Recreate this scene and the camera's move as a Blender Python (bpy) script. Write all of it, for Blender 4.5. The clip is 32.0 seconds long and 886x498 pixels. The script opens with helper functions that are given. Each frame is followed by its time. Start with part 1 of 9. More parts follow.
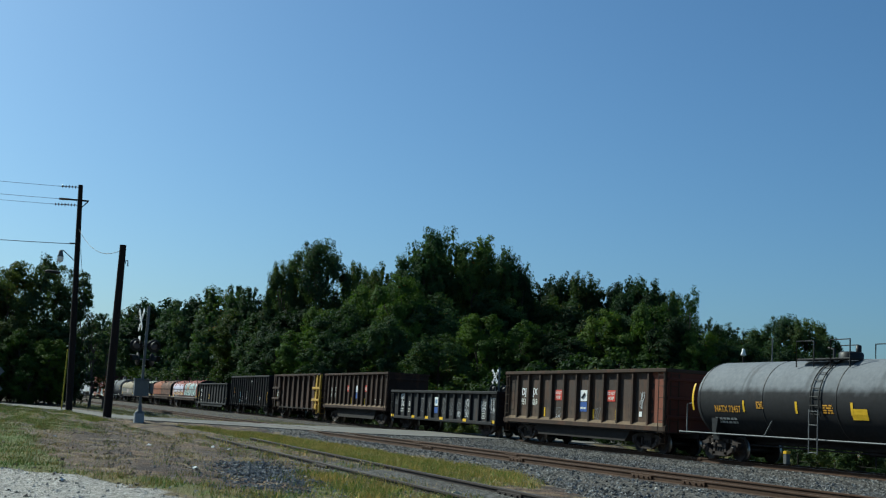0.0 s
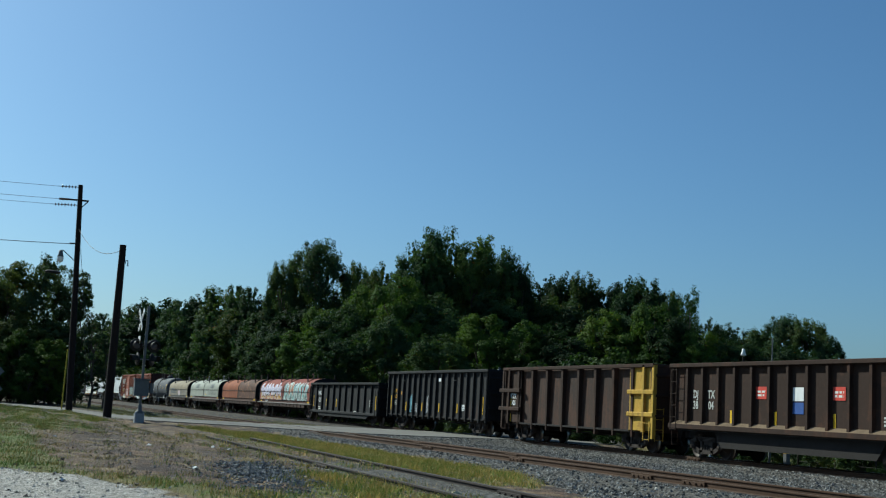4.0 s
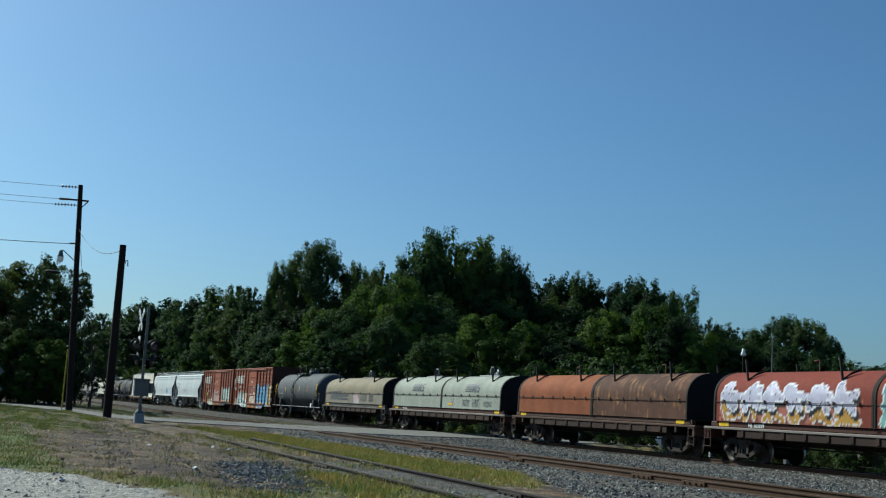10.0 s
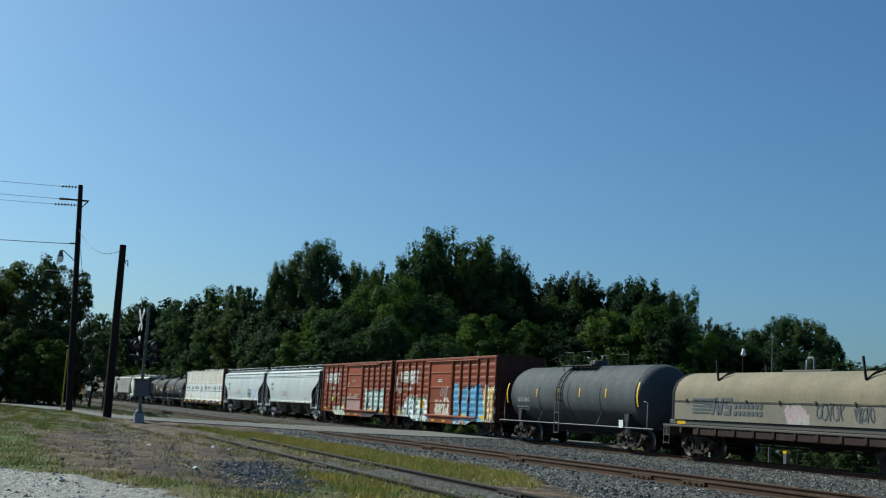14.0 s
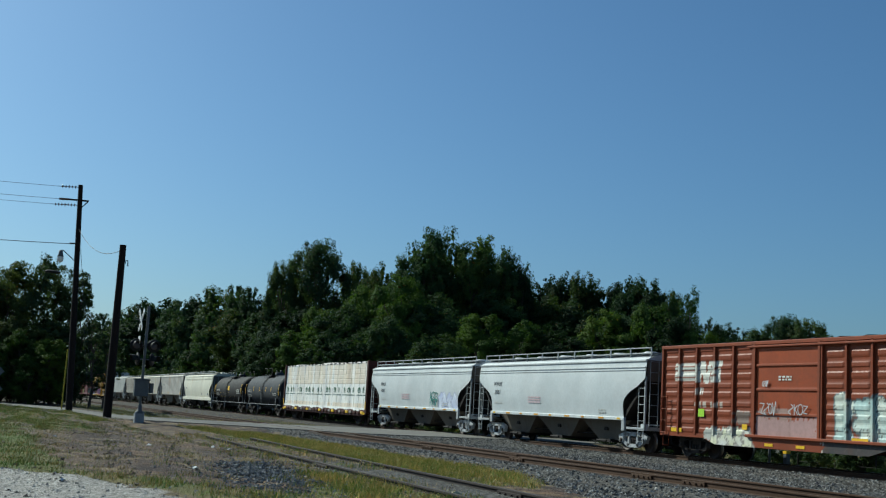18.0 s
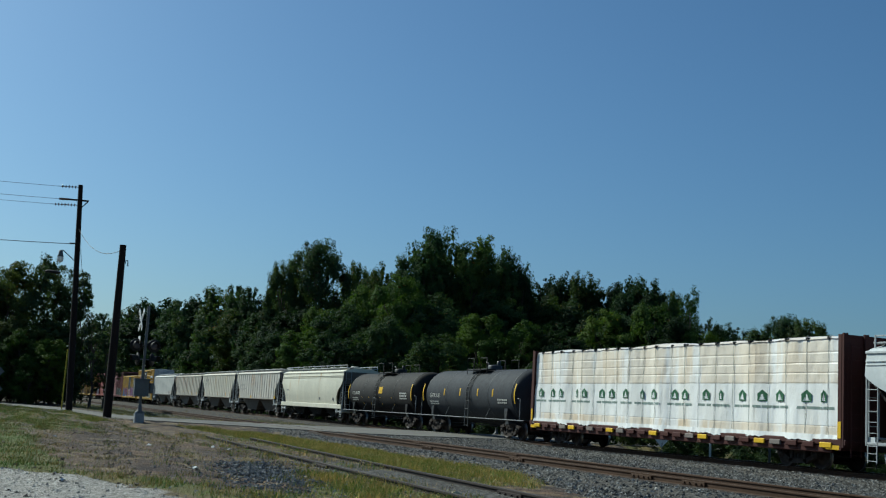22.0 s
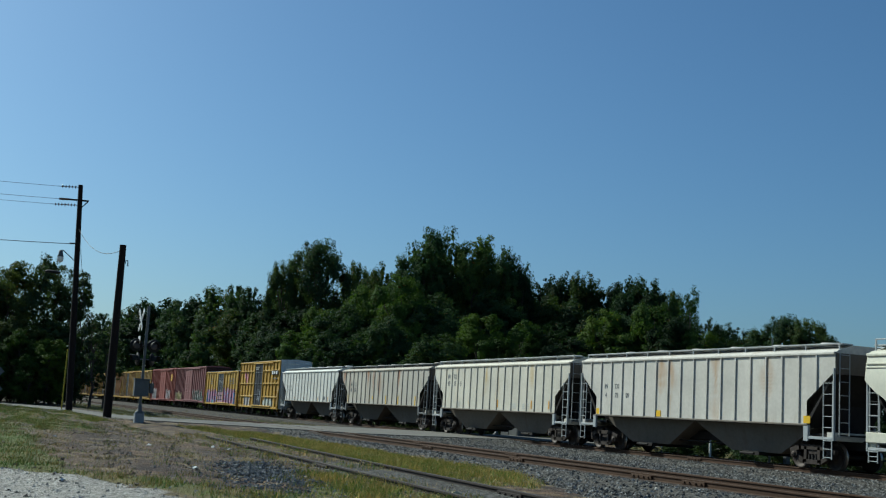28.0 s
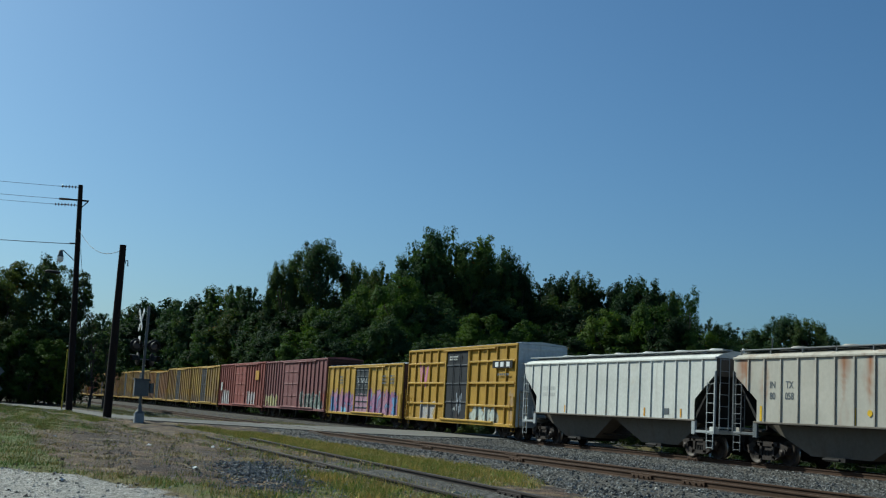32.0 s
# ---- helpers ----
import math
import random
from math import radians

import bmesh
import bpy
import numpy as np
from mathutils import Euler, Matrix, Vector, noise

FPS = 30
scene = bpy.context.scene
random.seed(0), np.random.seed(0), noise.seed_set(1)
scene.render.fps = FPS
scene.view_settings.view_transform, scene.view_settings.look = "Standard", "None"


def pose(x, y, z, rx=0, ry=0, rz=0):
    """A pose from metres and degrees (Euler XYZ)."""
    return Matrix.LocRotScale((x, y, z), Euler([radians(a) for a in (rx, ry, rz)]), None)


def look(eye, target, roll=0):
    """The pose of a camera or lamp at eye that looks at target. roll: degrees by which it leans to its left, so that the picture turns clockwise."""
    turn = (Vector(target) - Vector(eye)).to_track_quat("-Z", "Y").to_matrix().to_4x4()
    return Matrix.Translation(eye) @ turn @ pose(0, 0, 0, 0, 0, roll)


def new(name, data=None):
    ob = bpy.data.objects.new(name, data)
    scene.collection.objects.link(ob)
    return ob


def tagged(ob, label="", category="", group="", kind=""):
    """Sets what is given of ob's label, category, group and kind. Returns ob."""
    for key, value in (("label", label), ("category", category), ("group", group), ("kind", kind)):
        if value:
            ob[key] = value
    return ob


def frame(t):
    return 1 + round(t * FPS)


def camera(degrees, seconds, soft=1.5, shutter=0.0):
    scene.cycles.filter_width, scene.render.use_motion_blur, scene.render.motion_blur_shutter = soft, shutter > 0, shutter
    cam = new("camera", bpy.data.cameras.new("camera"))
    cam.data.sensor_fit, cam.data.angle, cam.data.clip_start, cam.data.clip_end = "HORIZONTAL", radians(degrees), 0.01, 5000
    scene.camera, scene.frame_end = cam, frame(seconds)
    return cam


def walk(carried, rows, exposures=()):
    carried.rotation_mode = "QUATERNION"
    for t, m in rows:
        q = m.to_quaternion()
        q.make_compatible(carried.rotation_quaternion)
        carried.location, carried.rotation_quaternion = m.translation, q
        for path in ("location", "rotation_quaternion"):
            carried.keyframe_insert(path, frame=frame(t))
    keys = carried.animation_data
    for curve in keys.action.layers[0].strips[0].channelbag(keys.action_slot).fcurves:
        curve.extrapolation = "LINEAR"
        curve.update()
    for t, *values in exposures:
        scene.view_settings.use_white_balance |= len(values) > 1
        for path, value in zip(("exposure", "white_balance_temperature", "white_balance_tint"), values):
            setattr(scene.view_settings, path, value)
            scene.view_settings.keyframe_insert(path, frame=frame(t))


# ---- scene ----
# Train track along +x with its centre line at y = 0, railhead at z = 0; the camera stands on the near side (y < 0).
cam = camera(41.856, 32.0, 1.2)
EYE = Vector((59.393, -28.681, 1.200))
AIM = EYE + Vector((-0.92490 * math.cos(radians(8.0176)), 0.38022 * math.cos(radians(8.0176)), math.sin(radians(8.0176)))) * 100
walk(cam, [(0.0, look(EYE, AIM, 3.305)), (32.0, look(EYE, AIM, 3.305))], [(0.0, 0.48, 5600, -2), (9.0, 0.47, 5600, -2), (18.0, 0.32, 5600, -2), (21.0, 0.23, 5600, -2), (23.0, 0.20, 5600, -2), (25.0, 0.36, 5600, -2), (28.0, 0.28, 5600, -2), (32.0, 0.27, 5600, -2)])

# ---- daylight: clear sky, sun ahead of the camera and to its left ----
SUN_AZ, SUN_EL = 208.0, 37.0          # degrees from +x, anticlockwise; height above the horizon
to_sun = Vector((math.cos(radians(SUN_AZ)) * math.cos(radians(SUN_EL)), math.sin(radians(SUN_AZ)) * math.cos(radians(SUN_EL)), math.sin(radians(SUN_EL))))
world = bpy.data.worlds.new("world")
scene.world = world
world.use_nodes = True
sky = world.node_tree.nodes.new("ShaderNodeTexSky")
sky.sky_type, sky.sun_disc = "NISHITA", False
sky.sun_elevation, sky.sun_rotation = radians(SUN_EL), radians(90 - SUN_AZ)
sky.air_density, sky.dust_density, sky.ozone_density, sky.altitude = 1.0, 1.6, 5.0, 100
back = world.node_tree.nodes["Background"]
haze_tint = world.node_tree.nodes.new("ShaderNodeMix")     # humid summer air: a cyan-blue sky
haze_tint.data_type, haze_tint.blend_type = "RGBA", "MULTIPLY"
haze_tint.inputs[0].default_value, haze_tint.inputs[7].default_value = 1.0, (0.86, 1.0, 1.04, 1)
world.node_tree.links.new(sky.outputs["Color"], haze_tint.inputs[6])
world.node_tree.links.new(haze_tint.outputs[2], back.inputs["Color"])
back.inputs["Strength"].default_value = 0.060
sun = new("sun", bpy.data.lights.new("sun", "SUN"))
sun.data.energy, sun.data.angle, sun.data.color = 4.9, radians(0.53), (1.0, 0.92, 0.77)
sun.matrix_basis = look(to_sun * 200, (0, 0, 0))


# ---- materials ----
def nodes_of(name, rough=0.6, metal=0.0):
    m = bpy.data.materials.new(name)
    m.use_nodes = True
    b = m.node_tree.nodes["Principled BSDF"]
    b.inputs["Roughness"].default_value, b.inputs["Metallic"].default_value = rough, metal
    b.inputs["Specular IOR Level"].default_value = 0.16
    return m, m.node_tree, b


def add(nt, kind, **values):
    n = nt.nodes.new("ShaderNode" + kind)
    for k, v in values.items():
        if k in n.inputs:
            n.inputs[k].default_value = v
    return n


def noise_at(nt, where, scale, detail=3.0, rough=0.55, stretch=(1, 1, 1)):
    """A noise in metres of the given coordinates, stretched per axis."""
    src = where
    if stretch != (1, 1, 1):
        mp = add(nt, "Mapping")
        mp.inputs["Scale"].default_value = stretch
        nt.links.new(where, mp.inputs["Vector"])
        src = mp.outputs["Vector"]
    n = add(nt, "TexNoise", Scale=scale, Detail=detail, Roughness=rough)
    nt.links.new(src, n.inputs["Vector"])
    return n.outputs["Fac"]


def ramp(nt, fac, *stops):
    r = add(nt, "ValToRGB")
    e = r.color_ramp.elements
    while len(e) < len(stops):
        e.new(0.5)
    for el, (p, c) in zip(e, stops):
        el.position = p
        el.color = (*c, 1) if len(c) == 3 else c
    nt.links.new(fac, r.inputs["Fac"])
    return r.outputs["Color"]


def blend(nt, fac, a, b, mode="MIX"):
    """a, b: sockets or colours; fac: socket or number."""
    n = nt.nodes.new("ShaderNodeMix")
    n.data_type, n.blend_type = "RGBA", mode
    for v, i in ((fac, 0), (a, 6), (b, 7)):
        if isinstance(v, (int, float)):
            n.inputs[i].default_value = v
        elif isinstance(v, (tuple, list)):
            n.inputs[i].default_value = (*v, 1)
        else:
            nt.links.new(v, n.inputs[i])
    return n.outputs[2]


def bump(nt, bsdf, height, strength, distance=0.02):
    n = add(nt, "Bump", Strength=strength, Distance=distance)
    nt.links.new(height, n.inputs["Height"])
    nt.links.new(n.outputs["Normal"], bsdf.inputs["Normal"])


G1, G0 = (1, 1, 1), (0, 0, 0)


def paint(name, col, stain=(0.13, 0.055, 0.028), amount=0.35, grime=(0.05, 0.042, 0.035), dirt=0.35, rough=0.5, attr=False, patch=0.0, relief=0.25):
    """Weathered paint on steel: faded patches, running stains, grime, fine relief. attr: colour from the mesh's own 'paint' layer."""
    m, nt, b = nodes_of(name, rough)
    tc = add(nt, "TexCoord").outputs["Object"]
    big = noise_at(nt, tc, 0.45, 4)
    fine = noise_at(nt, tc, 7.0, 5, 0.65)
    runs = noise_at(nt, tc, 2.6, 4, 0.6, (1, 1, 0.13))
    if attr:
        a = add(nt, "Attribute")
        a.attribute_name = "paint"
        base = a.outputs["Color"]
    else:
        base = col
    c = blend(nt, ramp(nt, big, (0.3, G0), (0.75, G1)), base, blend(nt, 1.0, base, (1.3, 1.3, 1.3), "MULTIPLY"))
    c = blend(nt, ramp(nt, fine, (0.35, G0), (0.8, (0.5, 0.5, 0.5))), c, blend(nt, 0.5, c, grime))
    c = blend(nt, ramp(nt, runs, (0.66 - 0.28 * dirt, G0), (0.92 - 0.2 * dirt, (dirt, dirt, dirt))), c, grime)
    s = blend(nt, 1.0, ramp(nt, runs, (0.5, G0), (0.72, G1)), ramp(nt, big, (0.48, G0), (0.62, G1)), "MULTIPLY")
    s = blend(nt, 1.0, s, (amount, amount, amount), "MULTIPLY")
    c = blend(nt, s, c, stain)
    if patch:
        spots = noise_at(nt, tc, 1.1, 6, 0.7)
        c = blend(nt, ramp(nt, spots, (0.56, G0), (0.6, (patch, patch, patch))), c, stain)
    nt.links.new(c, b.inputs["Base Color"])
    nt.links.new(ramp(nt, fine, (0.2, (rough - 0.1,) * 3), (0.8, (min(1, rough + 0.2),) * 3)), b.inputs["Roughness"])
    bump(nt, b, blend(nt, 0.5, fine, big), relief, 0.01)
    return m


def plain(name, col, rough=0.6, metal=0.0, vary=0.25, scale=6.0, stretch=(1, 1, 1), relief=0.2):
    """A surface of one stuff with mottling at two scales."""
    m, nt, b = nodes_of(name, rough, metal)
    tc = add(nt, "TexCoord").outputs["Object"]
    a, f = noise_at(nt, tc, scale * 0.12, 3, 0.5, stretch), noise_at(nt, tc, scale, 5, 0.65, stretch)
    lo, hi = tuple(x * (1 - vary) for x in col), tuple(min(1, x * (1 + vary)) for x in col)
    c = blend(nt, 0.5, ramp(nt, a, (0.3, lo), (0.7, hi)), ramp(nt, f, (0.3, lo), (0.7, hi)))
    nt.links.new(c, b.inputs["Base Color"])
    bump(nt, b, f, relief, 0.01)
    return m


STEEL_DARK = plain("running_gear_and_shade", (0.022, 0.019, 0.018), 0.8)
TRUCK_PALE = plain("pale_truck_casting", (0.34, 0.35, 0.36), 0.6, vary=0.3)
TRUCK = plain("truck_casting", (0.038, 0.030, 0.026), 0.8, vary=0.4)
WHEEL = plain("wheel_steel", (0.040, 0.031, 0.026), 0.6, 0.3, 0.4)
TREAD = plain("wheel_tread", (0.30, 0.28, 0.26), 0.3, 0.9)
BLACKM = plain("black_grating", (0.02, 0.02, 0.02), 0.6)
WHITE = plain("white_paint", (0.70, 0.71, 0.70), 0.5, vary=0.12)
YELLOW = plain("yellow_reflector", (0.66, 0.41, 0.02), 0.5, vary=0.25)
RAIL_SIDE = plain("rusty_rail", (0.058, 0.033, 0.020), 0.85, vary=0.35)
RAIL_TOP = plain("worn_railhead", (0.22, 0.19, 0.17), 0.35, 0.8, vary=0.2)
RAIL_RUST_TOP = plain("rusty_railhead", (0.088, 0.058, 0.040), 0.6, vary=0.3)
RAIL_OLD_TOP = plain("dull_railhead", (0.062, 0.054, 0.050), 0.75, vary=0.3)
RAIL_OLD = plain("old_dark_rail", (0.034, 0.027, 0.024), 0.85, vary=0.35)
TIE = plain("creosoted_tie", (0.07, 0.055, 0.045), 0.9, vary=0.5, scale=10, stretch=(1, 0.2, 1))
POLE = plain("creosoted_pole", (0.018, 0.013, 0.012), 0.9, vary=0.4, scale=14, stretch=(1, 1, 0.08), relief=0.6)
ALUM = plain("aluminium", (0.13, 0.137, 0.143), 0.5, 0.4, 0.2)
GALV = plain("galvanised_steel", (0.12, 0.127, 0.133), 0.6, 0.3, 0.25)
WIRE = plain("cable", (0.03, 0.03, 0.03), 0.6)


# ---- mesh helpers ----
class Shape:
    """Vertices and faces of one mesh, gathered piece by piece."""

    def __init__(self):
        self.v, self.f, self.m, self.s = [], [], [], []

    def put(self, verts, faces, mi=0, smooth=False):
        o = len(self.v)
        self.v.extend(tuple(p) for p in verts)
        for q in faces:
            self.f.append(tuple(i + o for i in q))
            self.m.append(mi)
            self.s.append(smooth)
        return self

    def box(self, x0, x1, y0, y1, z0, z1, mi=0):
        v = [(x, y, z) for x in (x0, x1) for y in (y0, y1) for z in (z0, z1)]
        return self.put(v, [(0, 1, 3, 2), (4, 6, 7, 5), (0, 4, 5, 1), (2, 3, 7, 6), (0, 2, 6, 4), (1, 5, 7, 3)], mi)

    def cbox(self, x0, x1, y0, y1, z0, z1, c=0.02, mi=0, axis="x"):
        """A block with its four long edges chamfered."""
        if axis == "x":
            a, b, f = (y0, y1), (z0, z1), lambda l, u, w: (l, u, w)
            e = (x0, x1)
        elif axis == "y":
            a, b, f = (x0, x1), (z0, z1), lambda l, u, w: (u, l, w)
            e = (y0, y1)
        else:
            a, b, f = (x0, x1), (y0, y1), lambda l, u, w: (u, w, l)
            e = (z0, z1)
        (u0, u1), (w0, w1) = a, b
        ring = [(u0 + c, w0), (u1 - c, w0), (u1, w0 + c), (u1, w1 - c), (u1 - c, w1), (u0 + c, w1), (u0, w1 - c), (u0, w0 + c)]
        return self.prism(ring, e[0], e[1], f, mi)

    def prism(self, ring, e0, e1, f, mi=0, smooth=False):
        """A closed outline ring, swept from e0 to e1; f(along, u, w) gives the point."""
        n = len(ring)
        v = [f(e0, *p) for p in ring] + [f(e1, *p) for p in ring]
        q = [(i, (i + 1) % n, n + (i + 1) % n, n + i) for i in range(n)]
        self.put(v, q, mi, smooth)
        return self.put(v, [tuple(range(n))[::-1], tuple(range(n, 2 * n))], mi)

    def tube(self, path, r, n=6, mi=0, close=False):
        """A round bar along a polyline; r: one radius or one for each point."""
        pts = [Vector(p) for p in path]
        rs = [r] * len(pts) if isinstance(r, (int, float)) else r
        v, q = [], []
        for i, p in enumerate(pts):
            d = (pts[min(i + 1, len(pts) - 1)] - pts[max(i - 1, 0)]).normalized()
            a = d.cross(Vector((0, 0, 1)) if abs(d.z) < 0.9 else Vector((1, 0, 0))).normalized()
            b = d.cross(a)
            v += [p + (a * math.cos(2 * math.pi * k / n) + b * math.sin(2 * math.pi * k / n)) * rs[i] for k in range(n)]
        for i in range(len(pts) - 1):
            q += [(i * n + k, i * n + (k + 1) % n, (i + 1) * n + (k + 1) % n, (i + 1) * n + k) for k in range(n)]
        self.put(v, q, mi, True)
        return self.put([v[k] for k in range(n)] + [v[-n + k] for k in range(n)], [tuple(range(n))[::-1], tuple(range(n, 2 * n))], mi)

    def lathe(self, prof, n=32, axis="x", at=(0, 0, 0), mi=0, smooth=True):
        """A body of revolution; prof: (along, radius)."""
        v, q = [], []
        for l, r in prof:
            for k in range(n):
                c, s = math.cos(2 * math.pi * k / n) * r, math.sin(2 * math.pi * k / n) * r
                p = {"x": (l, c, s), "y": (c, l, s), "z": (c, s, l)}[axis]
                v.append((p[0] + at[0], p[1] + at[1], p[2] + at[2]))
        for i in range(len(prof) - 1):
            q += [(i * n + k, i * n + (k + 1) % n, (i + 1) * n + (k + 1) % n, (i + 1) * n + k) for k in range(n)]
        return self.put(v, q, mi, smooth)

    def disc(self, at, r, n=16, axis="y", depth=0.02, mi=0):
        pr = [(0, r), (depth, r)]
        self.lathe([(0, 0.001)] + pr + [(depth, 0.001)], n, axis, at, mi, False)
        return self

    def mesh(self, name, mats):
        me = bpy.data.meshes.new(name)
        me.from_pydata(self.v, [], self.f)
        for m in mats if isinstance(mats, (list, tuple)) else [mats]:
            me.materials.append(m)
        me.polygons.foreach_set("material_index", self.m)
        me.polygons.foreach_set("use_smooth", self.s)
        me.update()
        return me


def link(name, me, parent=None, m=None, label=""):
    ob = new(name, me)
    ob.parent = parent
    if m is not None:
        ob.matrix_basis = m
    if label:
        tagged(ob, label)
    return ob


def part(name, shape, mats, parent=None, label="", m=None):
    return link(name, shape.mesh(name, mats), parent, m, label)


def thing(name, label, category, group="", at=(0, 0, 0), kind=""):
    ob = new(name)
    ob.empty_display_size = 0.2
    ob.location = at
    return tagged(ob, label, category, group, kind)


# ---- ground ----
def smooth(a, b, v):
    t = np.clip((v - a) / (b - a), 0.0, 1.0)
    return t * t * (3 - 2 * t)


def waves(x, y, k):
    """Cheap smooth noise in -1..1 with a wavelength of about k metres."""
    a = np.sin(x / k * 6.3 + 1.7 * np.sin(y / k * 4.1)) + np.sin(y / k * 5.7 + 1.3 * np.sin(x / k * 3.3 + 0.7))
    b = np.sin((x + y) / k * 9.1 + 2.1) * np.sin((x - 0.6 * y) / k * 7.7)
    return (a * 0.5 + b) / 2


def siding_y(x):
    return -20.1 - 0.033 * (x - 22)


def gravel_edge(x):
    return np.where(x > 40, -28 + 2.9 * np.clip((x - 40) / 5.0, 0, 1) ** 0.6, -28 - (40 - x) * 3)


ROAD_R = ((0.5, -21.2), (2.2, -16.2), (5.2, -13.0), (6.6, -10.5), (5.5, -6.0), (3.2, -2.0), (3.2, 4.0), (6.0, 30.0))
ROAD_L = ((-10.0, -19.9), (-6.5, -15.5), (-6.5, -11.0), (-8.0, -6.0), (-8.5, -2.0), (-8.5, 4.0), (-7.0, 30.0))
LANE_FAR = ((-10.0, -19.9), (-19.0, -20.5), (-28.0, -21.7), (-36.0, -23.4), (-46.0, -26.5), (-75.0, -40.0))
LANE_NEAR = ((0.5, -21.2), (-8.0, -21.75), (-15.0, -22.5), (-24.0, -24.6), (-33.0, -28.0), (-70.0, -48.0))


def edge(pts, v, by=1):
    p = np.array(sorted(pts, key=lambda q: q[by]))
    return np.interp(v, p[:, by], p[:, 1 - by])


def on_road(x, y):
    """1 on the crossing and on the lane that leads to it."""
    a = (x > edge(ROAD_L, y) - 0.3) & (x < edge(ROAD_R, y) + 0.3) & (y > -21.2)
    b = (x < 0.5) & (y < edge(LANE_FAR, x, 0) + 0.3) & (y > edge(LANE_NEAR, x, 0) - 0.3)
    return (a | b) & (y < 30)


def ground_z(x, y):
    x, y = np.asarray(x, float), np.asarray(y, float)
    bed = -0.30 + 0.135 * smooth(3.2, 1.7, np.abs(y)) + 0.145 * smooth(3.0, 1.6, np.abs(y + 11.95))
    bed = bed + 0.06 * smooth(-14.5, -16.5, y) + 0.145 * smooth(2.4, 1.3, np.abs(y - siding_y(x)))
    bank = 0.0 + 0.05 * waves(x, y, 5.0) + 0.045 * waves(x + 31, y, 2.1) + 0.025 * waves(x * 1.1, y + 7, 0.8) + 0.10 * np.exp(-((x - 22) / 9) ** 2 - ((y + 26) / 3) ** 2)
    w = smooth(-21.4, -23.0, y) * smooth(60, 30, x) + smooth(12, 2, x) * smooth(-17.5, -21, y)
    w = np.clip(w, 0, 1)
    front = -0.14 + 0.015 * waves(x, y, 1.7)
    g = smooth(0.0, 1.2, gravel_edge(x) - y) * (x > 39)
    z = bed * (1 - w) + bank * w
    z = z * (1 - g) + front * g
    z = np.where(y > 3, -0.30 - 0.25 * smooth(3, 6, y) + 0.5 * smooth(10, 40, y), z)
    z = z + 0.012 * waves(x * 1.3, y * 1.3, 0.9)
    off = np.maximum(np.maximum(x - edge(ROAD_R, y), edge(ROAD_L, y) - x), 0)
    rise = smooth(3.0, 0.35, off) * (y > -21.2) * (y < 30)
    z = np.maximum(z, z * (1 - rise) - 0.035 * rise)
    return np.where(on_road(x, y), -0.10, z)


def zones(x, y):
    """Shares of grass, ballast and pale gravel; the rest is bare earth."""
    n = waves(x, y, 3.0) * 0.6 + waves(x + 9, y * 1.7, 1.1) * 0.4
    shore = -14.7 - np.maximum(0, x - 31) * 0.33
    ballast = smooth(-0.4, 0.5, y - shore + n * 0.7) * smooth(4.2, 2.8, y) * smooth(-190, -90, x + n * 4)
    ballast = np.maximum(ballast, 0.85 * smooth(1.25, 0.85, np.abs(y - siding_y(x)) + 0.3 * n) * smooth(30, 35, x))
    fine = waves(x, y, 1.4) * 0.5 + waves(x + 3, y, 0.6) * 0.5
    strip = smooth(41, 34, x + 2 * n) * smooth(-0.5, 0.4, shore - y + n * 0.6) * smooth(-19.7, -18.9, y + n * 0.3) * smooth(4, 8, x) * (0.35 + 0.65 * smooth(-0.5, -0.05, fine))
    inner = smooth(0.0, 0.35, fine + 0.25 * n) * smooth(1.9, 1.2, np.abs(y - siding_y(x))) * smooth(41, 33, x) * smooth(14, 20, x)
    straw = smooth(-0.35, 0.2, fine) * smooth(1.3, 0.7, np.abs(y + 22.2 + 0.05 * (x - 42))) * smooth(37, 40, x)
    gravel = smooth(-0.25, 0.35, gravel_edge(x) - y + n * 0.4) * (x > 30)
    fringe = np.exp(-((gravel_edge(x) + 0.7 - y + n * 0.5) / 0.9) ** 2) * (x > 39) + smooth(-26.4, -27.4, y + n * 0.5) * smooth(20, 30, x) * (1 - gravel)
    left = np.maximum(smooth(13, 4, x + 4 * n) * smooth(-21.4, -22.6, y), smooth(29, 22, x + 3 * n) * smooth(-23.9, -25.0, y + 0.5 * n))
    bare = smooth(20, 25, x + 2 * n) * smooth(43, 41, x) * smooth(-26.9, -26.2, y + 0.5 * n - 0.12 * np.maximum(0, x - 38))
    verge = smooth(45, 43, x) * np.exp(-((y + 22.9 + 0.25 * (x - 42)) / 0.7) ** 2) * smooth(38, 42, x)
    grass = np.clip(strip + inner * 0.8 + straw + fringe * 0.9 + left * 0.8 * smooth(-0.45, 0.1, n + fine) + verge + 0.75 * smooth(0.1, 0.45, n + 0.4 * fine) * smooth(-22, -23.5, y) * (1 - 0.45 * bare), 0, 1)
    grass = np.maximum(grass, smooth(4, 7, y)) * (1 - gravel)
    grass = np.maximum(grass, 0.8 * smooth(-9, -14, x) * smooth(-45, -25, x) * smooth(-9.9, -8.7, y + n) * smooth(-3.2, -4.6, y) * (0.4 + 0.6 * smooth(-0.4, 0, fine)))
    grass = np.maximum(grass, 0.8 * smooth(2, -4, x) * smooth(-12.5, -14.5, y) * smooth(-21, -19, y))
    return grass, np.clip(ballast, 0, 1) * (1 - grass * 0.8), gravel


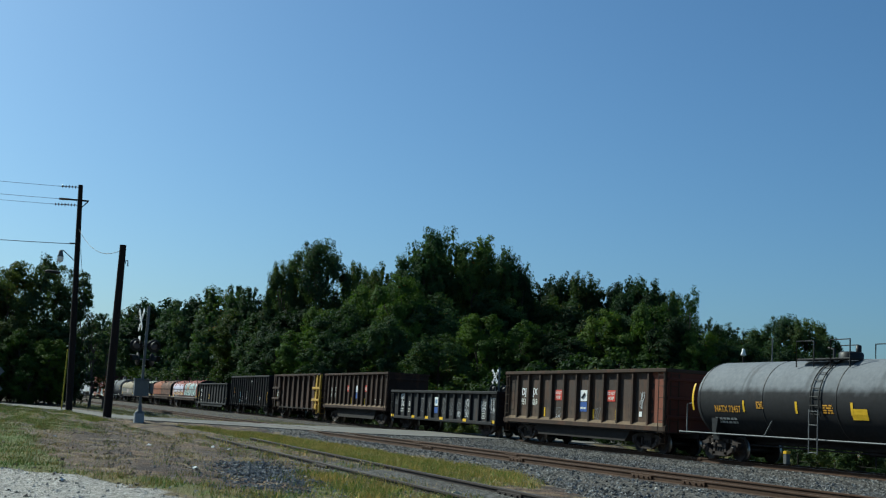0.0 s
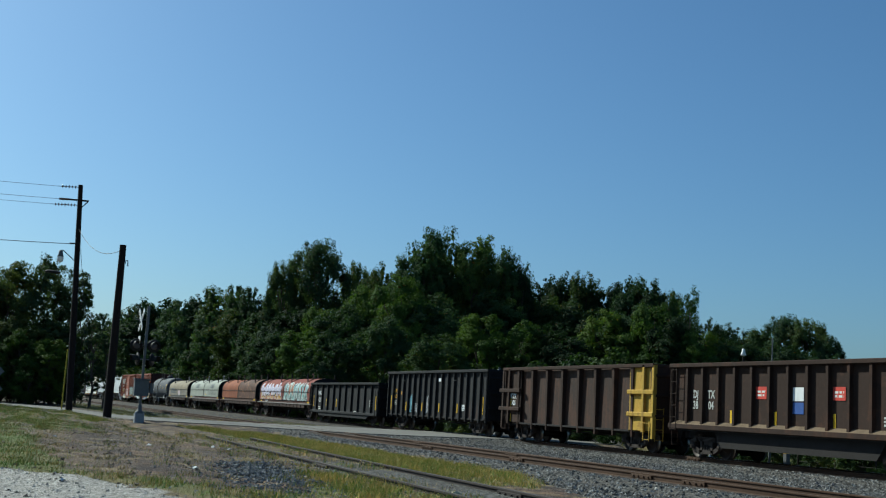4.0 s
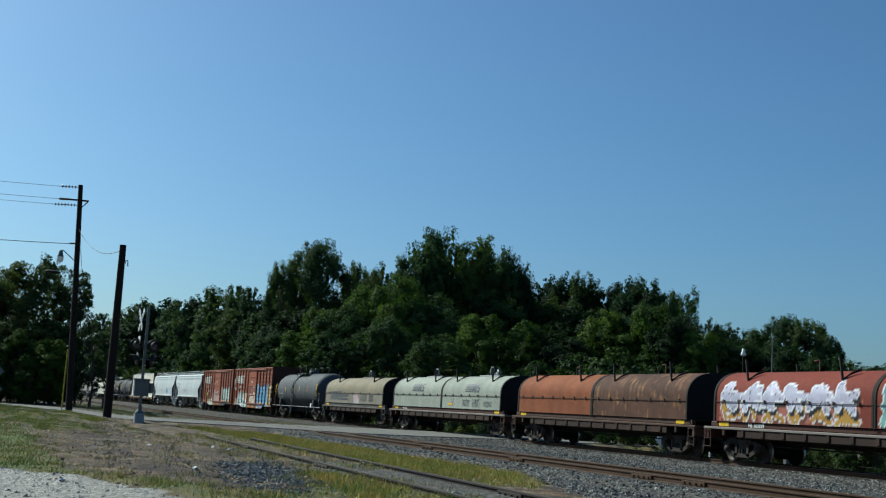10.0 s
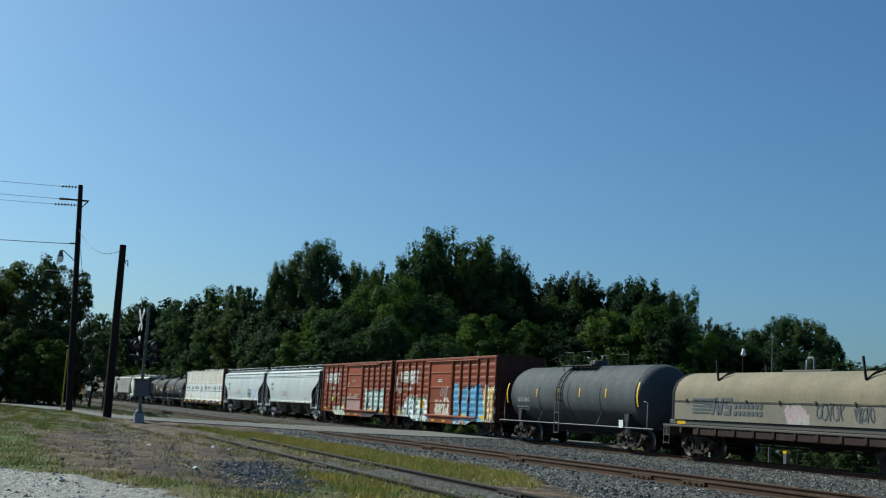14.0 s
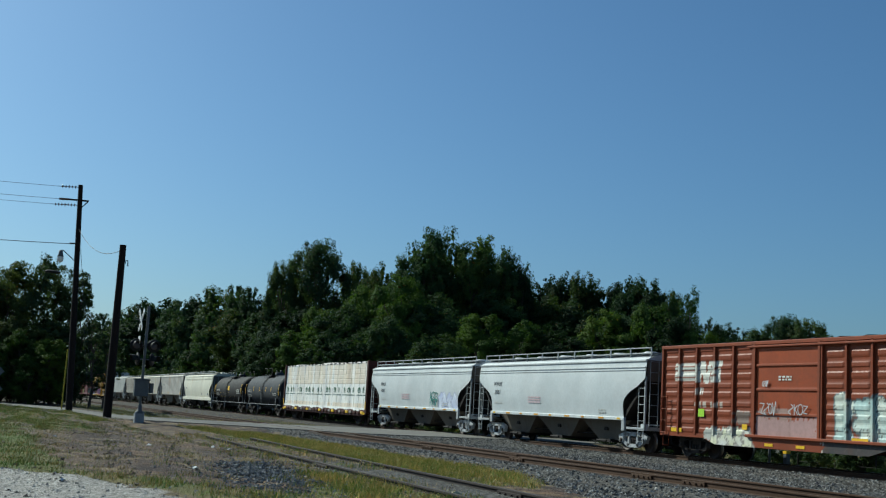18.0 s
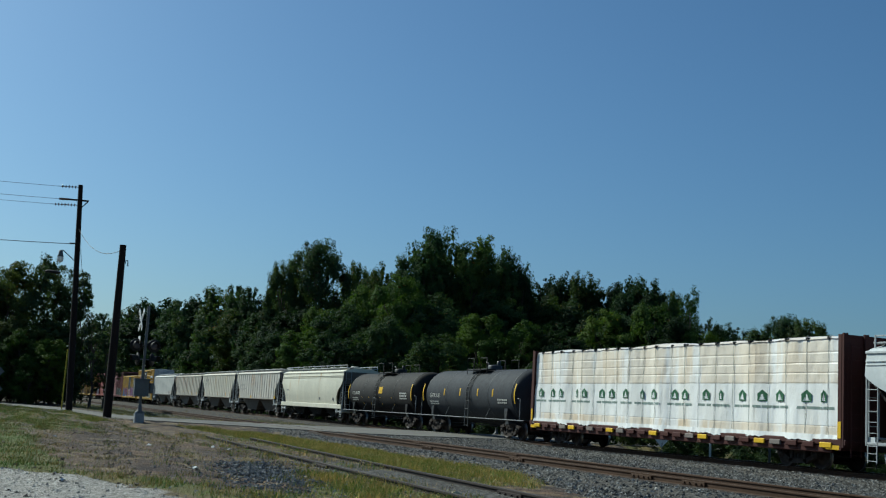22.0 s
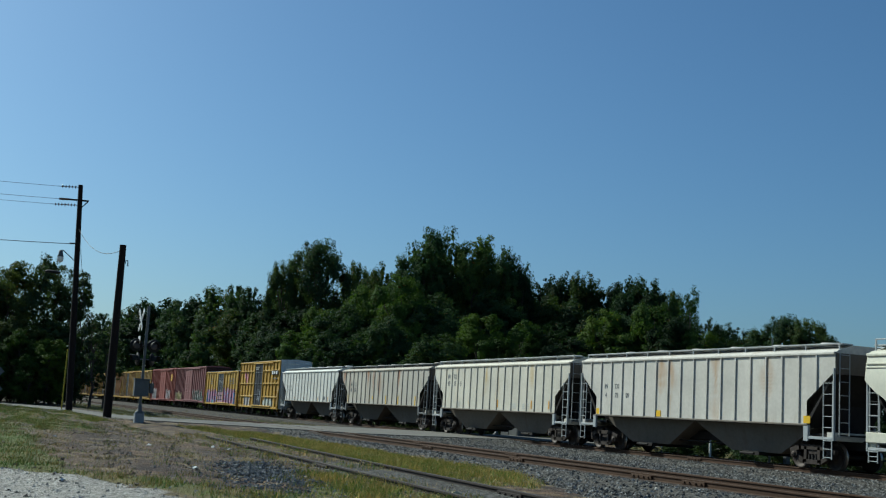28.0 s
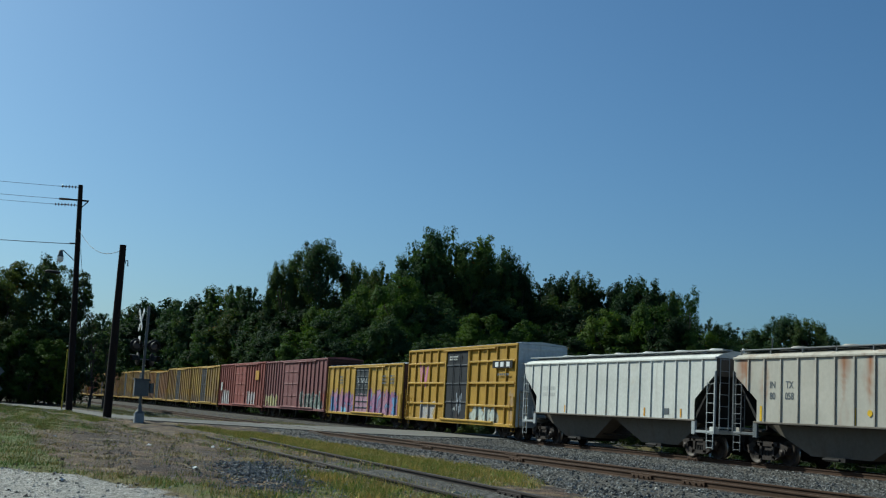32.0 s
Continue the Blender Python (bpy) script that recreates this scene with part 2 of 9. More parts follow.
def add_map(nt, sock, lo, hi):
    n = add(nt, "MapRange")
    n.inputs[1].default_value, n.inputs[2].default_value = lo, hi
    nt.links.new(sock, n.inputs[0])
    return n.outputs[0]


def make_ground():
    xs = np.concatenate([np.linspace(-900, -80, 30)[:-1], np.linspace(-80, 0, 60)[:-1], np.linspace(0, 62, 250)[:-1], np.linspace(62, 120, 24)[:-1], np.linspace(120, 900, 20)])
    ys = np.concatenate([np.linspace(-900, -60, 24)[:-1], np.linspace(-60, -30, 24)[:-1], np.linspace(-30, 4, 170)[:-1], np.linspace(4, 60, 30)[:-1], np.linspace(60, 1500, 24)])
    X, Y = np.meshgrid(xs, ys, indexing="ij")
    Z = ground_z(X, Y)
    nx, ny = X.shape
    v = np.stack([X, Y, Z], -1).reshape(-1, 3)
    i = (np.arange(nx - 1)[:, None] * ny + np.arange(ny - 1)[None, :]).reshape(-1)
    f = np.stack([i, i + ny, i + ny + 1, i + 1], -1)
    me = bpy.data.meshes.new("ground")
    me.from_pydata(v.tolist(), [], f.tolist())
    g, b, r = zones(X, Y)
    lay = me.color_attributes.new("zone", "FLOAT_COLOR", "POINT")
    lay.data.foreach_set("color", np.stack([g, b, r, np.ones_like(g)], -1).reshape(-1).astype(np.float32))
    me.polygons.foreach_set("use_smooth", [True] * len(f))
    m, nt, bs = nodes_of("ground_cover", 0.95)
    tc = add(nt, "NewGeometry").outputs["Position"]
    a = add(nt, "Attribute")
    a.attribute_name = "zone"
    sp = add(nt, "SeparateColor")
    nt.links.new(a.outputs["Color"], sp.inputs["Color"])
    n1, n2, n3 = noise_at(nt, tc, 0.5, 6, 0.65), noise_at(nt, tc, 3.0, 9, 0.8), noise_at(nt, tc, 16.0, 6, 0.85)
    vor = add(nt, "TexVoronoi", Scale=17.0)
    nt.links.new(tc, vor.inputs["Vector"])
    vor2 = add(nt, "TexVoronoi", Scale=26.0)
    nt.links.new(tc, vor2.inputs["Vector"])
    n4 = noise_at(nt, tc, 1.4, 6, 0.7)
    earth = blend(nt, ramp(nt, n2, (0.36, G0), (0.64, G1)), (0.046, 0.034, 0.026), (0.150, 0.112, 0.080))
    earth = blend(nt, ramp(nt, n1, (0.44, G0), (0.62, (0.6,) * 3)), earth, (0.165, 0.090, 0.045))
    earth = blend(nt, ramp(nt, n4, (0.42, (0.9,) * 3), (0.50, G0)), earth, (0.042, 0.031, 0.028))
    earth = blend(nt, ramp(nt, n4, (0.53, G0), (0.58, (0.8,) * 3)), earth, (0.215, 0.165, 0.085))
    earth = blend(nt, ramp(nt, n3, (0.54, G0), (0.62, (0.6,) * 3)), earth, (0.30, 0.25, 0.20))
    earth = blend(nt, ramp(nt, n3, (0.36, (0.7,) * 3), (0.45, G0)), earth, (0.035, 0.027, 0.023))
    earth = blend(nt, ramp(nt, vor.outputs["Color"], (0.74, G0), (0.82, (0.4,) * 3)), earth, (0.14, 0.13, 0.118))
    n5 = noise_at(nt, tc, 0.85, 7, 0.72)
    earth = blend(nt, ramp(nt, n5, (0.44, (0.75,) * 3), (0.50, G0)), earth, (0.036, 0.027, 0.024))
    earth = blend(nt, ramp(nt, n5, (0.56, G0), (0.62, (0.6,) * 3)), earth, (0.150, 0.125, 0.050))
    stone = ramp(nt, vor.outputs["Color"], (0.15, (0.030, 0.029, 0.026)), (0.5, (0.076, 0.073, 0.066)), (0.9, (0.175, 0.169, 0.153)))
    stone = blend(nt, ramp(nt, n1, (0.45, G0), (0.7, (0.5,) * 3)), stone, (0.055, 0.041, 0.032))
    xyz = add(nt, "SeparateXYZ")
    nt.links.new(tc, xyz.inputs[0])
    for mid in (0.0, -11.95):                   # rust and brake dust between the rails, darkened for the rails' shadows too
        off = add(nt, "Math")
        off.operation = "COMPARE"
        off.inputs[1].default_value, off.inputs[2].default_value = mid, 1.25
        nt.links.new(xyz.outputs[1], off.inputs[0])
        stone = blend(nt, blend(nt, 1.0, off.outputs[0], (0.75, 0.75, 0.75), "MULTIPLY"), stone, blend(nt, ramp(nt, n3, (0.4, G0), (0.6, G1)), (0.022, 0.016, 0.012), (0.066, 0.046, 0.033)))
    pale = ramp(nt, vor2.outputs["Color"], (0.1, (0.17, 0.16, 0.142)), (0.6, (0.32, 0.305, 0.275)), (0.95, (0.47, 0.45, 0.42)))
    pale = blend(nt, ramp(nt, n2, (0.54, G0), (0.7, (0.55,) * 3)), pale, (0.16, 0.135, 0.105))
    turf = blend(nt, ramp(nt, n2, (0.3, G0), (0.7, G1)), (0.072, 0.062, 0.026), (0.21, 0.165, 0.070))
    turf = blend(nt, ramp(nt, n1, (0.4, G0), (0.65, G1)), turf, (0.070, 0.105, 0.022))

    def share(sock, lo, hi):
        s = add(nt, "Math")
        s.operation = "ADD"
        nt.links.new(sock, s.inputs[0])
        t = add(nt, "Math")
        t.operation = "MULTIPLY_ADD"
        nt.links.new(n2, t.inputs[0])
        t.inputs[1].default_value, t.inputs[2].default_value = 0.8, -0.4
        nt.links.new(t.outputs[0], s.inputs[1])
        return ramp(nt, s.outputs[0], (lo, G0), (hi, G1))

    c = blend(nt, share(sp.outputs[1], 0.4, 0.6), earth, stone)
    c = blend(nt, share(sp.outputs[0], 0.4, 0.62), c, turf)
    c = blend(nt, share(sp.outputs[2], 0.4, 0.6), c, pale)
    far = ramp(nt, add_map(nt, xyz.outputs[0], -14.0, -4.0), (0.0, (0.7,) * 3), (1.0, G0))
    c = blend(nt, far, c, blend(nt, ramp(nt, n4, (0.38, G0), (0.62, G1)), (0.012, 0.010, 0.009), (0.054, 0.045, 0.036)))     # darker mottled ground beyond the crossing
    nt.links.new(c, bs.inputs["Base Color"])
    bump(nt, bs, blend(nt, 0.6, vor.outputs["Distance"], n3), 1.0, 0.06)
    me.materials.append(m)
    tagged(new("ground", me), "bare earth, grass and ballast beside railway tracks", "ground", kind="structure")


make_ground()

ASPHALT, _nt, _b = nodes_of("worn_asphalt", 0.85)
_tc = add(_nt, "NewGeometry").outputs["Position"]
_f, _g = noise_at(_nt, _tc, 30.0, 4, 0.7), noise_at(_nt, _tc, 0.7, 4)
_c = blend(_nt, ramp(_nt, _f, (0.3, G0), (0.7, G1)), (0.105, 0.099, 0.086), (0.195, 0.184, 0.160))
_c = blend(_nt, ramp(_nt, _g, (0.42, G0), (0.6, (0.7,) * 3)), _c, (0.100, 0.094, 0.084))
_nt.links.new(_c, _b.inputs["Base Color"])
bump(_nt, _b, _f, 0.3, 0.005)


def slab(name, ring, z0, z1, mat, label, category):
    s = Shape()
    s.prism(ring, z0, z1, lambda e, u, w: (u, w, e))
    return tagged(part(name, s, mat), label, category, kind="structure")


# the crossing, in lengths between the rails, and the lane that leads to it
def crossing_piece(y0, y1, z=0.0):
    ys = np.linspace(y0, y1, 4)
    ring = [(float(edge(ROAD_R, y)), float(y)) for y in ys] + [(float(edge(ROAD_L, y)), float(y)) for y in ys[::-1]]
    s = Shape()
    s.prism(ring, -0.14, z, lambda e, u, w: (u, w, e))
    return s


road = tagged(part("road", crossing_piece(-21.15, -12.85), ASPHALT), "worn grey asphalt road over the railway crossing", "road", kind="structure")
for y0, y1 in ((-12.58, -11.32), (-11.05, -0.90), (-0.62, 0.62), (0.90, 30.0)):
    part("pavement_slab", crossing_piece(y0, y1, -0.004), ASPHALT, road)
slab("lane", [(x, y) for x, y in LANE_NEAR] + [(x - 0.02, y) for x, y in LANE_FAR[::-1]], -0.2, 0.005, ASPHALT, "grey asphalt lane beside the railway", "road")

# ---- tracks ----
RAIL_OLD2 = [RAIL_OLD, RAIL_OLD_TOP]
TIE_SHAPE = Shape().cbox(-0.115, 0.115, -1.3, 1.3, -0.33, -0.15, 0.015, axis="y").mesh("tie", TIE)


def rail_shape(x0, x1, yf, h=0.17):
    """A rail with foot, web and head; yf gives its y at x."""
    ring = [(-0.075, -h), (0.075, -h), (0.075, -h + 0.02), (0.012, -h + 0.035), (0.012, -0.045), (0.036, -0.035), (0.036, -0.006), (0.028, 0), (-0.028, 0), (-0.036, -0.006), (-0.036, -0.035), (-0.012, -0.045), (-0.012, -h + 0.035), (-0.075, -h + 0.02)]
    s = Shape()
    n = len(ring)
    cuts = np.linspace(x0, x1, max(2, int((x1 - x0) / 12) + 1))
    v = [(float(x), float(yf(x)) + u, w) for x in cuts for u, w in ring]
    q, top = [], []
    for i in range(len(cuts) - 1):
        for k in range(n):
            (top if k == 7 else q).append((i * n + k, i * n + (k + 1) % n, (i + 1) * n + (k + 1) % n, (i + 1) * n + k))
    s.put(v, q, 0)
    s.put(v, top, 1)
    return s.put(v, [tuple(range(n)), tuple(range(len(v) - n, len(v)))[::-1]], 0)


def joint_bar(x, y, z=0.0):
    s = Shape()
    for side in (-1, 1):
        s.cbox(x - 0.45, x + 0.45, y + side * 0.045 - 0.02, y + side * 0.045 + 0.02, z - 0.14, z - 0.04, 0.008)
        for k in (-0.33, -0.12, 0.12, 0.33):
            s.cbox(x + k - 0.022, x + k + 0.022, y + side * 0.08 - 0.016, y + side * 0.08 + 0.016, z - 0.11, z - 0.065, 0.006)
    return s


def track(label, yf, x0, x1, tie0, tie1, joints, z=0.0, polished=True):
    t = thing("railway_track", label, "track", kind="structure", at=(0, 0, z))
    for side in (-0.75, 0.75):
        part("rail", rail_shape(x0, x1, lambda x: yf(x) + side), ([RAIL_SIDE, RAIL_TOP] if polished == 1 else [RAIL_SIDE, RAIL_RUST_TOP]) if polished else RAIL_OLD2, t)
    for i in range(int((tie1 - tie0) / 0.55)):
        x = tie0 + i * 0.55
        link("tie", TIE_SHAPE, t, pose(x + random.uniform(-0.03, 0.03), yf(x) + random.uniform(-0.04, 0.04), 0 if polished else random.uniform(-0.05, 0.035), 0, 0, random.uniform(-1, 1)))
    for x, side in joints:
        part("joint_bar", joint_bar(x, yf(x) + side * 0.75), RAIL_SIDE if polished else RAIL_OLD, t)
    return t


track("main railway track on crushed grey stone ballast", lambda x: 0.0 * x, -500, 400, -45, 62, ((19.5, -1), (8.0, 1), (31.3, -1)))
track("second rusty track on crushed grey stone ballast", lambda x: -11.95 + 0 * x, -480, 300, -20, 62, ((27.4, -1), (20.2, -1), (34.4, -1), (24, 1), (36.6, -1), (15.4, 1)), polished=2)
track("overgrown siding with dark rusty rails sunk in grass", siding_y, 20.6, 80, 21, 60, ((35.4, -1), (34.0, 1), (41.9, 1), (27.3, -1)), polished=False)
for x0, x1, y, lab in ((11.8, 25.6, -10.25, "spare rail"), (26.2, 36.0, -10.42, "spare rail"), (35.2, 60.0, -10.62, "spare rail"), (26.6, 35.4, -10.72, "spare rail")):
    tagged(part("spare_rail", rail_shape(x0, x1, lambda x: y + 0 * x), RAIL_SIDE, m=pose(0, 0, -0.045)), "loose rusty rail lying on the ballast beside the track", "rail", "spare rails")


# ---- poles, wires, crossing signals ----
def pole(name, at, top, r0, r1, label):
    t = thing(name, label, "pole", at=at)
    d = Vector(top) - Vector(at)
    part("shaft", Shape().tube([(0, 0, -0.3), d * 0.25, d * 0.5, d * 0.75, d], [r0, r0 * 0.93 + r1 * 0.07, (r0 + r1) / 2, r0 * 0.3 + r1 * 0.7, r1], 12), POLE, t)
    return t, d


P1, P1_TOP = (-15.72, -21.98, 0.0), (-15.77, -22.64, 14.04)
utility, up1 = pole("utility_pole", P1, P1_TOP, 0.21, 0.14, "tall dark wooden utility pole beside the lane")
LEFT = Vector((0.38022, 0.9249, 0)) * -1       # along the wires


def along(d, z):
    return d * (z / d.z)


GLAZED = plain("glazed_brown", (0.09, 0.045, 0.03), 0.25)
for z, n in ((13.9, 5), (12.75, 7)):
    p = along(up1, z)
    string = part("insulator_string", Shape().tube([p, p + LEFT * (0.4 + 0.2 * n)], 0.02, 5), WIRE, utility)
    bell = Shape().lathe([(-0.04, 0.03), (-0.03, 0.085), (0.03, 0.085), (0.04, 0.03)], 10, "y").mesh("bell", GLAZED)
    for k in range(n):
        link("bell", bell, string, Matrix.Translation(p + LEFT * (0.32 + 0.2 * k)))
p = along(up1, 13.1)
part("crossarm", Shape().tube([p + LEFT * 0.75, p - LEFT * 0.55 + Vector((0, 0, -0.05))], 0.06, 6), POLE, utility)
part("brace", Shape().tube([p - LEFT * 0.55 + Vector((0, 0, -0.05)), along(up1, 12.5)], 0.035, 5), POLE, utility)
part("insulator_string", Shape().tube([p + LEFT * 0.7, p + LEFT * 1.3], 0.07, 8), plain("glazed_insulator", (0.08, 0.045, 0.03), 0.3), utility)
q = along(up1, 9.1)
part("lamp_arm", Shape().tube([q, q + LEFT * 0.4 + Vector((0, 0, 0.35)), q + LEFT * 0.95 + Vector((0, 0, 0.8))], 0.03, 6), GALV, utility)
lamp_at = q + LEFT * 1.05 + Vector((0, 0, 0.36))
lamp = part("yard_lamp", Shape().lathe([(0.42, 0.03), (0.38, 0.12), (0.2, 0.13), (0.1, 0.16), (0.0, 0.2), (-0.02, 0.02)], 12, "z", lamp_at), GALV, utility)
part("lamp_globe", Shape().lathe([(0.02, 0.17), (-0.12, 0.2), (-0.3, 0.15), (-0.36, 0.02)], 12, "z", lamp_at), plain("clear_refractor", (0.88, 0.88, 0.86), 0.15), lamp)
part("bracket", Shape().tube([along(up1, 10.35), along(up1, 10.35) + LEFT * 0.5], 0.03, 5), WIRE, utility)
part("cable_box", Shape().tube([q + LEFT * 0.95 + Vector((0, 0, -0.64)), q + LEFT * 1.1 + Vector((0, 0, -0.64)), q + LEFT * 1.75 + Vector((0, 0, -0.6)), q + LEFT * 1.9 + Vector((0, 0, -0.6))], [0.04, 0.10, 0.10, 0.04], 8), BLACKM, utility)

P2, P2_TOP = (0.50, -21.63, 0.0), (0.50, -21.65, 8.52)
stub, up2 = pole("service_pole", P2, P2_TOP, 0.21, 0.16, "short dark wooden service pole beside the crossing")
p = along(up2, 7.7)
part("bracket", Shape().tube([p, p + Vector((0.12, 0.28, 0.05)), p + Vector((0.12, 0.3, -0.22))], 0.035, 5).tube([p + Vector((0, 0, 0.35)), p + Vector((0.1, 0.2, -0.1))], 0.02, 5), GALV, stub)


def wire(label, a, b, sag, r=0.014):
    a, b = Vector(a), Vector(b)
    pts = [a.lerp(b, k / 14) - Vector((0, 0, sag * 4 * (k / 14) * (1 - k / 14))) for k in range(15)]
    return tagged(part("overhead_wire", Shape().tube(pts, r, 4), WIRE), label, "wire", "overhead wires")


B1, B2 = Vector(P1), Vector(P2)
for z, n, dz in ((13.9, 1.35, 1.6), (13.1, 1.3, 1.6), (12.75, 1.75, 1.6)):
    a = B1 + along(up1, z) + LEFT * n
    wire("thin dark power line leaving the utility pole", a, a + LEFT * 38 + Vector((12, 0, dz)), 0.7, 0.012)
a = B1 + along(up1, 10.3) + LEFT * 0.2
wire("thick dark communication cable leaving the utility pole", a, a + LEFT * 38 + Vector((12, 0, 0.5)), 0.55, 0.02)
wire("slack dark cable between two wooden poles", B1 + along(up1, 11.3), B2 + along(up2, 8.3), 0.75, 0.016)
wire("thin guy wire beside the utility pole", B1 + along(up1, 12.3), B1 + Vector((2.2, 0.9, 0.0)), 0.0, 0.008)
wire("thin guy wire beside the utility pole", B1 + along(up1, 11.3), B1 + Vector((1.6, 1.3, 0.0)), 0.0, 0.008)
GUARD_AT = (-20.33, -22.05, 0.0)
marker = thing("guy_guard", "tall yellow plastic guy-wire guard beside the lane", "guard", at=GUARD_AT)
part("sleeve", Shape().tube([(0, 0, -0.2), (0.0, 0.02, 3.9)], 0.04, 8), plain("faded_yellow_guard", (0.42, 0.33, 0.03), 0.6), marker)


def crossing_signal(at, rz, label, height=5.2, low=True, buck=4):
    t = thing("crossing_signal", label, "signal", "crossing signals", at=at)
    t.rotation_euler = (0, 0, radians(rz))
    part("foundation", Shape().cbox(-0.21, 0.21, -0.21, 0.21, -0.25, 0.38, 0.05, axis="z"), plain("concrete_base", (0.27, 0.28, 0.29), 0.85), t)
    part("mast", Shape().tube([(0, 0, 0.3), (0, 0, height)], 0.065, 10), ALUM, t)
    part("mast_base", Shape().lathe([(0.38, 0.2), (0.44, 0.2), (0.5, 0.1), (0.75, 0.085)], 10, "z"), GALV, t)
    cab = part("control_box", Shape().cbox(-0.34, 0.3, -0.2, 0.2, 1.15, 1.88, 0.03, axis="z"), GALV, t)
    part("lid", Shape().cbox(-0.37, 0.33, -0.23, 0.23, 1.86, 1.93, 0.02, axis="x"), GALV, cab)
    part("junction_box", Shape().cbox(0.34, 0.52, -0.1, 0.12, 1.3, 1.75, 0.03, axis="z"), GALV, t)
    # crossbuck, facing along the road
    cb = part("crossbuck_arm", Shape(), WHITE, t)
    cb.location = (-0.3, 0, height - 0.62)
    cb.rotation_euler = (0, 0, radians(buck))
    for a in (1, -1):
        s = Shape().cbox(-0.012 + 0.02 * a, 0.012 + 0.02 * a, -0.115, 0.115, -0.62, 0.62, 0.005, axis="z")
        part("blade", s, WHITE, cb, m=pose(0, 0, 0, a * 45, 0, 0))
        for k in (-0.42, -0.2, 0.2, 0.42):
            for side in (0.036, -0.036):
                part("letter_bar", Shape().box(side - 0.002 + 0.02 * a, side + 0.002 + 0.02 * a, -0.05, 0.05, k - 0.06, k + 0.06), BLACKM, cb, m=pose(0, 0, 0, a * 45, 0, 0))
    part("plate", Shape().cbox(-0.01, 0.01, -0.2, 0.2, -1.1, -0.75, 0.01, axis="z"), WHITE, cb)
    part("bracket", Shape().tube([(-0.55, 0, height - 0.62), (0.02, 0, height - 0.62)], 0.02, 6), ALUM, t)
    for z in (3.42, 2.8) if low else (3.42,):
        part("lamp_crossarm", Shape().tube([(-0.42, 0, z), (0.42, 0, z)], 0.03, 6), ALUM, t)

    def flasher(x, z, turn):
        f = part("flasher", Shape().lathe([(-0.02, 0.001), (-0.02, 0.29), (0.0, 0.3), (0.02, 0.29), (0.02, 0.001)], 20, "y"), BLACKM, t, "round black flashing-light target", pose(x, 0, z, 0, 0, turn))
        part("lens", Shape().lathe([(-0.1, 0.001), (-0.09, 0.1), (-0.06, 0.16), (-0.02, 0.165)], 16, "y"), plain("dull_red_lens", (0.10, 0.09, 0.10), 0.25), f)
        hood = [(-0.42 + 0.14 * abs(math.cos(a)), 0.19 * math.cos(a), 0.19 * math.sin(a)) for a in np.linspace(-0.3, math.pi + 0.3, 12)]
        s = Shape()
        v = [(u, y, w) for y, u, w in hood] + [(u, -0.02, w) for y, u, w in hood]
        n = len(hood)
        s.put(v, [(i, i + 1, n + i + 1, n + i) for i in range(n - 1)], 0, True)
        part("hood", s, BLACKM, f)

    flasher(-0.4, 3.42, 6)
    flasher(0.38, 3.42, 6)
    if low:
        flasher(-0.3, 2.8, -80)
        flasher(0.34, 2.8, 58)
    return t


crossing_signal((5.66, -20.86, 0.0), 90, "grey railway crossing signal with crossbuck and flashing lights")
crossing_signal((-12.6, 5.6, -0.45), 90, "grey crossing signal on the far side of the tracks", 4.9, False, 0)

# far side, seen over and under the cars
hut = thing("relay_cabinet", "silver metal relay cabinet beside the crossing", "cabinet", at=(-8.6, 5.2, -0.5))
part("body", Shape().cbox(-1.25, 1.25, -0.6, 0.6, 0.1, 1.75, 0.03, axis="z"), ALUM, hut)
part("roof", Shape().cbox(-1.35, 1.35, -0.7, 0.7, 1.75, 1.85, 0.03), ALUM, hut)
part("plinth", Shape().box(-1.1, 1.1, -0.5, 0.5, -0.2, 0.1), plain("plinth", (0.25, 0.25, 0.25), 0.9), hut)
for k in (-0.6, 0.6):
    part("door", Shape().cbox(k - 0.55, k + 0.55, -0.625, -0.6, 0.2, 1.65, 0.008, axis="z"), ALUM, hut)
sign = thing("track_sign", "pale diamond track sign on a short post", "sign", at=(9.9, 4.0, -0.42))
part("post", Shape().tube([(0, 0, -0.2), (0, 0, 0.75)], 0.03, 6), GALV, sign)
part("panel", Shape().cbox(-0.012, 0.012, -0.27, 0.27, -0.27, 0.27, 0.003, axis="x"), WHITE, sign, m=pose(0, -0.02, 0.9, 0, 0, 0) @ pose(0, 0, 0, 45, 0, 0) @ pose(0, 0, 0))
sign = thing("road_sign", "two pale diamond panels on a grey post beside the lane", "sign", at=(-24.56, -26.1, float(ground_z(-24.56, -26.1))))
sign.rotation_euler = (0, 0, radians(-22.3))
gz = 0 - float(ground_z(-24.56, -26.1))
part("post", Shape().tube([(0, 0, -0.3), (0, 0, gz + 2.75)], 0.04, 6), GALV, sign)
for z in (2.24, 1.07):
    part("panel", Shape().cbox(0.045, 0.06, -0.38, 0.38, -0.38, 0.38, 0.004, axis="x"), ALUM, sign, m=pose(0, 0, gz + z, 45, 0, 0))
for x, y, h, r, lab in ((13.9, 4.0, 1.15, 0.05, "white marker post beside the track"), (18.3, 3.9, 0.95, 0.05, "grey marker post beside the track")):
    t = thing("marker_post", lab, "post", "marker posts", at=(x, y, -0.42))
    part("shaft", Shape().tube([(0, 0, -0.2), (0, 0, h)], r, 8), WHITE if "white" in lab else GALV, t)
    part("cap", Shape().lathe([(h - 0.05, r * 1.25), (h + 0.01, r * 1.25), (h + 0.04, 0.01)], 8, "z"), WHITE if "white" in lab else GALV, t)
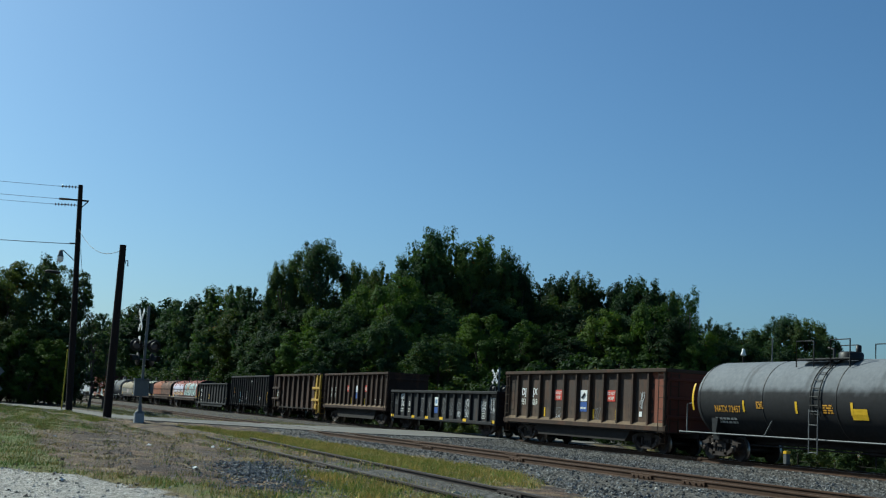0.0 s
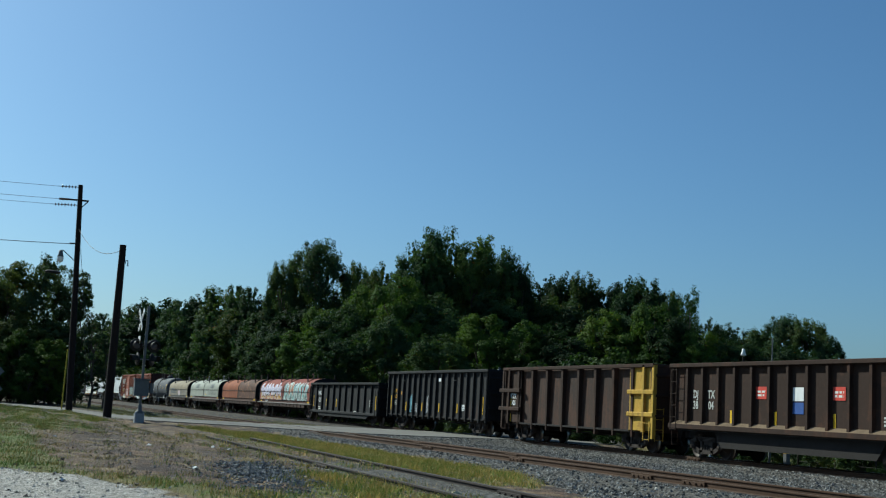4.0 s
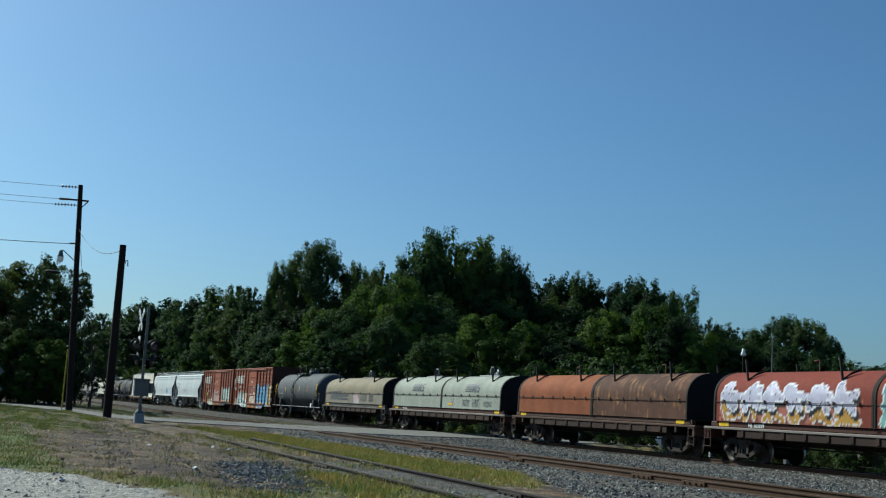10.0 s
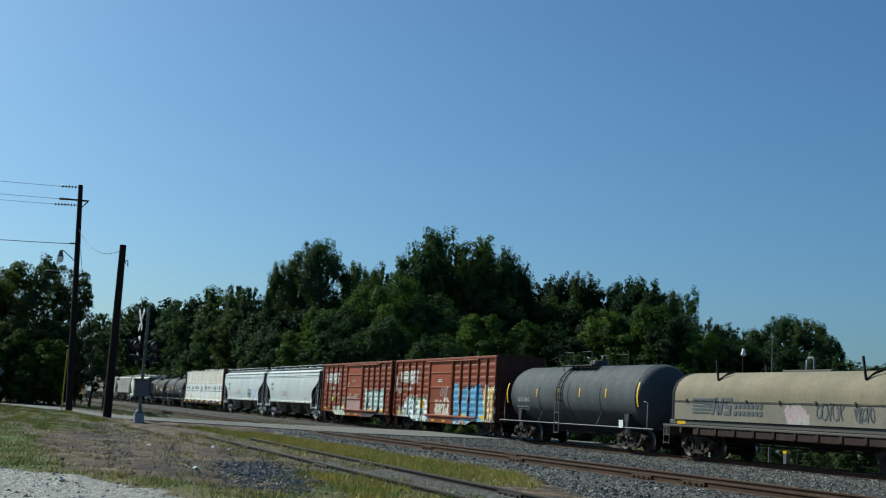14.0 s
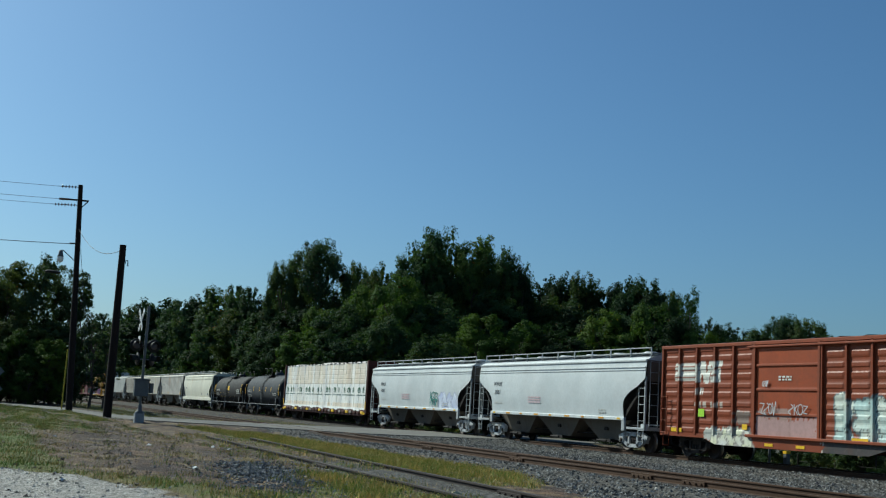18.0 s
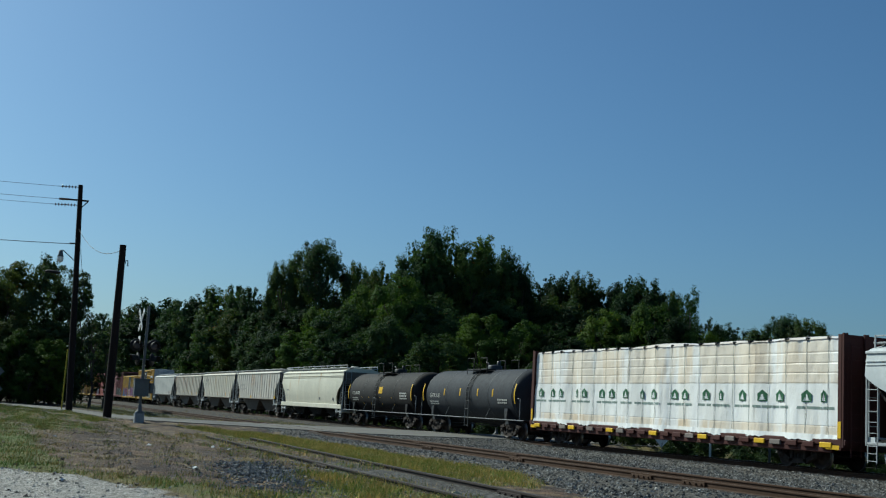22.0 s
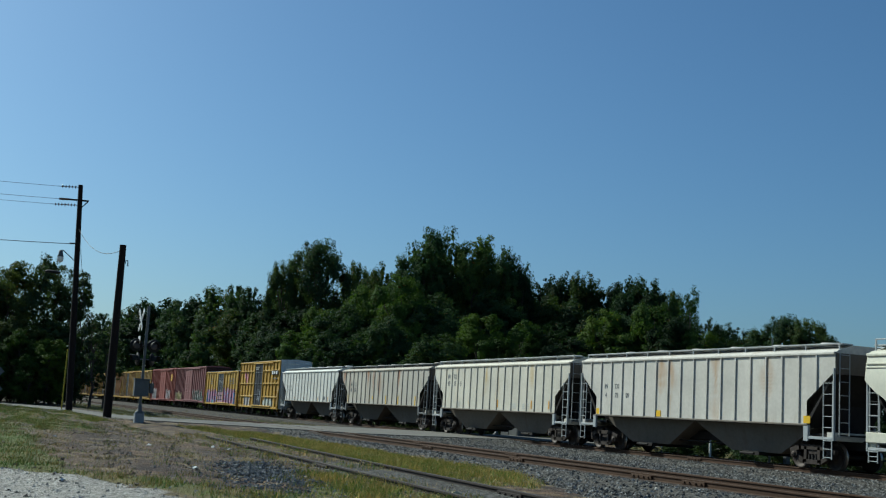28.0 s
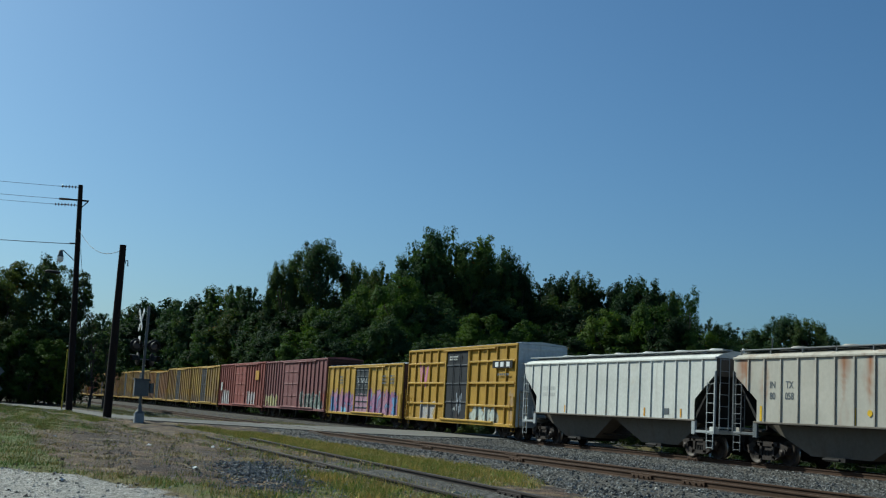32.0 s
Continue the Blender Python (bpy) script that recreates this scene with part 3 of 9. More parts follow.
t = thing("equipment_box", "small grey equipment box with a yellow top on a post", "box", at=(19.3, 4.0, -0.42))
part("post", Shape().tube([(0, 0, -0.2), (0, 0, 0.3)], 0.05, 6), GALV, t)
part("case", Shape().cbox(-0.12, 0.12, -0.1, 0.1, 0.3, 0.72, 0.02, axis="z"), GALV, t)
part("cover", Shape().cbox(-0.13, 0.13, -0.11, 0.11, 0.72, 0.84, 0.02, axis="z"), YELLOW, t)
lampost = thing("yard_lamp_post", "dark yard lamp post with a white globe", "lamp", at=(-11.5, 25.0, -0.3))
part("shaft", Shape().tube([(0, 0, -0.3), (0, 0, 7.1)], 0.07, 8), POLE, lampost)
part("globe", Shape().lathe([(7.45, 0.03), (7.4, 0.1), (7.2, 0.13), (7.05, 0.19), (6.98, 0.19), (6.9, 0.08), (6.88, 0.01)], 14, "z"), WHITE, lampost)
t = thing("flag_pole", "slender grey metal pole among the trees", "pole", at=(-8.2, 25.0, -0.3))
part("shaft", Shape().tube([(0, 0, -0.3), (0, 0, 8.1)], [0.07, 0.04], 8), GALV, t)
fence = thing("wire_fence", "low fence of grey posts beside a pale path", "fence", at=(0, 0, -0.5))
for k in range(9):
    part("post", Shape().tube([(17.0 + 2.4 * k, 6.5, -0.2), (17.0 + 2.4 * k, 6.5, 1.1)], 0.035, 6), STEEL_DARK, fence)
for z in (0.45, 1.0):
    part("rail", Shape().tube([(17, 6.5, z), (36.2, 6.5, z)], 0.012, 4), STEEL_DARK, fence)
slab("path", [(8, 7.2), (60, 7.2), (60, 10.0), (8, 10.0)], -0.7, -0.50, plain("pale_path", (0.38, 0.36, 0.33), 0.9), "pale gravel path behind the tracks", "path")


# ---- trees ----
def leaf_material(name, dark, light, autumn=(0.16, 0.07, 0.02), share=0.03):
    m = bpy.data.materials.new(name)
    m.use_nodes = True
    nt = m.node_tree
    nt.nodes.clear()
    out = nt.nodes.new("ShaderNodeOutputMaterial")
    geo, info = add(nt, "NewGeometry"), add(nt, "ObjectInfo")
    dark, light = tuple(0.7 * a + 0.3 * b for a, b in zip(dark, light)), tuple(0.93 * b for b in light)
    c = ramp(nt, geo.outputs["Random Per Island"], (0.0, dark), (0.7, light), (1.0 - share, light), (1.0, autumn))
    tint = ramp(nt, info.outputs["Random"], (0.0, (0.50, 0.58, 0.58)), (0.55, (0.92, 0.95, 0.95)), (1.0, (1.4, 1.22, 0.75)))
    c = blend(nt, 1.0, c, tint, "MULTIPLY")
    lobe = noise_at(nt, geo.outputs["Position"], 0.16, 3, 0.6)
    c = blend(nt, 1.0, c, ramp(nt, lobe, (0.35, (0.66, 0.74, 0.8)), (0.5, (0.92, 0.94, 0.95)), (0.66, (1.3, 1.2, 0.92))), "MULTIPLY")
    d, t = add(nt, "BsdfPrincipled", Roughness=0.7, **{"Specular IOR Level": 0.06}), add(nt, "BsdfTranslucent")
    nt.links.new(c, d.inputs["Base Color"])
    nt.links.new(blend(nt, 1.0, c, (1.1, 1.25, 0.5), "MULTIPLY"), t.inputs["Color"])
    mix = add(nt, "MixShader", Fac=0.28)
    nt.links.new(d.outputs[0], mix.inputs[1])
    nt.links.new(t.outputs[0], mix.inputs[2])
    nt.links.new(mix.outputs[0], out.inputs["Surface"])
    return m


LEAF = leaf_material("tree_leaves", (0.036, 0.063, 0.028), (0.060, 0.098, 0.042))
LEAF_BLUE = leaf_material("bluish_leaves", (0.040, 0.066, 0.038), (0.062, 0.098, 0.052))
LEAF_DEEP = leaf_material("deep_green_leaves", (0.026, 0.046, 0.023), (0.042, 0.070, 0.031))
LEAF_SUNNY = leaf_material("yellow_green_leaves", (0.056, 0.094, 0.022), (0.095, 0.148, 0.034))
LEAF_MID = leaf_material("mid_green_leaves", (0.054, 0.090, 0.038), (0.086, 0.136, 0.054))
LEAF_SHADE = leaf_material("shaded_leaves", (0.046, 0.066, 0.034), (0.072, 0.100, 0.046))
LEAF_BUSH = leaf_material("bush_leaves", (0.024, 0.044, 0.018), (0.040, 0.067, 0.024), share=0.01)
BARK = plain("bark", (0.075, 0.06, 0.05), 0.95, vary=0.4, scale=9, stretch=(1, 1, 0.2), relief=0.8)


def leaves_mesh(name, centres, radii, per, size, mat, rng, core=True, out=None):
    """Small folded leaf sprays about clump centres; out: the way each clump faces."""
    n = len(centres) * per
    c = np.repeat(np.asarray(centres), per, 0)
    r = np.repeat(np.asarray(radii), per)
    d = rng.normal(size=(n, 3))
    d /= np.linalg.norm(d, axis=1)[:, None]
    p = c + d * (r * rng.uniform(0.35, 1.0, n) ** 0.6)[:, None] * np.array([1, 1, 0.75])
    face = d * 0.8 if out is None else d * 0.45 + np.repeat(np.asarray(out), per, 0) * 0.6
    up = face + rng.normal(size=(n, 3)) * 0.38 + np.array([0, 0, 0.4])
    up /= np.linalg.norm(up, axis=1)[:, None]
    a = np.cross(rng.normal(size=(n, 3)), up)
    a /= np.linalg.norm(a, axis=1)[:, None]
    b = np.cross(up, a)
    b /= np.linalg.norm(b, axis=1)[:, None] + 1e-9
    s = size * rng.uniform(0.6, 1.3, n)
    if core:                                    # a few broad sprays in the heart of each clump keep the crown from being see-through
        heart = np.arange(n) % 9 == 0
        s = np.where(heart, s * 2.6, s)
        inward = c if out is None else c - np.repeat(np.asarray(out), per, 0) * 0.7
        p = np.where(heart[:, None], inward + d * 0.25 * r[:, None], p)
    s = s[:, None]
    v = np.stack([p - a * s * 0.5 - b * s * 0.25, p + a * s * 0.5 - b * s * 0.25, p + b * s * 0.5 - np.cross(a, b) * s * 0.15], 1).reshape(-1, 3)
    return v, mat, name


def leafage(v, mat, name):
    me = bpy.data.meshes.new(name)
    me.from_pydata(v.tolist(), [], np.arange(len(v)).reshape(-1, 3).tolist())
    me.materials.append(mat)
    me.update()
    return me


def tree_kind(seed, wide, low, boughs, per_bough, per, size, mat, bough=0.32, lift=0.12, limb=0.12, core=True):
    """A tree 20 m high and wide to either side: trunk, limbs, and boughs whose outer faces carry leaf clumps. low: where the crown begins."""
    rng = np.random.default_rng(seed)
    s = Shape()
    trunk = [Vector((rng.normal() * 0.09 * k, rng.normal() * 0.09 * k, -0.5 + 18.6 * k / 7)) for k in range(8)]
    s.tube(trunk, [0.34, 0.29, 0.25, 0.21, 0.17, 0.13, 0.08, 0.04], 8)
    centres, radii, out = [], [], []
    for k in range(boughs):
        dz = 1 - 2 * (k + 0.5) / boughs
        lr = wide * bough * rng.uniform(0.75, 1.2)
        zc = 20 * (low + (1 - low) * 0.52)
        z = zc + dz * ((20 - lr * 1.05 - zc) if dz > 0 else (zc - 20 * low)) * rng.uniform(0.86, 1.0)
        ang = k * 2.4 + rng.uniform(-0.4, 0.4)
        reach = (wide - 0.85 * lr) * max(0.0, 1 - dz * dz) ** 0.4 * rng.uniform(0.6, 1.05)
        at = trunk[min(7, max(1, int(z / 20 * 7.4)))]
        mid = Vector((at.x + math.cos(ang) * reach, at.y + math.sin(ang) * reach, z))
        base = trunk[max(1, min(6, int((z - reach * lift * 2) / 20 * 7)))]
        s.tube([base, base.lerp(mid, 0.5) - Vector((0, 0, 0.1 * reach)), mid, mid + Vector((0, 0, lr * 0.5))], [limb, limb * 0.7, limb * 0.45, limb * 0.15], 5)
        away = np.array((math.cos(ang), math.sin(ang), 0.35)) * min(1.0, reach / wide * 2)
        for i in range(per_bough):
            d = rng.normal(size=3) + away * 0.7 + np.array((0, 0, 0.25))
            d /= np.linalg.norm(d)
            centres.append(np.array(mid) + d * lr * np.array((1, 1, 1 + lift)) * rng.uniform(0.62, 1.08))
            radii.append(rng.uniform(0.36, 0.85) * min(1.0, 0.5 + lr * 0.3))
            out.append(d)
    v, mat, name = leaves_mesh("crown", centres, radii, per, size, mat, rng, core, out)
    v[:, :2] *= wide / np.quantile(np.abs(v[:, :2]), 0.985)
    v[:, 2] *= 20 / np.quantile(v[:, 2], 0.9993)
    return s.mesh("trunk", BARK), leafage(v, mat, name), wide


# b, c, y: full crowns; p, q, r: upright plumes; o: open crown with gaps; s: slender; f, g: far off; l, m, n: beside the lane
KINDS = {
    "b": tree_kind(1, 6.2, 0.14, 16, 36, 56, 0.26, LEAF, 0.42), "c": tree_kind(2, 6.0, 0.12, 18, 32, 56, 0.26, LEAF_DEEP, 0.38),
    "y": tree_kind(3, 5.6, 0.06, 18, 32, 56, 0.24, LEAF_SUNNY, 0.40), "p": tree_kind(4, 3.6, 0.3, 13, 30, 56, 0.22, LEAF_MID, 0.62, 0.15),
    "r": tree_kind(15, 3.3, 0.3, 12, 27, 56, 0.22, LEAF_DEEP, 0.5, 0.5),
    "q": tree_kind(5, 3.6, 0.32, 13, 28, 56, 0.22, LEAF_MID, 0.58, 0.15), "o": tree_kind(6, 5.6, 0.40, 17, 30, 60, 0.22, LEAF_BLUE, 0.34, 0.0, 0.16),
    "s": tree_kind(7, 2.8, 0.3, 13, 20, 50, 0.20, LEAF_SUNNY, 0.42, 0.3, 0.1, False), "f": tree_kind(8, 6.2, 0.1, 12, 34, 44, 0.36, LEAF_BLUE, 0.52),
    "g": tree_kind(9, 6.4, 0.1, 13, 32, 44, 0.36, LEAF, 0.50), "l": tree_kind(10, 6.0, 0.1, 16, 30, 54, 0.27, LEAF_SHADE, 0.40, 0.1, 0.14),
    "m": tree_kind(11, 5.6, 0.08, 17, 26, 52, 0.27, LEAF_SHADE, 0.36, 0.1, 0.14, False), "n": tree_kind(12, 3.0, 0.2, 14, 15, 46, 0.26, LEAF_SHADE, 0.38, 0.1, 0.12, False),
}


def tree(x, y, h, half, kind, turn, label="broad dark green deciduous tree", group="trees behind the railway"):
    t = thing("tree", label, "tree", group, at=(x, y, float(ground_z(x, y)) - 0.1))
    t.rotation_euler = (0, 0, radians(turn))
    trunk, crown, wide = KINDS[kind]
    t.scale = (half / wide, half / wide, h / 20)
    link("trunk", trunk, t)
    link("crown", crown, t)
    return t


# x, y, height, half width, kind
SKYLINE = (
    (-287, 18.8, 28.3, 5.0, "f"), (-267, 21.6, 28.9, 5.6, "g"), (-246, 23.4, 26.8, 3.8, "f"), (-318, 19.5, 27.6, 3.9, "g"), (-378, 20.3, 30.3, 4.5, "f"), (-186, 18.2, 25.1, 3.6, "g"), (-171, 19.6, 24.6, 3.6, "f"),
    (-187, 15.9, 22.2, 2.9, "f"), (-136, 15.3, 20.3, 2.3, "g"), (-127, 15.6, 20.2, 2.4, "f"), (-123, 17.0, 19.9, 2.2, "g"), (-113, 21.7, 27.4, 4.1, "o"), (-113, 16.1, 23.5, 2.3, "o"), (-115, 28.5, 24.4, 2.7, "o"),
    (-120, 20.9, 23.0, 3.1, "b"), (-99, 28.1, 22.5, 2.3, "c"), (-103, 27.4, 22.2, 2.4, "b"), (-96, 29.4, 21.3, 2.1, "b"), (-81, 25.0, 23.6, 1.5, "p"), (-80, 27.1, 25.2, 1.7, "q"), (-81, 30.5, 25.9, 1.8, "p"),
    (-78, 32.6, 24.8, 1.8, "q"), (-75, 34.7, 23.1, 1.6, "p"), (-73, 35.8, 22.4, 1.3, "q"), (-71, 36.2, 20.5, 1.0, "r"), (-87, 31.8, 23.3, 4.8, "b"), (-83, 36.6, 22.5, 4.2, "b"), (-81, 40.0, 20.1, 2.6, "c"),
    (-88, 47.2, 21.6, 2.8, "c"), (-81, 47.7, 21.5, 2.2, "c"), (-71, 44.9, 20.5, 1.4, "r"), (-71, 46.2, 20.3, 1.4, "r"), (-89, 49.6, 21.1, 2.5, "c"), (-70, 47.7, 19.0, 2.3, "c"), (-67, 48.6, 19.8, 2.0, "c"),
    (-64, 49.3, 19.6, 2.5, "b"), (-61, 50.2, 18.5, 1.9, "c"), (-58, 49.8, 17.2, 1.5, "b"), (-52, 48.0, 17.3, 1.2, "s"), (-65, 59.3, 15.3, 1.7, "c"), (-64, 60.7, 14.6, 1.7, "b"), (-86, 80.9, 17.2, 2.8, "c"),
    (-83, 81.6, 16.4, 2.2, "b"), (-57, 65.7, 15.9, 2.5, "o"), (-54, 66.8, 15.3, 2.6, "o"), (-51, 67.3, 13.2, 1.8, "o"),
)
UNDERWOOD = (
    (-338, 19.0, 22.5, 7.5, "f"), (-267, 18.9, 22.4, 6.9, "g"), (-206, 18.5, 20.1, 5.1, "f"), (-161, 16.8, 17.9, 4.3, "g"), (-131, 15.2, 16.7, 3.8, "c"), (-115, 15.6, 16.4, 3.7, "b"), (-100, 15.2, 15.7, 3.2, "c"),
    (-84, 14.4, 14.2, 2.6, "y"), (-79, 15.8, 14.6, 2.8, "b"), (-81, 19.1, 17.3, 2.6, "y"), (-72, 20.4, 17.9, 2.7, "y"), (-63, 15.4, 12.1, 2.3, "b"), (-72, 24.1, 16.0, 3.2, "b"), (-68, 25.2, 14.0, 2.7, "b"),
    (-57, 23.9, 12.6, 2.3, "y"), (-72, 33.0, 16.9, 3.3, "b"), (-55, 28.7, 12.0, 2.2, "y"), (-72, 38.8, 16.3, 2.9, "c"), (-56, 31.7, 12.0, 1.9, "c"), (-72, 42.9, 16.9, 2.9, "c"), (-64, 41.5, 15.7, 2.8, "c"),
    (-56, 39.8, 14.0, 2.5, "y"), (-56, 43.1, 15.0, 2.6, "b"), (-50, 42.0, 14.5, 2.3, "y"), (-47, 42.8, 13.6, 2.0, "c"), (-44, 43.4, 11.5, 1.8, "y"), (-51, 51.1, 12.1, 2.1, "b"), (-52, 55.6, 11.7, 2.1, "c"),
    (-52, 58.9, 11.8, 2.0, "b"), (-47, 58.7, 11.1, 2.3, "c"), (-44, 59.8, 10.5, 2.0, "b"), (-63, 9.2, 9.8, 2.2, "b"), (-86, 8.7, 10.7, 2.6, "b"), (-80, 10.8, 10.9, 2.4, "y"), (-55, 18.7, 10.1, 2.4, "b"),
    (-51, 32.2, 10.7, 2.2, "c"), (-44, 65.4, 9.8, 2.8, "b"), (-42, 67.4, 9.5, 2.5, "c"),
)
LANE = (
    (-47, -27.2, 11.7, 1.9, "l"), (-46, -25.3, 12.0, 1.7, "m"), (-46, -23.0, 12.8, 1.7, "l"), (-48, -20.8, 12.3, 1.4, "m"), (-47, -19.2, 11.9, 1.0, "n"), (-41, -25.4, 7.0, 1.8, "m"), (-41, -23.2, 7.2, 1.9, "l"),
    (-42, -21.1, 6.9, 1.4, "m"), (-46, -18.9, 9.8, 0.7, "n"), (-36, -18.7, 6.9, 0.7, "n"), (-38, -17.4, 6.7, 0.8, "n"), (-38, -24.2, 6.0, 1.0, "y"), (-37, -22.0, 5.2, 1.1, "y"), (-36, -23.4, 4.0, 0.9, "y"),
)
NAMES = {"y": "sunlit yellow-green tree at the edge of the wood", "p": "tall upright tree with plume-like tips", "q": "tall upright tree with plume-like tips", "r": "tall upright dark tree in a dense stand", "o": "tall dark tree with an open crown and visible limbs", "s": "slender sparse-leaved tree above its neighbours"}
for stand in (SKYLINE, UNDERWOOD):
    for i, (x, y, h, half, k) in enumerate(stand):
        tree(x, y, h, half * {"o": 1.08, "s": 1.2, "p": 1.7, "q": 1.7}.get(k, 1.48), k, 67 * i + 31, NAMES.get(k, "broad dark green deciduous tree"))
for i, (x, y, h, half, k) in enumerate(LANE):
    tree(x, y, h, half * 1.6, k, 51 * i, "low yellow-green tree beside the lane" if k == "y" else "dark shaded broadleaf tree beside the lane", "trees beside the lane")


def bush_kind(seed):
    rng = np.random.default_rng(100 + seed)
    s = Shape()
    cs, rs = [], []
    for k in range(7):
        a = k * 0.9 + rng.uniform(-0.3, 0.3)
        tip = Vector((math.cos(a) * rng.uniform(0.4, 1.6), math.sin(a) * rng.uniform(0.4, 1.6), rng.uniform(1.2, 3.3)))
        s.tube([(0, 0, -0.2), tip * 0.5, tip], [0.05, 0.035, 0.015], 5)
        for j in range(6):
            cs.append(np.array(tip) + rng.normal(size=3) * np.array([0.55, 0.55, 0.6]) - np.array([0, 0, 0.7 * rng.uniform(0, 2)]))
            rs.append(rng.uniform(0.35, 0.7))
    cs = [np.array([c[0], c[1], max(0.35, c[2])]) for c in cs]
    return s.mesh("stems", BARK), leafage(*leaves_mesh("foliage", cs, rs, 80, 0.17, LEAF_BUSH, rng))


BUSHES = [bush_kind(i) for i in range(4)]
rnd = random.Random(5)


BUSHES.append((BUSHES[0][0], leafage(*leaves_mesh("foliage", [(math.sin(i * 2.4) * 0.25 * math.sqrt(i), math.cos(i * 2.4) * 0.25 * math.sqrt(i), 0.6 + (i * 0.37) % 2.5) for i in range(48)], [0.6] * 48, 80, 0.19, LEAF_SHADE, np.random.default_rng(77)))))


def bush(x, y, h, k):
    t = thing("shrub", "dark leafy shrub in the shade" if k == 4 else "leafy yellow-green shrub at the edge of the wood", "shrub", "shrubs along the wood", at=(x, y, float(ground_z(x, y)) - 0.05))
    t.rotation_euler = (0, 0, rnd.uniform(0, 6.28))
    t.scale = (h / 3.4 * rnd.uniform(1.0, 1.4), h / 3.4 * rnd.uniform(1.0, 1.4), h / 3.4)
    link("stems", BUSHES[k][0], t)
    link("foliage", BUSHES[k][1], t)


for i in range(54):
    bush(-170 + i * 3.1 + rnd.uniform(-1, 1), 13.0 + rnd.uniform(-1.5, 3.0) + max(0, i - 36) * 0.55, rnd.uniform(2.6, 6.0) * (1.25 if i < 30 else 1.0), i % 4)
for i in range(18):
    bush(-108 + i * 4.2, 21 + 0.5 * i + rnd.uniform(-1, 3), rnd.uniform(5, 7.5), i % 4)
for i in range(14):
    bush(-20 + i * 5 + rnd.uniform(-1, 1), 17 + rnd.uniform(-2, 6), rnd.uniform(1.6, 2.8), i % 4)
for i in range(16):
    bush(-43 - rnd.uniform(0, 6), -20.2 - i * 0.8, rnd.uniform(3.2, 6.5), 4)
for i in range(16):
    bush(-250 + i * 5.4, 11.5 + rnd.uniform(-1, 2), rnd.uniform(4, 7.5), i % 4)
for i in range(30):
    bush(-30 + i * 1.75 + rnd.uniform(-0.5, 0.5), 6.0 + rnd.uniform(0, 2.2), rnd.uniform(1.1, 1.9), 4)
for x, y, h in ((3.0, 5.0, 1.0), (14.8, 5.6, 1.1), (30.5, 9, 1.9), (33.5, 11, 2.1), (-2.5, 6.5, 1.2), (22.5, 6.0, 0.9)):
    bush(x, y, h, int(x) % 4)


# ---- grass, stones ----
def blade_material(name, green, mid, straw):
    """Grass in patches of green and straw, no two blades quite alike."""
    m, nt, b = nodes_of(name, 0.8)
    b.inputs["Specular IOR Level"].default_value = 0.1
    geo = add(nt, "NewGeometry")
    where = noise_at(nt, geo.outputs["Position"], 0.9, 4, 0.6)
    c = ramp(nt, blend(nt, 0.4, where, geo.outputs["Random Per Island"]), (0.36, green), (0.5, mid), (0.62, straw))
    c = blend(nt, ramp(nt, geo.outputs["Random Per Island"], (0.0, (0.5,) * 3), (0.4, G0)), c, blend(nt, 1.0, c, (0.5, 0.5, 0.5), "MULTIPLY"))
    nt.links.new(c, b.inputs["Base Color"])
    return m


def tufts(name, label, pts, tall, cols, rng, blades=7):
    n = len(pts) * blades
    base = np.repeat(np.asarray(pts), blades, 0) + np.concatenate([rng.normal(size=(n, 2)) * 0.09, np.zeros((n, 1))], 1)
    h = np.repeat(np.asarray(tall), blades) * rng.uniform(0.5, 1.2, n)
    a = rng.uniform(0, 6.28, n)
    w = np.stack([np.cos(a), np.sin(a), np.zeros(n)], 1) * (0.004 + 0.014 * h)[:, None]
    tip = base + np.stack([rng.normal(size=n) * 0.35 * h, rng.normal(size=n) * 0.45 * h, h], 1)
    v = np.stack([base - w, base + w, tip], 1).reshape(-1, 3)
    me = bpy.data.meshes.new(name)
    me.from_pydata(v.tolist(), [], np.arange(n * 3).reshape(-1, 3).tolist())
    me.materials.append(blade_material(name + "_blades", *cols))
    tagged(new(name, me), label, "grass", kind="stuff")


def scatter(n, x0, x1, y0, y1, keep, rng):
    x, y = rng.uniform(x0, x1, n), rng.uniform(y0, y1, n)
    k = (rng.uniform(0, 1, n) < keep(x, y)) & ~on_road(x, y)
    x, y = x[k], y[k]
    return np.stack([x, y, ground_z(x, y) - 0.01], 1)


rng = np.random.default_rng(11)
clump = lambda x, y: 0.12 + 0.88 * (waves(x, y, 1.6) + 0.6 * waves(x + 5, y, 0.5) > 0.0)
pts = scatter(36000, 3, 46, -23.4, -13, lambda x, y: (zones(x, y)[0] > 0.5) * clump(x, y), rng)
tufts("grass_strip", "dry yellow-green grass between the tracks", pts, 0.08 + 0.12 * (waves(pts[:, 0], pts[:, 1], 4.0) * 0.5 + 0.5), ((0.15, 0.25, 0.032), (0.40, 0.34, 0.075), (0.62, 0.43, 0.14)), rng)
pts = scatter(52000, -32, 46, -33, -21.3, lambda x, y: np.maximum((zones(x, y)[0] > 0.45) * clump(x, y), 0.12 * (waves(x, y, 1.9) > 0.1)) * (zones(x, y)[2] < 0.4), rng)
tufts("grass_bank", "patchy green and straw-coloured grass on the bank", pts, 0.05 + 0.10 * (waves(pts[:, 0], pts[:, 1], 3.0) * 0.5 + 0.5), ((0.095, 0.23, 0.022), (0.24, 0.29, 0.055), (0.52, 0.37, 0.12)), rng)
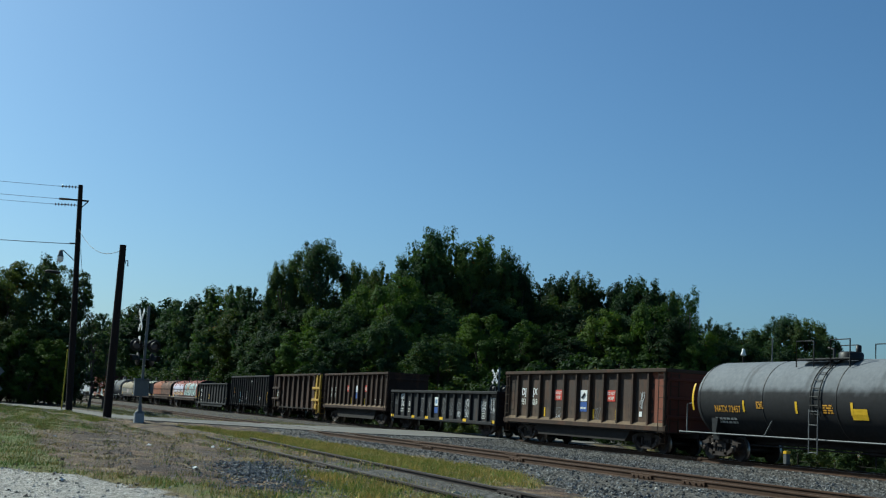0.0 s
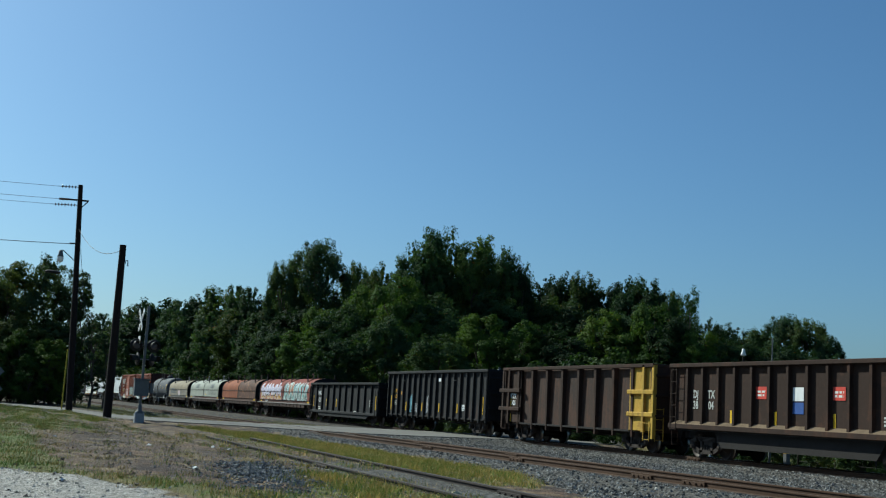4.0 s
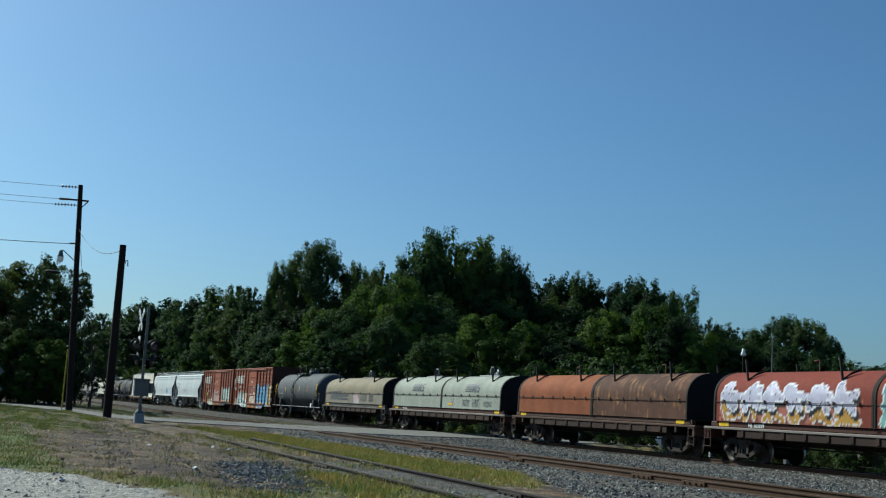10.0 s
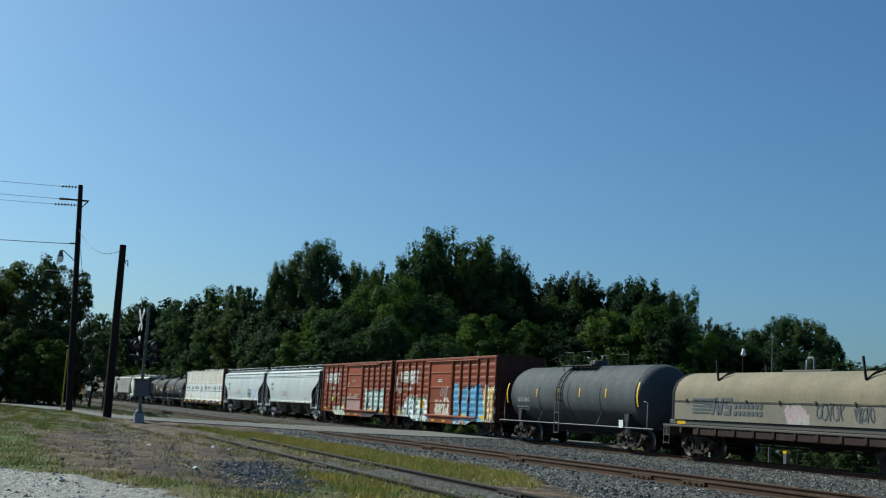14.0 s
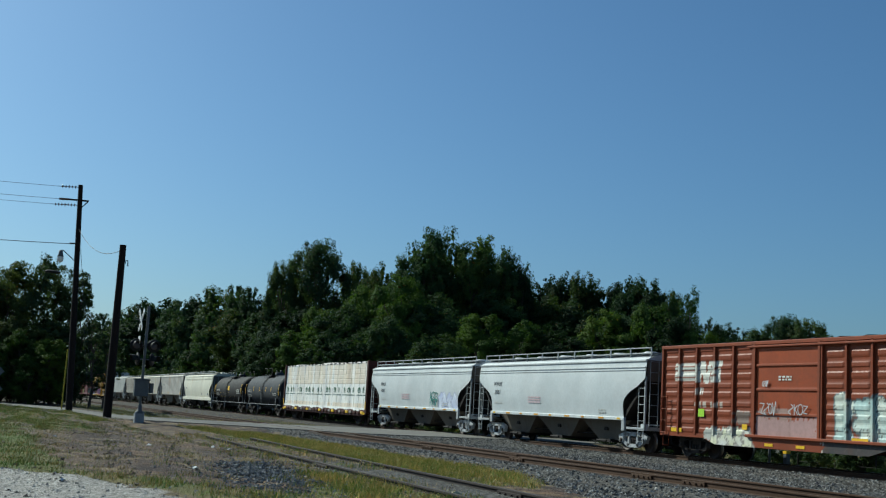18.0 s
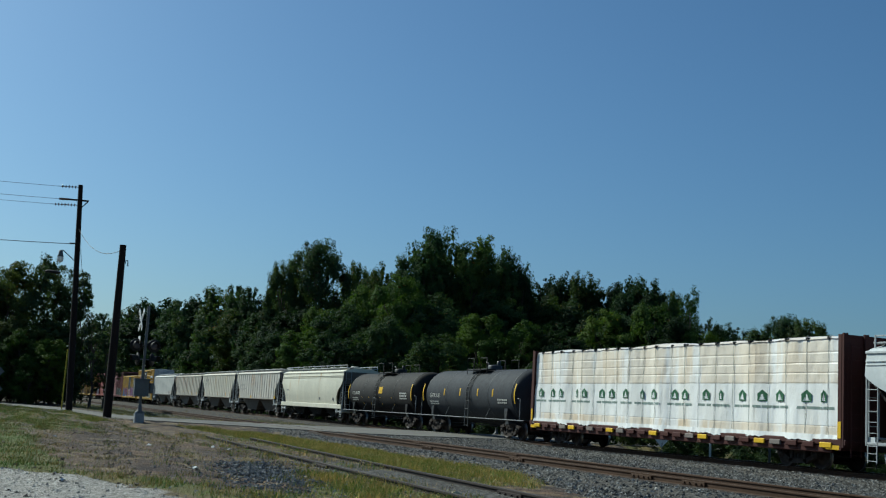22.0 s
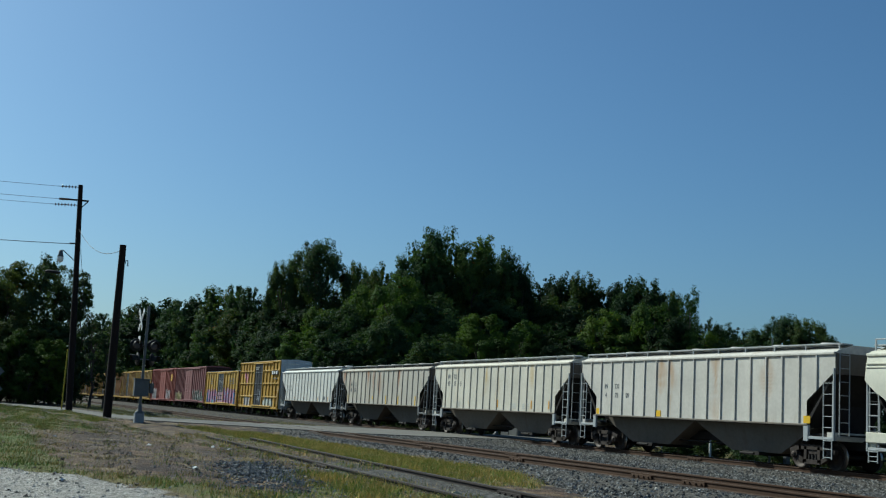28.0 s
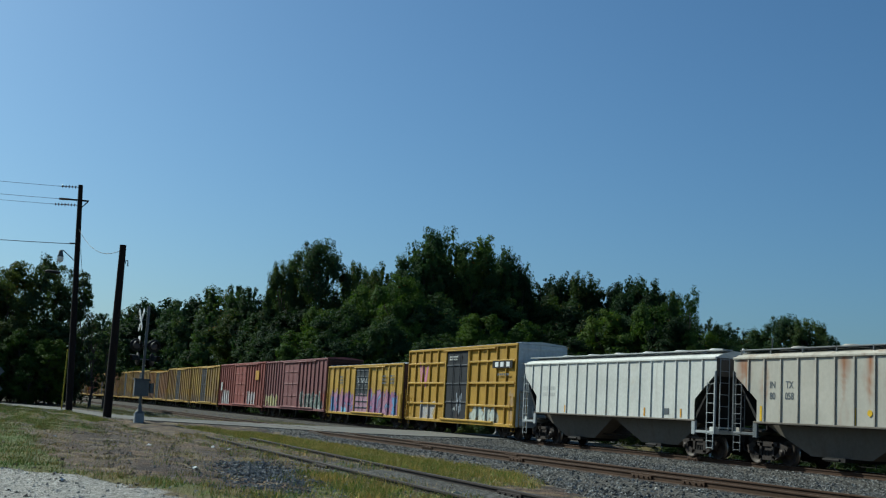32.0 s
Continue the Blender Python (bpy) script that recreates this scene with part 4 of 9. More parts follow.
pts = scatter(16000, -70, 3, -19.5, -3.0, lambda x, y: 0.75 * (zones(x, y)[0] > 0.4) * clump(x, y) + 0.05 * (waves(x, y, 5.0) > 0.3), rng)
tufts("grass_cinders", "thin straw-coloured grass on dark ground by the crossing", pts, 0.10 + 0.10 * rng.uniform(0, 1, len(pts)), ((0.14, 0.20, 0.040), (0.30, 0.27, 0.08), (0.46, 0.35, 0.14)), rng)
pts = scatter(5000, -60, 60, 4, 20, lambda x, y: 0.8 + 0 * x, rng)
tufts("grass_verge", "rough green grass beyond the tracks", pts, 0.25 + 0.2 * rng.uniform(0, 1, len(pts)), ((0.05, 0.10, 0.02), (0.14, 0.17, 0.04), (0.25, 0.2, 0.08)), rng)

ROCK_V = np.array([(1, 0, 0), (-1, 0, 0), (0, 1, 0), (0, -1, 0), (0, 0, 0.8), (0, 0, -0.8)], float)
ROCK_F = np.array([(0, 2, 4), (2, 1, 4), (1, 3, 4), (3, 0, 4), (2, 0, 5), (1, 2, 5), (3, 1, 5), (0, 3, 5)])


def stones(name, label, pts, size, cols, rng):
    n = len(pts)
    s = np.asarray(size)[:, None, None] * rng.uniform(0.55, 1.25, (n, 6, 3))
    v = ROCK_V[None] * s
    a = rng.uniform(0, 6.28, n)
    c, d = np.cos(a)[:, None], np.sin(a)[:, None]
    v = np.stack([v[..., 0] * c - v[..., 1] * d, v[..., 0] * d + v[..., 1] * c, v[..., 2]], -1)
    tilt = rng.normal(size=(n, 1)) * 0.5
    v = np.stack([v[..., 0], v[..., 1] * np.cos(tilt) - v[..., 2] * np.sin(tilt), v[..., 1] * np.sin(tilt) + v[..., 2] * np.cos(tilt)], -1)
    v = (v + np.asarray(pts)[:, None]).reshape(-1, 3)
    f = (ROCK_F[None] + 6 * np.arange(n)[:, None, None]).reshape(-1, 3)
    me = bpy.data.meshes.new(name)
    me.from_pydata(v.tolist(), [], f.tolist())
    m, nt, b = nodes_of(name + "_stone", 0.9)
    nt.links.new(ramp(nt, add(nt, "NewGeometry").outputs["Random Per Island"], *[(i / (len(cols) - 1), c) for i, c in enumerate(cols)]), b.inputs["Base Color"])
    me.materials.append(m)
    tagged(new(name, me), label, "stones", kind="stuff")


GREY = ((0.036, 0.035, 0.032), (0.084, 0.081, 0.074), (0.155, 0.150, 0.138), (0.36, 0.35, 0.325))
pts = scatter(34000, 2, 47, -18.5, -1.3, lambda x, y: (zones(x, y)[1] > 0.5) * (np.abs(y + 11.95) > 1.2), rng)
stones("ballast_stones", "crushed grey stone ballast between the tracks", pts + np.array([0, 0, 0.01]), rng.uniform(0.03, 0.06, len(pts)), GREY, rng)
pts = scatter(17000, 34, 46, -26.2, -21.8, lambda x, y: np.exp(-((x - 39.6) / 2.6) ** 2 - ((y + 23.55 + 0.12 * (x - 39.6)) / 0.72) ** 2) * 1.5 + 0.03, rng)
pts[:, 2] += 0.05 * np.exp(-((pts[:, 0] - 38.6) / 2.0) ** 2 - ((pts[:, 1] + 23.25) / 0.6) ** 2)
stones("rock_pile", "heap of coarse blue-grey stones beside the siding", pts, rng.uniform(0.02, 0.048, len(pts)), ((0.055, 0.057, 0.057), (0.120, 0.124, 0.124), (0.25, 0.255, 0.255)), rng)
pts = scatter(13000, 38, 56, -33, -22.5, lambda x, y: zones(x, y)[2] * 0.9, rng)
stones("gravel_stones", "loose pale gravel on the yard", pts, rng.uniform(0.012, 0.04, len(pts)), ((0.13, 0.125, 0.115), (0.30, 0.288, 0.26), (0.48, 0.46, 0.43)), rng)
pts = scatter(8000, 4, 44, -28, -21.6, lambda x, y: 0.3 * (1 - zones(x, y)[0]), rng)
stones("earth_stones", "scattered stones on the bare earth", pts, rng.uniform(0.010, 0.042, len(pts)) * rng.uniform(0.5, 1.3, len(pts)), ((0.06, 0.048, 0.04), (0.16, 0.13, 0.105), (0.38, 0.35, 0.31)), rng)


pts = scatter(16000, 8, 46, -28, -21.6, lambda x, y: 0.5 * (1 - zones(x, y)[2]) * (waves(x, y, 2.6) + 0.5 * waves(x, y + 3, 0.9) > 0.1), rng)
stones("earth_clods", "dark crumbled clods of earth on the bank", pts - np.array([0, 0, 0.01]), rng.uniform(0.014, 0.055, len(pts)), ((0.035, 0.026, 0.022), (0.070, 0.050, 0.038), (0.15, 0.112, 0.08)), rng)
pts = scatter(9000, 16, 46, -27.5, -21.6, lambda x, y: 0.6 * (1 - zones(x, y)[2]) * (waves(x + 2, y, 3.1) + 0.6 * waves(x, y, 1.0) > 0.35), rng)
tufts("dry_grass", "thin dry straw-coloured grass on bare earth", pts, 0.04 + 0.06 * rng.uniform(0, 1, len(pts)), ((0.16, 0.17, 0.04), (0.34, 0.27, 0.09), (0.52, 0.38, 0.15)), rng)


LITTER = ((28.6, -26.2, 0.07), (31.2, -24.3, 0.09), (38.6, -24.6, 0.08), (30.4, -22.6, 0.09), (29.1, -21.9, 0.08), (41.6, -27.1, 0.07))


def litter(x, y, s, mat, label):
    """A crumpled scrap lying on the ground."""
    g = random.Random(int(x * 100))
    v = [(math.cos(a) * s * g.uniform(0.6, 1.2), math.sin(a) * s * g.uniform(0.5, 1.0), s * g.uniform(0.05, 0.45)) for a in np.linspace(0, 5.6, 9)]
    v += [(0.2 * s, 0, s * 0.7), (0, 0.1 * s, 0.0)]
    f = [(i, (i + 1) % 9, 9) for i in range(9)] + [((i + 1) % 9, i, 10) for i in range(9)]
    tagged(part("litter_scrap", Shape().put(v, f), mat, m=pose(x, y, float(ground_z(x, y)) - 0.01)), label, "litter", "litter on the bank")


PAPER = plain("dirty_paper", (0.62, 0.62, 0.60), 0.8, vary=0.2)
for x, y, s in LITTER:
    litter(x, y, s, PAPER, "crumpled white paper scrap on bare earth")
litter(42.3, -21.2, 0.13, plain("pale_split_wood", (0.48, 0.42, 0.28), 0.85), "pale splintered wood scrap between the siding rails")


# ---- freight cars: shared running gear ----
CARS, AXLES = [], []


def new_car(name, label, x0, x1):
    """A car whose body reaches from x0 to x1 when the clip is half over; returns it and its half length."""
    t = thing(name, label, "freight car", "cars of the freight train", at=((x0 + x1) / 2, 0, 0))
    CARS.append((t, (x0 + x1) / 2))
    return t, (x1 - x0) / 2


def strap_xz(s, pts, w, y0, y1, mi=0):
    """A flat bar of width w along a polyline in x, z, from y0 to y1."""
    for (xa, za), (xb, zb) in zip(pts[:-1], pts[1:]):
        d = Vector((xb - xa, zb - za)).normalized()
        n = Vector((-d.y, d.x)) * w / 2
        e = d * w * 0.3
        ring = [(xa - e.x + n.x, za - e.y + n.y), (xa - e.x - n.x, za - e.y - n.y), (xb + e.x - n.x, zb + e.y - n.y), (xb + e.x + n.x, zb + e.y + n.y)]
        s.prism(ring, y0, y1, lambda l, u, v: (u, l, v), mi)
    return s


def frame_side(y):
    a, b = (y - 0.09, y + 0.07)
    s = Shape()
    strap_xz(s, [(-1.08, 0.60), (-0.62, 0.74), (0.62, 0.74), (1.08, 0.60)], 0.17, a, b)
    strap_xz(s, [(-0.98, 0.52), (-0.42, 0.24), (0.42, 0.24), (0.98, 0.52)], 0.15, a, b)
    strap_xz(s, [(-0.34, 0.26), (-0.34, 0.72)], 0.13, a, b)
    strap_xz(s, [(0.34, 0.26), (0.34, 0.72)], 0.13, a, b)
    for x in (-0.89, 0.89):
        s.cbox(x - 0.16, x + 0.16, y - 0.13, y + 0.08, 0.36, 0.60, 0.05, axis="y")
    return s


def spring():
    return Shape().lathe([(0.27, 0.085), (0.31, 0.07), (0.35, 0.085), (0.39, 0.07), (0.43, 0.085), (0.47, 0.07), (0.51, 0.085)], 8, "z")


WHEEL_R = 0.457
_w = Shape().tube([(0, -1.12, 0), (0, 1.12, 0)], 0.085, 10)
for y in (-0.75, 0.75):
    o = 1 if y > 0 else -1
    _w.lathe([(y - o * 0.09, 0.15), (y - o * 0.06, 0.36), (y - o * 0.085, 0.485), (y - o * 0.055, 0.485)], 20, "y")
    _w.lathe([(y - o * 0.055, 0.485), (y - o * 0.03, WHEEL_R), (y + o * 0.075, WHEEL_R - 0.005)], 20, "y", mi=1)
    _w.lathe([(y + o * 0.075, WHEEL_R - 0.005), (y + o * 0.075, 0.395), (y + o * 0.02, 0.37), (y + o * 0.035, 0.16), (y + o * 0.09, 0.15), (y + o * 0.09, 0.08)], 20, "y")
    _w.lathe([(y + o * 0.28, 0.11), (y + o * 0.40, 0.11), (y + o * 0.41, 0.001)], 12, "y")
    for k in range(3):
        a = k * 2.094
        _w.cbox(math.cos(a) * 0.05 - 0.015, math.cos(a) * 0.05 + 0.015, y + o * 0.405, y + o * 0.425, math.sin(a) * 0.05 - 0.015, math.sin(a) * 0.05 + 0.015, 0.004, axis="y")
GEAR = {
    "wheelset": _w.mesh("wheelset", [WHEEL, TREAD]),
    "bolster": Shape().cbox(-0.22, 0.22, -1.05, 1.05, 0.5, 0.74, 0.04, axis="y").cbox(-0.3, 0.3, -0.35, 0.35, 0.72, 0.84, 0.04, axis="z").mesh("truck", TRUCK),
    "near": frame_side(-1.0).mesh("side_frame", TRUCK),
    "far": frame_side(1.0).mesh("side_frame", TRUCK),
    "spring": spring().mesh("spring", STEEL_DARK),
    "beam": Shape().cbox(-0.05, 0.05, -0.95, 0.95, 0.3, 0.42, 0.02, axis="y").mesh("brake_beam", STEEL_DARK),
    "coupler": Shape().cbox(-0.1, 0.42, -0.07, 0.07, 0.78, 0.92, 0.02).cbox(0.36, 0.62, -0.13, 0.12, 0.72, 0.98, 0.05, axis="z").mesh("coupler", STEEL_DARK),
    "hose": Shape().tube([(0.1, -0.35, 0.75), (0.25, -0.36, 0.45), (0.45, -0.25, 0.35), (0.7, -0.1, 0.45)], 0.025, 5).mesh("brake_hose", BLACKM),
}


GEAR["pale_near"] = frame_side(-1.0).mesh("side_frame", TRUCK_PALE)
GEAR["pale_far"] = frame_side(1.0).mesh("side_frame", TRUCK_PALE)


def truck(car, x, tone=""):
    t = link("truck", GEAR["bolster"], car, pose(x, 0, 0))
    for n, k in (("side_frame", tone + "near"), ("side_frame", tone + "far")):
        link(n, GEAR[k], t)
    for k in (-0.17, 0.0, 0.17):
        link("spring", GEAR["spring"], t, pose(k, -1.0, 0))
    for k in (-0.5, 0.5):
        link("brake_beam", GEAR["beam"], t, pose(k, 0, 0))
    for k in (-0.89, 0.89):
        AXLES.append((link("wheelset", GEAR["wheelset"], t, pose(k, 0, WHEEL_R)), k))


def gear(car, hl, inset, reach=0.55, sill=0.95, mat=None, tone=""):
    """Trucks, centre sill, couplers, hoses, brake gear. reach: how far the draft gear passes the body's end."""
    mat = mat or STEEL_DARK
    truck(car, -(hl - inset), tone)
    truck(car, hl - inset, tone)
    part("centre_sill", Shape().cbox(-hl - reach + 0.35, hl + reach - 0.35, -0.22, 0.22, sill - 0.25, sill + 0.1, 0.03), mat, car)
    for d in (-1, 1):
        link("coupler", GEAR["coupler"], car, pose(d * (hl + reach - 0.4), 0, 0, 0, 0, 0 if d > 0 else 180))
        link("brake_hose", GEAR["hose"], car, pose(d * (hl + reach - 0.4), 0, 0, 0, 0, 0 if d > 0 else 180))
    part("brake_cylinder", Shape().lathe([(-0.9, 0.01), (-0.9, 0.14), (-0.3, 0.14), (-0.3, 0.05), (0.6, 0.05), (0.6, 0.01)], 10, "x", (0.4, 0.5, sill - 0.28)).tube([(-hl + inset, -0.6, sill - 0.3), (hl - inset, -0.6, sill - 0.32)], 0.03, 5), STEEL_DARK, car)


def ladder(car, x, y, z0, z1, w, mat, rungs=None, name="ladder", turn=0):
    """A ladder standing in the plane y; turn 90 sets it across the car's end."""
    rungs = rungs or max(2, int((z1 - z0) / 0.42) + 1)
    s = Shape()
    for k in (-w / 2, w / 2):
        s.box(k - 0.014, k + 0.014, -0.015, 0.015, z0, z1)
    for i in range(rungs):
        z = z0 + 0.06 + (z1 - z0 - 0.12) * i / max(1, rungs - 1)
        s.tube([(-w / 2, -0.01, z), (w / 2, -0.01, z)], 0.013, 5)
    return part(name, s, mat, car, m=pose(x, y, 0, 0, 0, turn))


def step(car, x, mat, z=0.42, top=0.95, y=-1.42):
    """A sill step of bent bar under a corner."""
    part("sill_step", Shape().tube([(x - 0.2, y, top), (x - 0.2, y, z), (x + 0.2, y, z), (x + 0.2, y, top)], 0.02, 5), mat, car)


def plate(car, x0, x1, z0, z1, mat, y=-1.5, name="panel", label=""):
    return part(name, Shape().box(x0, x1, y - 0.006, y + 0.002, z0, z1), mat, car, label)


TEXTS = {}


def lettering(car, words, x, z, h, mat, y=-1.506, wide=1.0, surf=None, name="lettering"):
    """Words from the built-in font, x their middle and z their foot; surf(x, z) bends them onto a curved side."""
    if words not in TEXTS:
        c = bpy.data.curves.new("letters", "FONT")
        c.body, c.align_x, c.offset = words, "CENTER", 0.018
        ob = bpy.data.objects.new("letters", c)
        me = bpy.data.meshes.new_from_object(ob)
        TEXTS[words] = ([tuple(v.co) for v in me.vertices], [tuple(p.vertices) for p in me.polygons])
        bpy.data.objects.remove(ob)
    v, f = TEXTS[words]
    k = h / 0.69
    pts = [(x + a * k * wide, z + b * k) for a, b, _ in v]
    verts = [surf(a, b) if surf else (a, y, b) for a, b in pts]
    return part(name, Shape().put(verts, f), mat, car)


def bars(car, x, z, w, h, n, mat, y=-1.504, surf=None):
    """Small print too fine to read: rows of plain dashes."""
    s = Shape()
    g = random.Random(int(abs(x * 37 + z * 91)) + n)
    for i in range(n):
        zz = z + h * (n - 1 - i) / n
        a = x
        while a < x + w:
            e = min(x + w, a + g.uniform(0.08, 0.25))
            q = [(a, zz), (e, zz), (e, zz + h / n * 0.6), (a, zz + h / n * 0.6)]
            s.put([surf(*p) if surf else (p[0], y, p[1]) for p in q], [(0, 1, 2, 3)])
            a = e + 0.06
    return part("small_print", s, mat, car)


def tag(car, x, z, w, h, mat, seed, y, r=0.03, n=4):
    """A quick handwritten tag: thin sprayed strokes, letter-like but not letters; x, z its middle."""
    g, s, k = random.Random(seed), Shape(), 0
    for i in range(n):
        cx, a, b = x - w / 2 + w * (i + 0.5) / n, w / n * g.uniform(0.42, 0.6), h / 2 * g.uniform(0.75, 1.1)
        kind = g.randrange(5)
        if kind == 0:
            p = [(math.cos(t) * a, math.sin(t) * b) for t in np.linspace(0.4, 6.4, 14)]
        elif kind == 1:
            p = [(-a, b), (a * 0.8, b * 0.9), (-a * 0.7, -b * 0.8), (a, -b)]
        elif kind == 2:
            p = [(a * math.sin(t * 1.4), b * (1 - t / 2.3)) for t in np.linspace(0, 4.6, 13)]
        elif kind == 3:
            p = [(-a, b), (-a * 0.2, -b), (a * 0.5, b * 1.2), (a * 0.9, b * 0.4)]
        else:
            p = [(-a * 0.6, -b), (-a * 0.5, b), (-a * 0.4, 0), (a, b * 0.8), (-a * 0.3, 0.1 * b), (a * 0.9, -b)]
        lean = g.uniform(-0.15, 0.3)
        p = [(cx + u + lean * v, z + v) for u, v in p]
        for (xa, za), (xb, zb) in zip(p[:-1], p[1:]):
            d = Vector((xb - xa, zb - za))
            if d.length > 0.001:
                d.normalize()
                m, e = Vector((-d.y, d.x)) * r / 2, d * r * 0.3
                yy, k = y - 0.0005 * k, (k + 1) % 16
                s.put([(xa - e.x + m.x, yy, za - e.y + m.y), (xa - e.x - m.x, yy, za - e.y - m.y), (xb + e.x - m.x, yy, zb + e.y - m.y), (xb + e.x + m.x, yy, zb + e.y + m.y)], [(0, 1, 2, 3)])
    return part("sprayed_tag", s, mat, car)


TAG_WHITE = plain("white_spray", (0.44, 0.45, 0.46), 0.6, vary=0.2)
TAG_GREY = plain("grey_spray", (0.13, 0.135, 0.14), 0.6, vary=0.3)
TAG_BLUE = plain("pale_blue_spray", (0.17, 0.36, 0.44), 0.6, vary=0.2)
TAG_GREEN = plain("teal_spray", (0.03, 0.17, 0.15), 0.6, vary=0.2)


# ---- sprayed and faded paint, laid out on a fine net ----
def net(name, U, V, fn, col, mat, parent, label="", smooth=True):
    """A skin over the net U x V; fn gives the points, col the paint at them."""
    A, B = np.meshgrid(U, V, indexing="ij")
    P = fn(A, B)
    C = col(A, B)
    n, k = A.shape
    i = (np.arange(n - 1)[:, None] * k + np.arange(k - 1)[None, :]).reshape(-1)
    me = bpy.data.meshes.new(name)
    me.from_pydata(P.reshape(-1, 3).tolist(), [], np.stack([i, i + k, i + k + 1, i + 1], -1).tolist())
    lay = me.color_attributes.new("paint", "FLOAT_COLOR", "POINT")
    lay.data.foreach_set("color", np.concatenate([C, np.ones((*A.shape, 1))], -1).reshape(-1).astype(np.float32))
    me.polygons.foreach_set("use_smooth", [smooth] * len(i))
    me.materials.append(mat)
    me.update()
    return link(name, me, parent, None, label)


def flat_col(c):
    return lambda A, B: np.broadcast_to(np.array(c, float), (*A.shape, 3)).copy()


def seg_dist(A, B, pts):
    d = np.full(A.shape, 9.0)
    for (xa, za), (xb, zb) in zip(pts[:-1], pts[1:]):
        ux, uz = xb - xa, zb - za
        t = np.clip(((A - xa) * ux + (B - za) * uz) / (ux * ux + uz * uz + 1e-9), 0, 1)
        d = np.minimum(d, np.hypot(A - xa - t * ux, B - za - t * uz))
    return d


def spray(C, A, B, x0, x1, z0, z1, letters, fills, line, shade, seed, fat=0.15, spike=0.25, cloud=None, outer=True):
    """Letter-like sprayed forms: a shadow, an outline and a two-tone filling for each."""
    g = random.Random(seed)
    w, h = (x1 - x0) / letters, z1 - z0
    if cloud is not None:
        m = np.clip(1.4 - np.hypot((A - (x0 + x1) / 2) / (x1 - x0) * 1.9, (B - (z0 + z1) / 2) / h * 1.9) ** 2 + 0.5 * waves(A, B, 0.9), 0, 1)
        m = (m > 0.5) * 1.0
        C[:] = C * (1 - m[..., None]) + np.array(cloud) * m[..., None]
    forms = []
    for i in range(letters):
        cx = x0 + w * (i + 0.5)
        strokes = []
        for k in range(3):
            a, b = g.uniform(-0.42, 0.42), g.uniform(-0.42, 0.42)
            top, low = g.uniform(0.28, 0.5), g.uniform(-0.5, -0.28)
            strokes.append([(cx + a * w, z0 + h / 2 + top * h), (cx + g.uniform(-0.3, 0.3) * w, z0 + h / 2 + g.uniform(-0.15, 0.15) * h), (cx + b * w, z0 + h / 2 + low * h)])
        if g.random() < 0.8:
            zz = z0 + h * g.uniform(0.3, 0.7)
            strokes.append([(cx - w * 0.4, zz + g.uniform(-0.1, 0.1) * h), (cx + w * 0.45, zz + g.uniform(-spike, spike) * h)])
        forms.append(strokes)
    r = fat
    D = [np.min([seg_dist(A, B, p) for p in f], 0) for f in forms]
    E = [np.min([seg_dist(A - 0.1, B + 0.16, p) for p in f], 0) for f in forms]
    for e in E if outer else ():
        C[e < r + 0.075] = line
    for e in E:
        k = e < r + 0.035
        C[k] = shade
    for i, d in enumerate(D):
        k = d < r + 0.05
        C[k] = line
        k = d < r
        f0, f1 = np.array(fills[i % len(fills)]), np.array(fills[(i + 1) % len(fills)])
        t = np.clip((B - z0) / h + 0.3 * waves(A, B, 0.6), 0, 1)[..., None]
        C[k] = (f0 * (1 - t) + f1 * t)[k]
        k = (d < r) & (np.abs(((B - z0) / h * 5 + 1.7 * waves(A, B, 0.8)) % 1.0 - 0.5) > 0.46) & (d > r * 0.35)
        C[k] = np.array(shade) * 0.6 + np.array(line) * 0.1
    return C


def scrawl(C, A, B, x0, x1, z0, z1, colour, seed, strokes=7, r=0.035):
    """A quick one-line tag."""
    g = random.Random(seed)
    pts = [(x0 + (x1 - x0) * i / (strokes * 2) + g.uniform(-0.06, 0.06), (z0 if i % 2 else z1) + g.uniform(-0.2, 0.2) * (z1 - z0)) for i in range(strokes * 2 + 1)]
    C[seg_dist(A, B, pts) < r] = colour
    return C


def cloudy(C, A, B, x0, x1, z0, z1, colour, seed, cover=0.0):
    """A worn patch of paint with ragged edges."""
    m = np.minimum(np.minimum(A - x0, x1 - A), np.minimum(B - z0, z1 - B)) + 0.16 * waves(A + seed, B, 0.7) + 0.1 * waves(A, B + seed, 0.27)
    k = m > cover
    C[k] = colour
    return C


SPRAYED = paint("sprayed_paint", None, attr=True, amount=0.25, dirt=0.3, rough=0.45)
SPRAYED_OLD = paint("faded_paint", None, attr=True, amount=0.4, dirt=0.35, rough=0.65, stain=(0.10, 0.042, 0.02), grime=(0.04, 0.033, 0.028))
CREAM_LET = plain("cream_letters", (0.62, 0.62, 0.56), 0.5, vary=0.1)
GREY_LET = plain("grey_letters", (0.10, 0.11, 0.12), 0.5, vary=0.1)
FADED_LET = plain("faded_letters", (0.46, 0.46, 0.43), 0.6, vary=0.2)
AMBER_LET = plain("amber_letters", (0.55, 0.28, 0.03), 0.5, vary=0.15)
RED_SQ = plain("red_placard", (0.50, 0.065, 0.045), 0.5, vary=0.15)
BLUE_SQ = plain("blue_placard", (0.05, 0.10, 0.30), 0.5, vary=0.15)


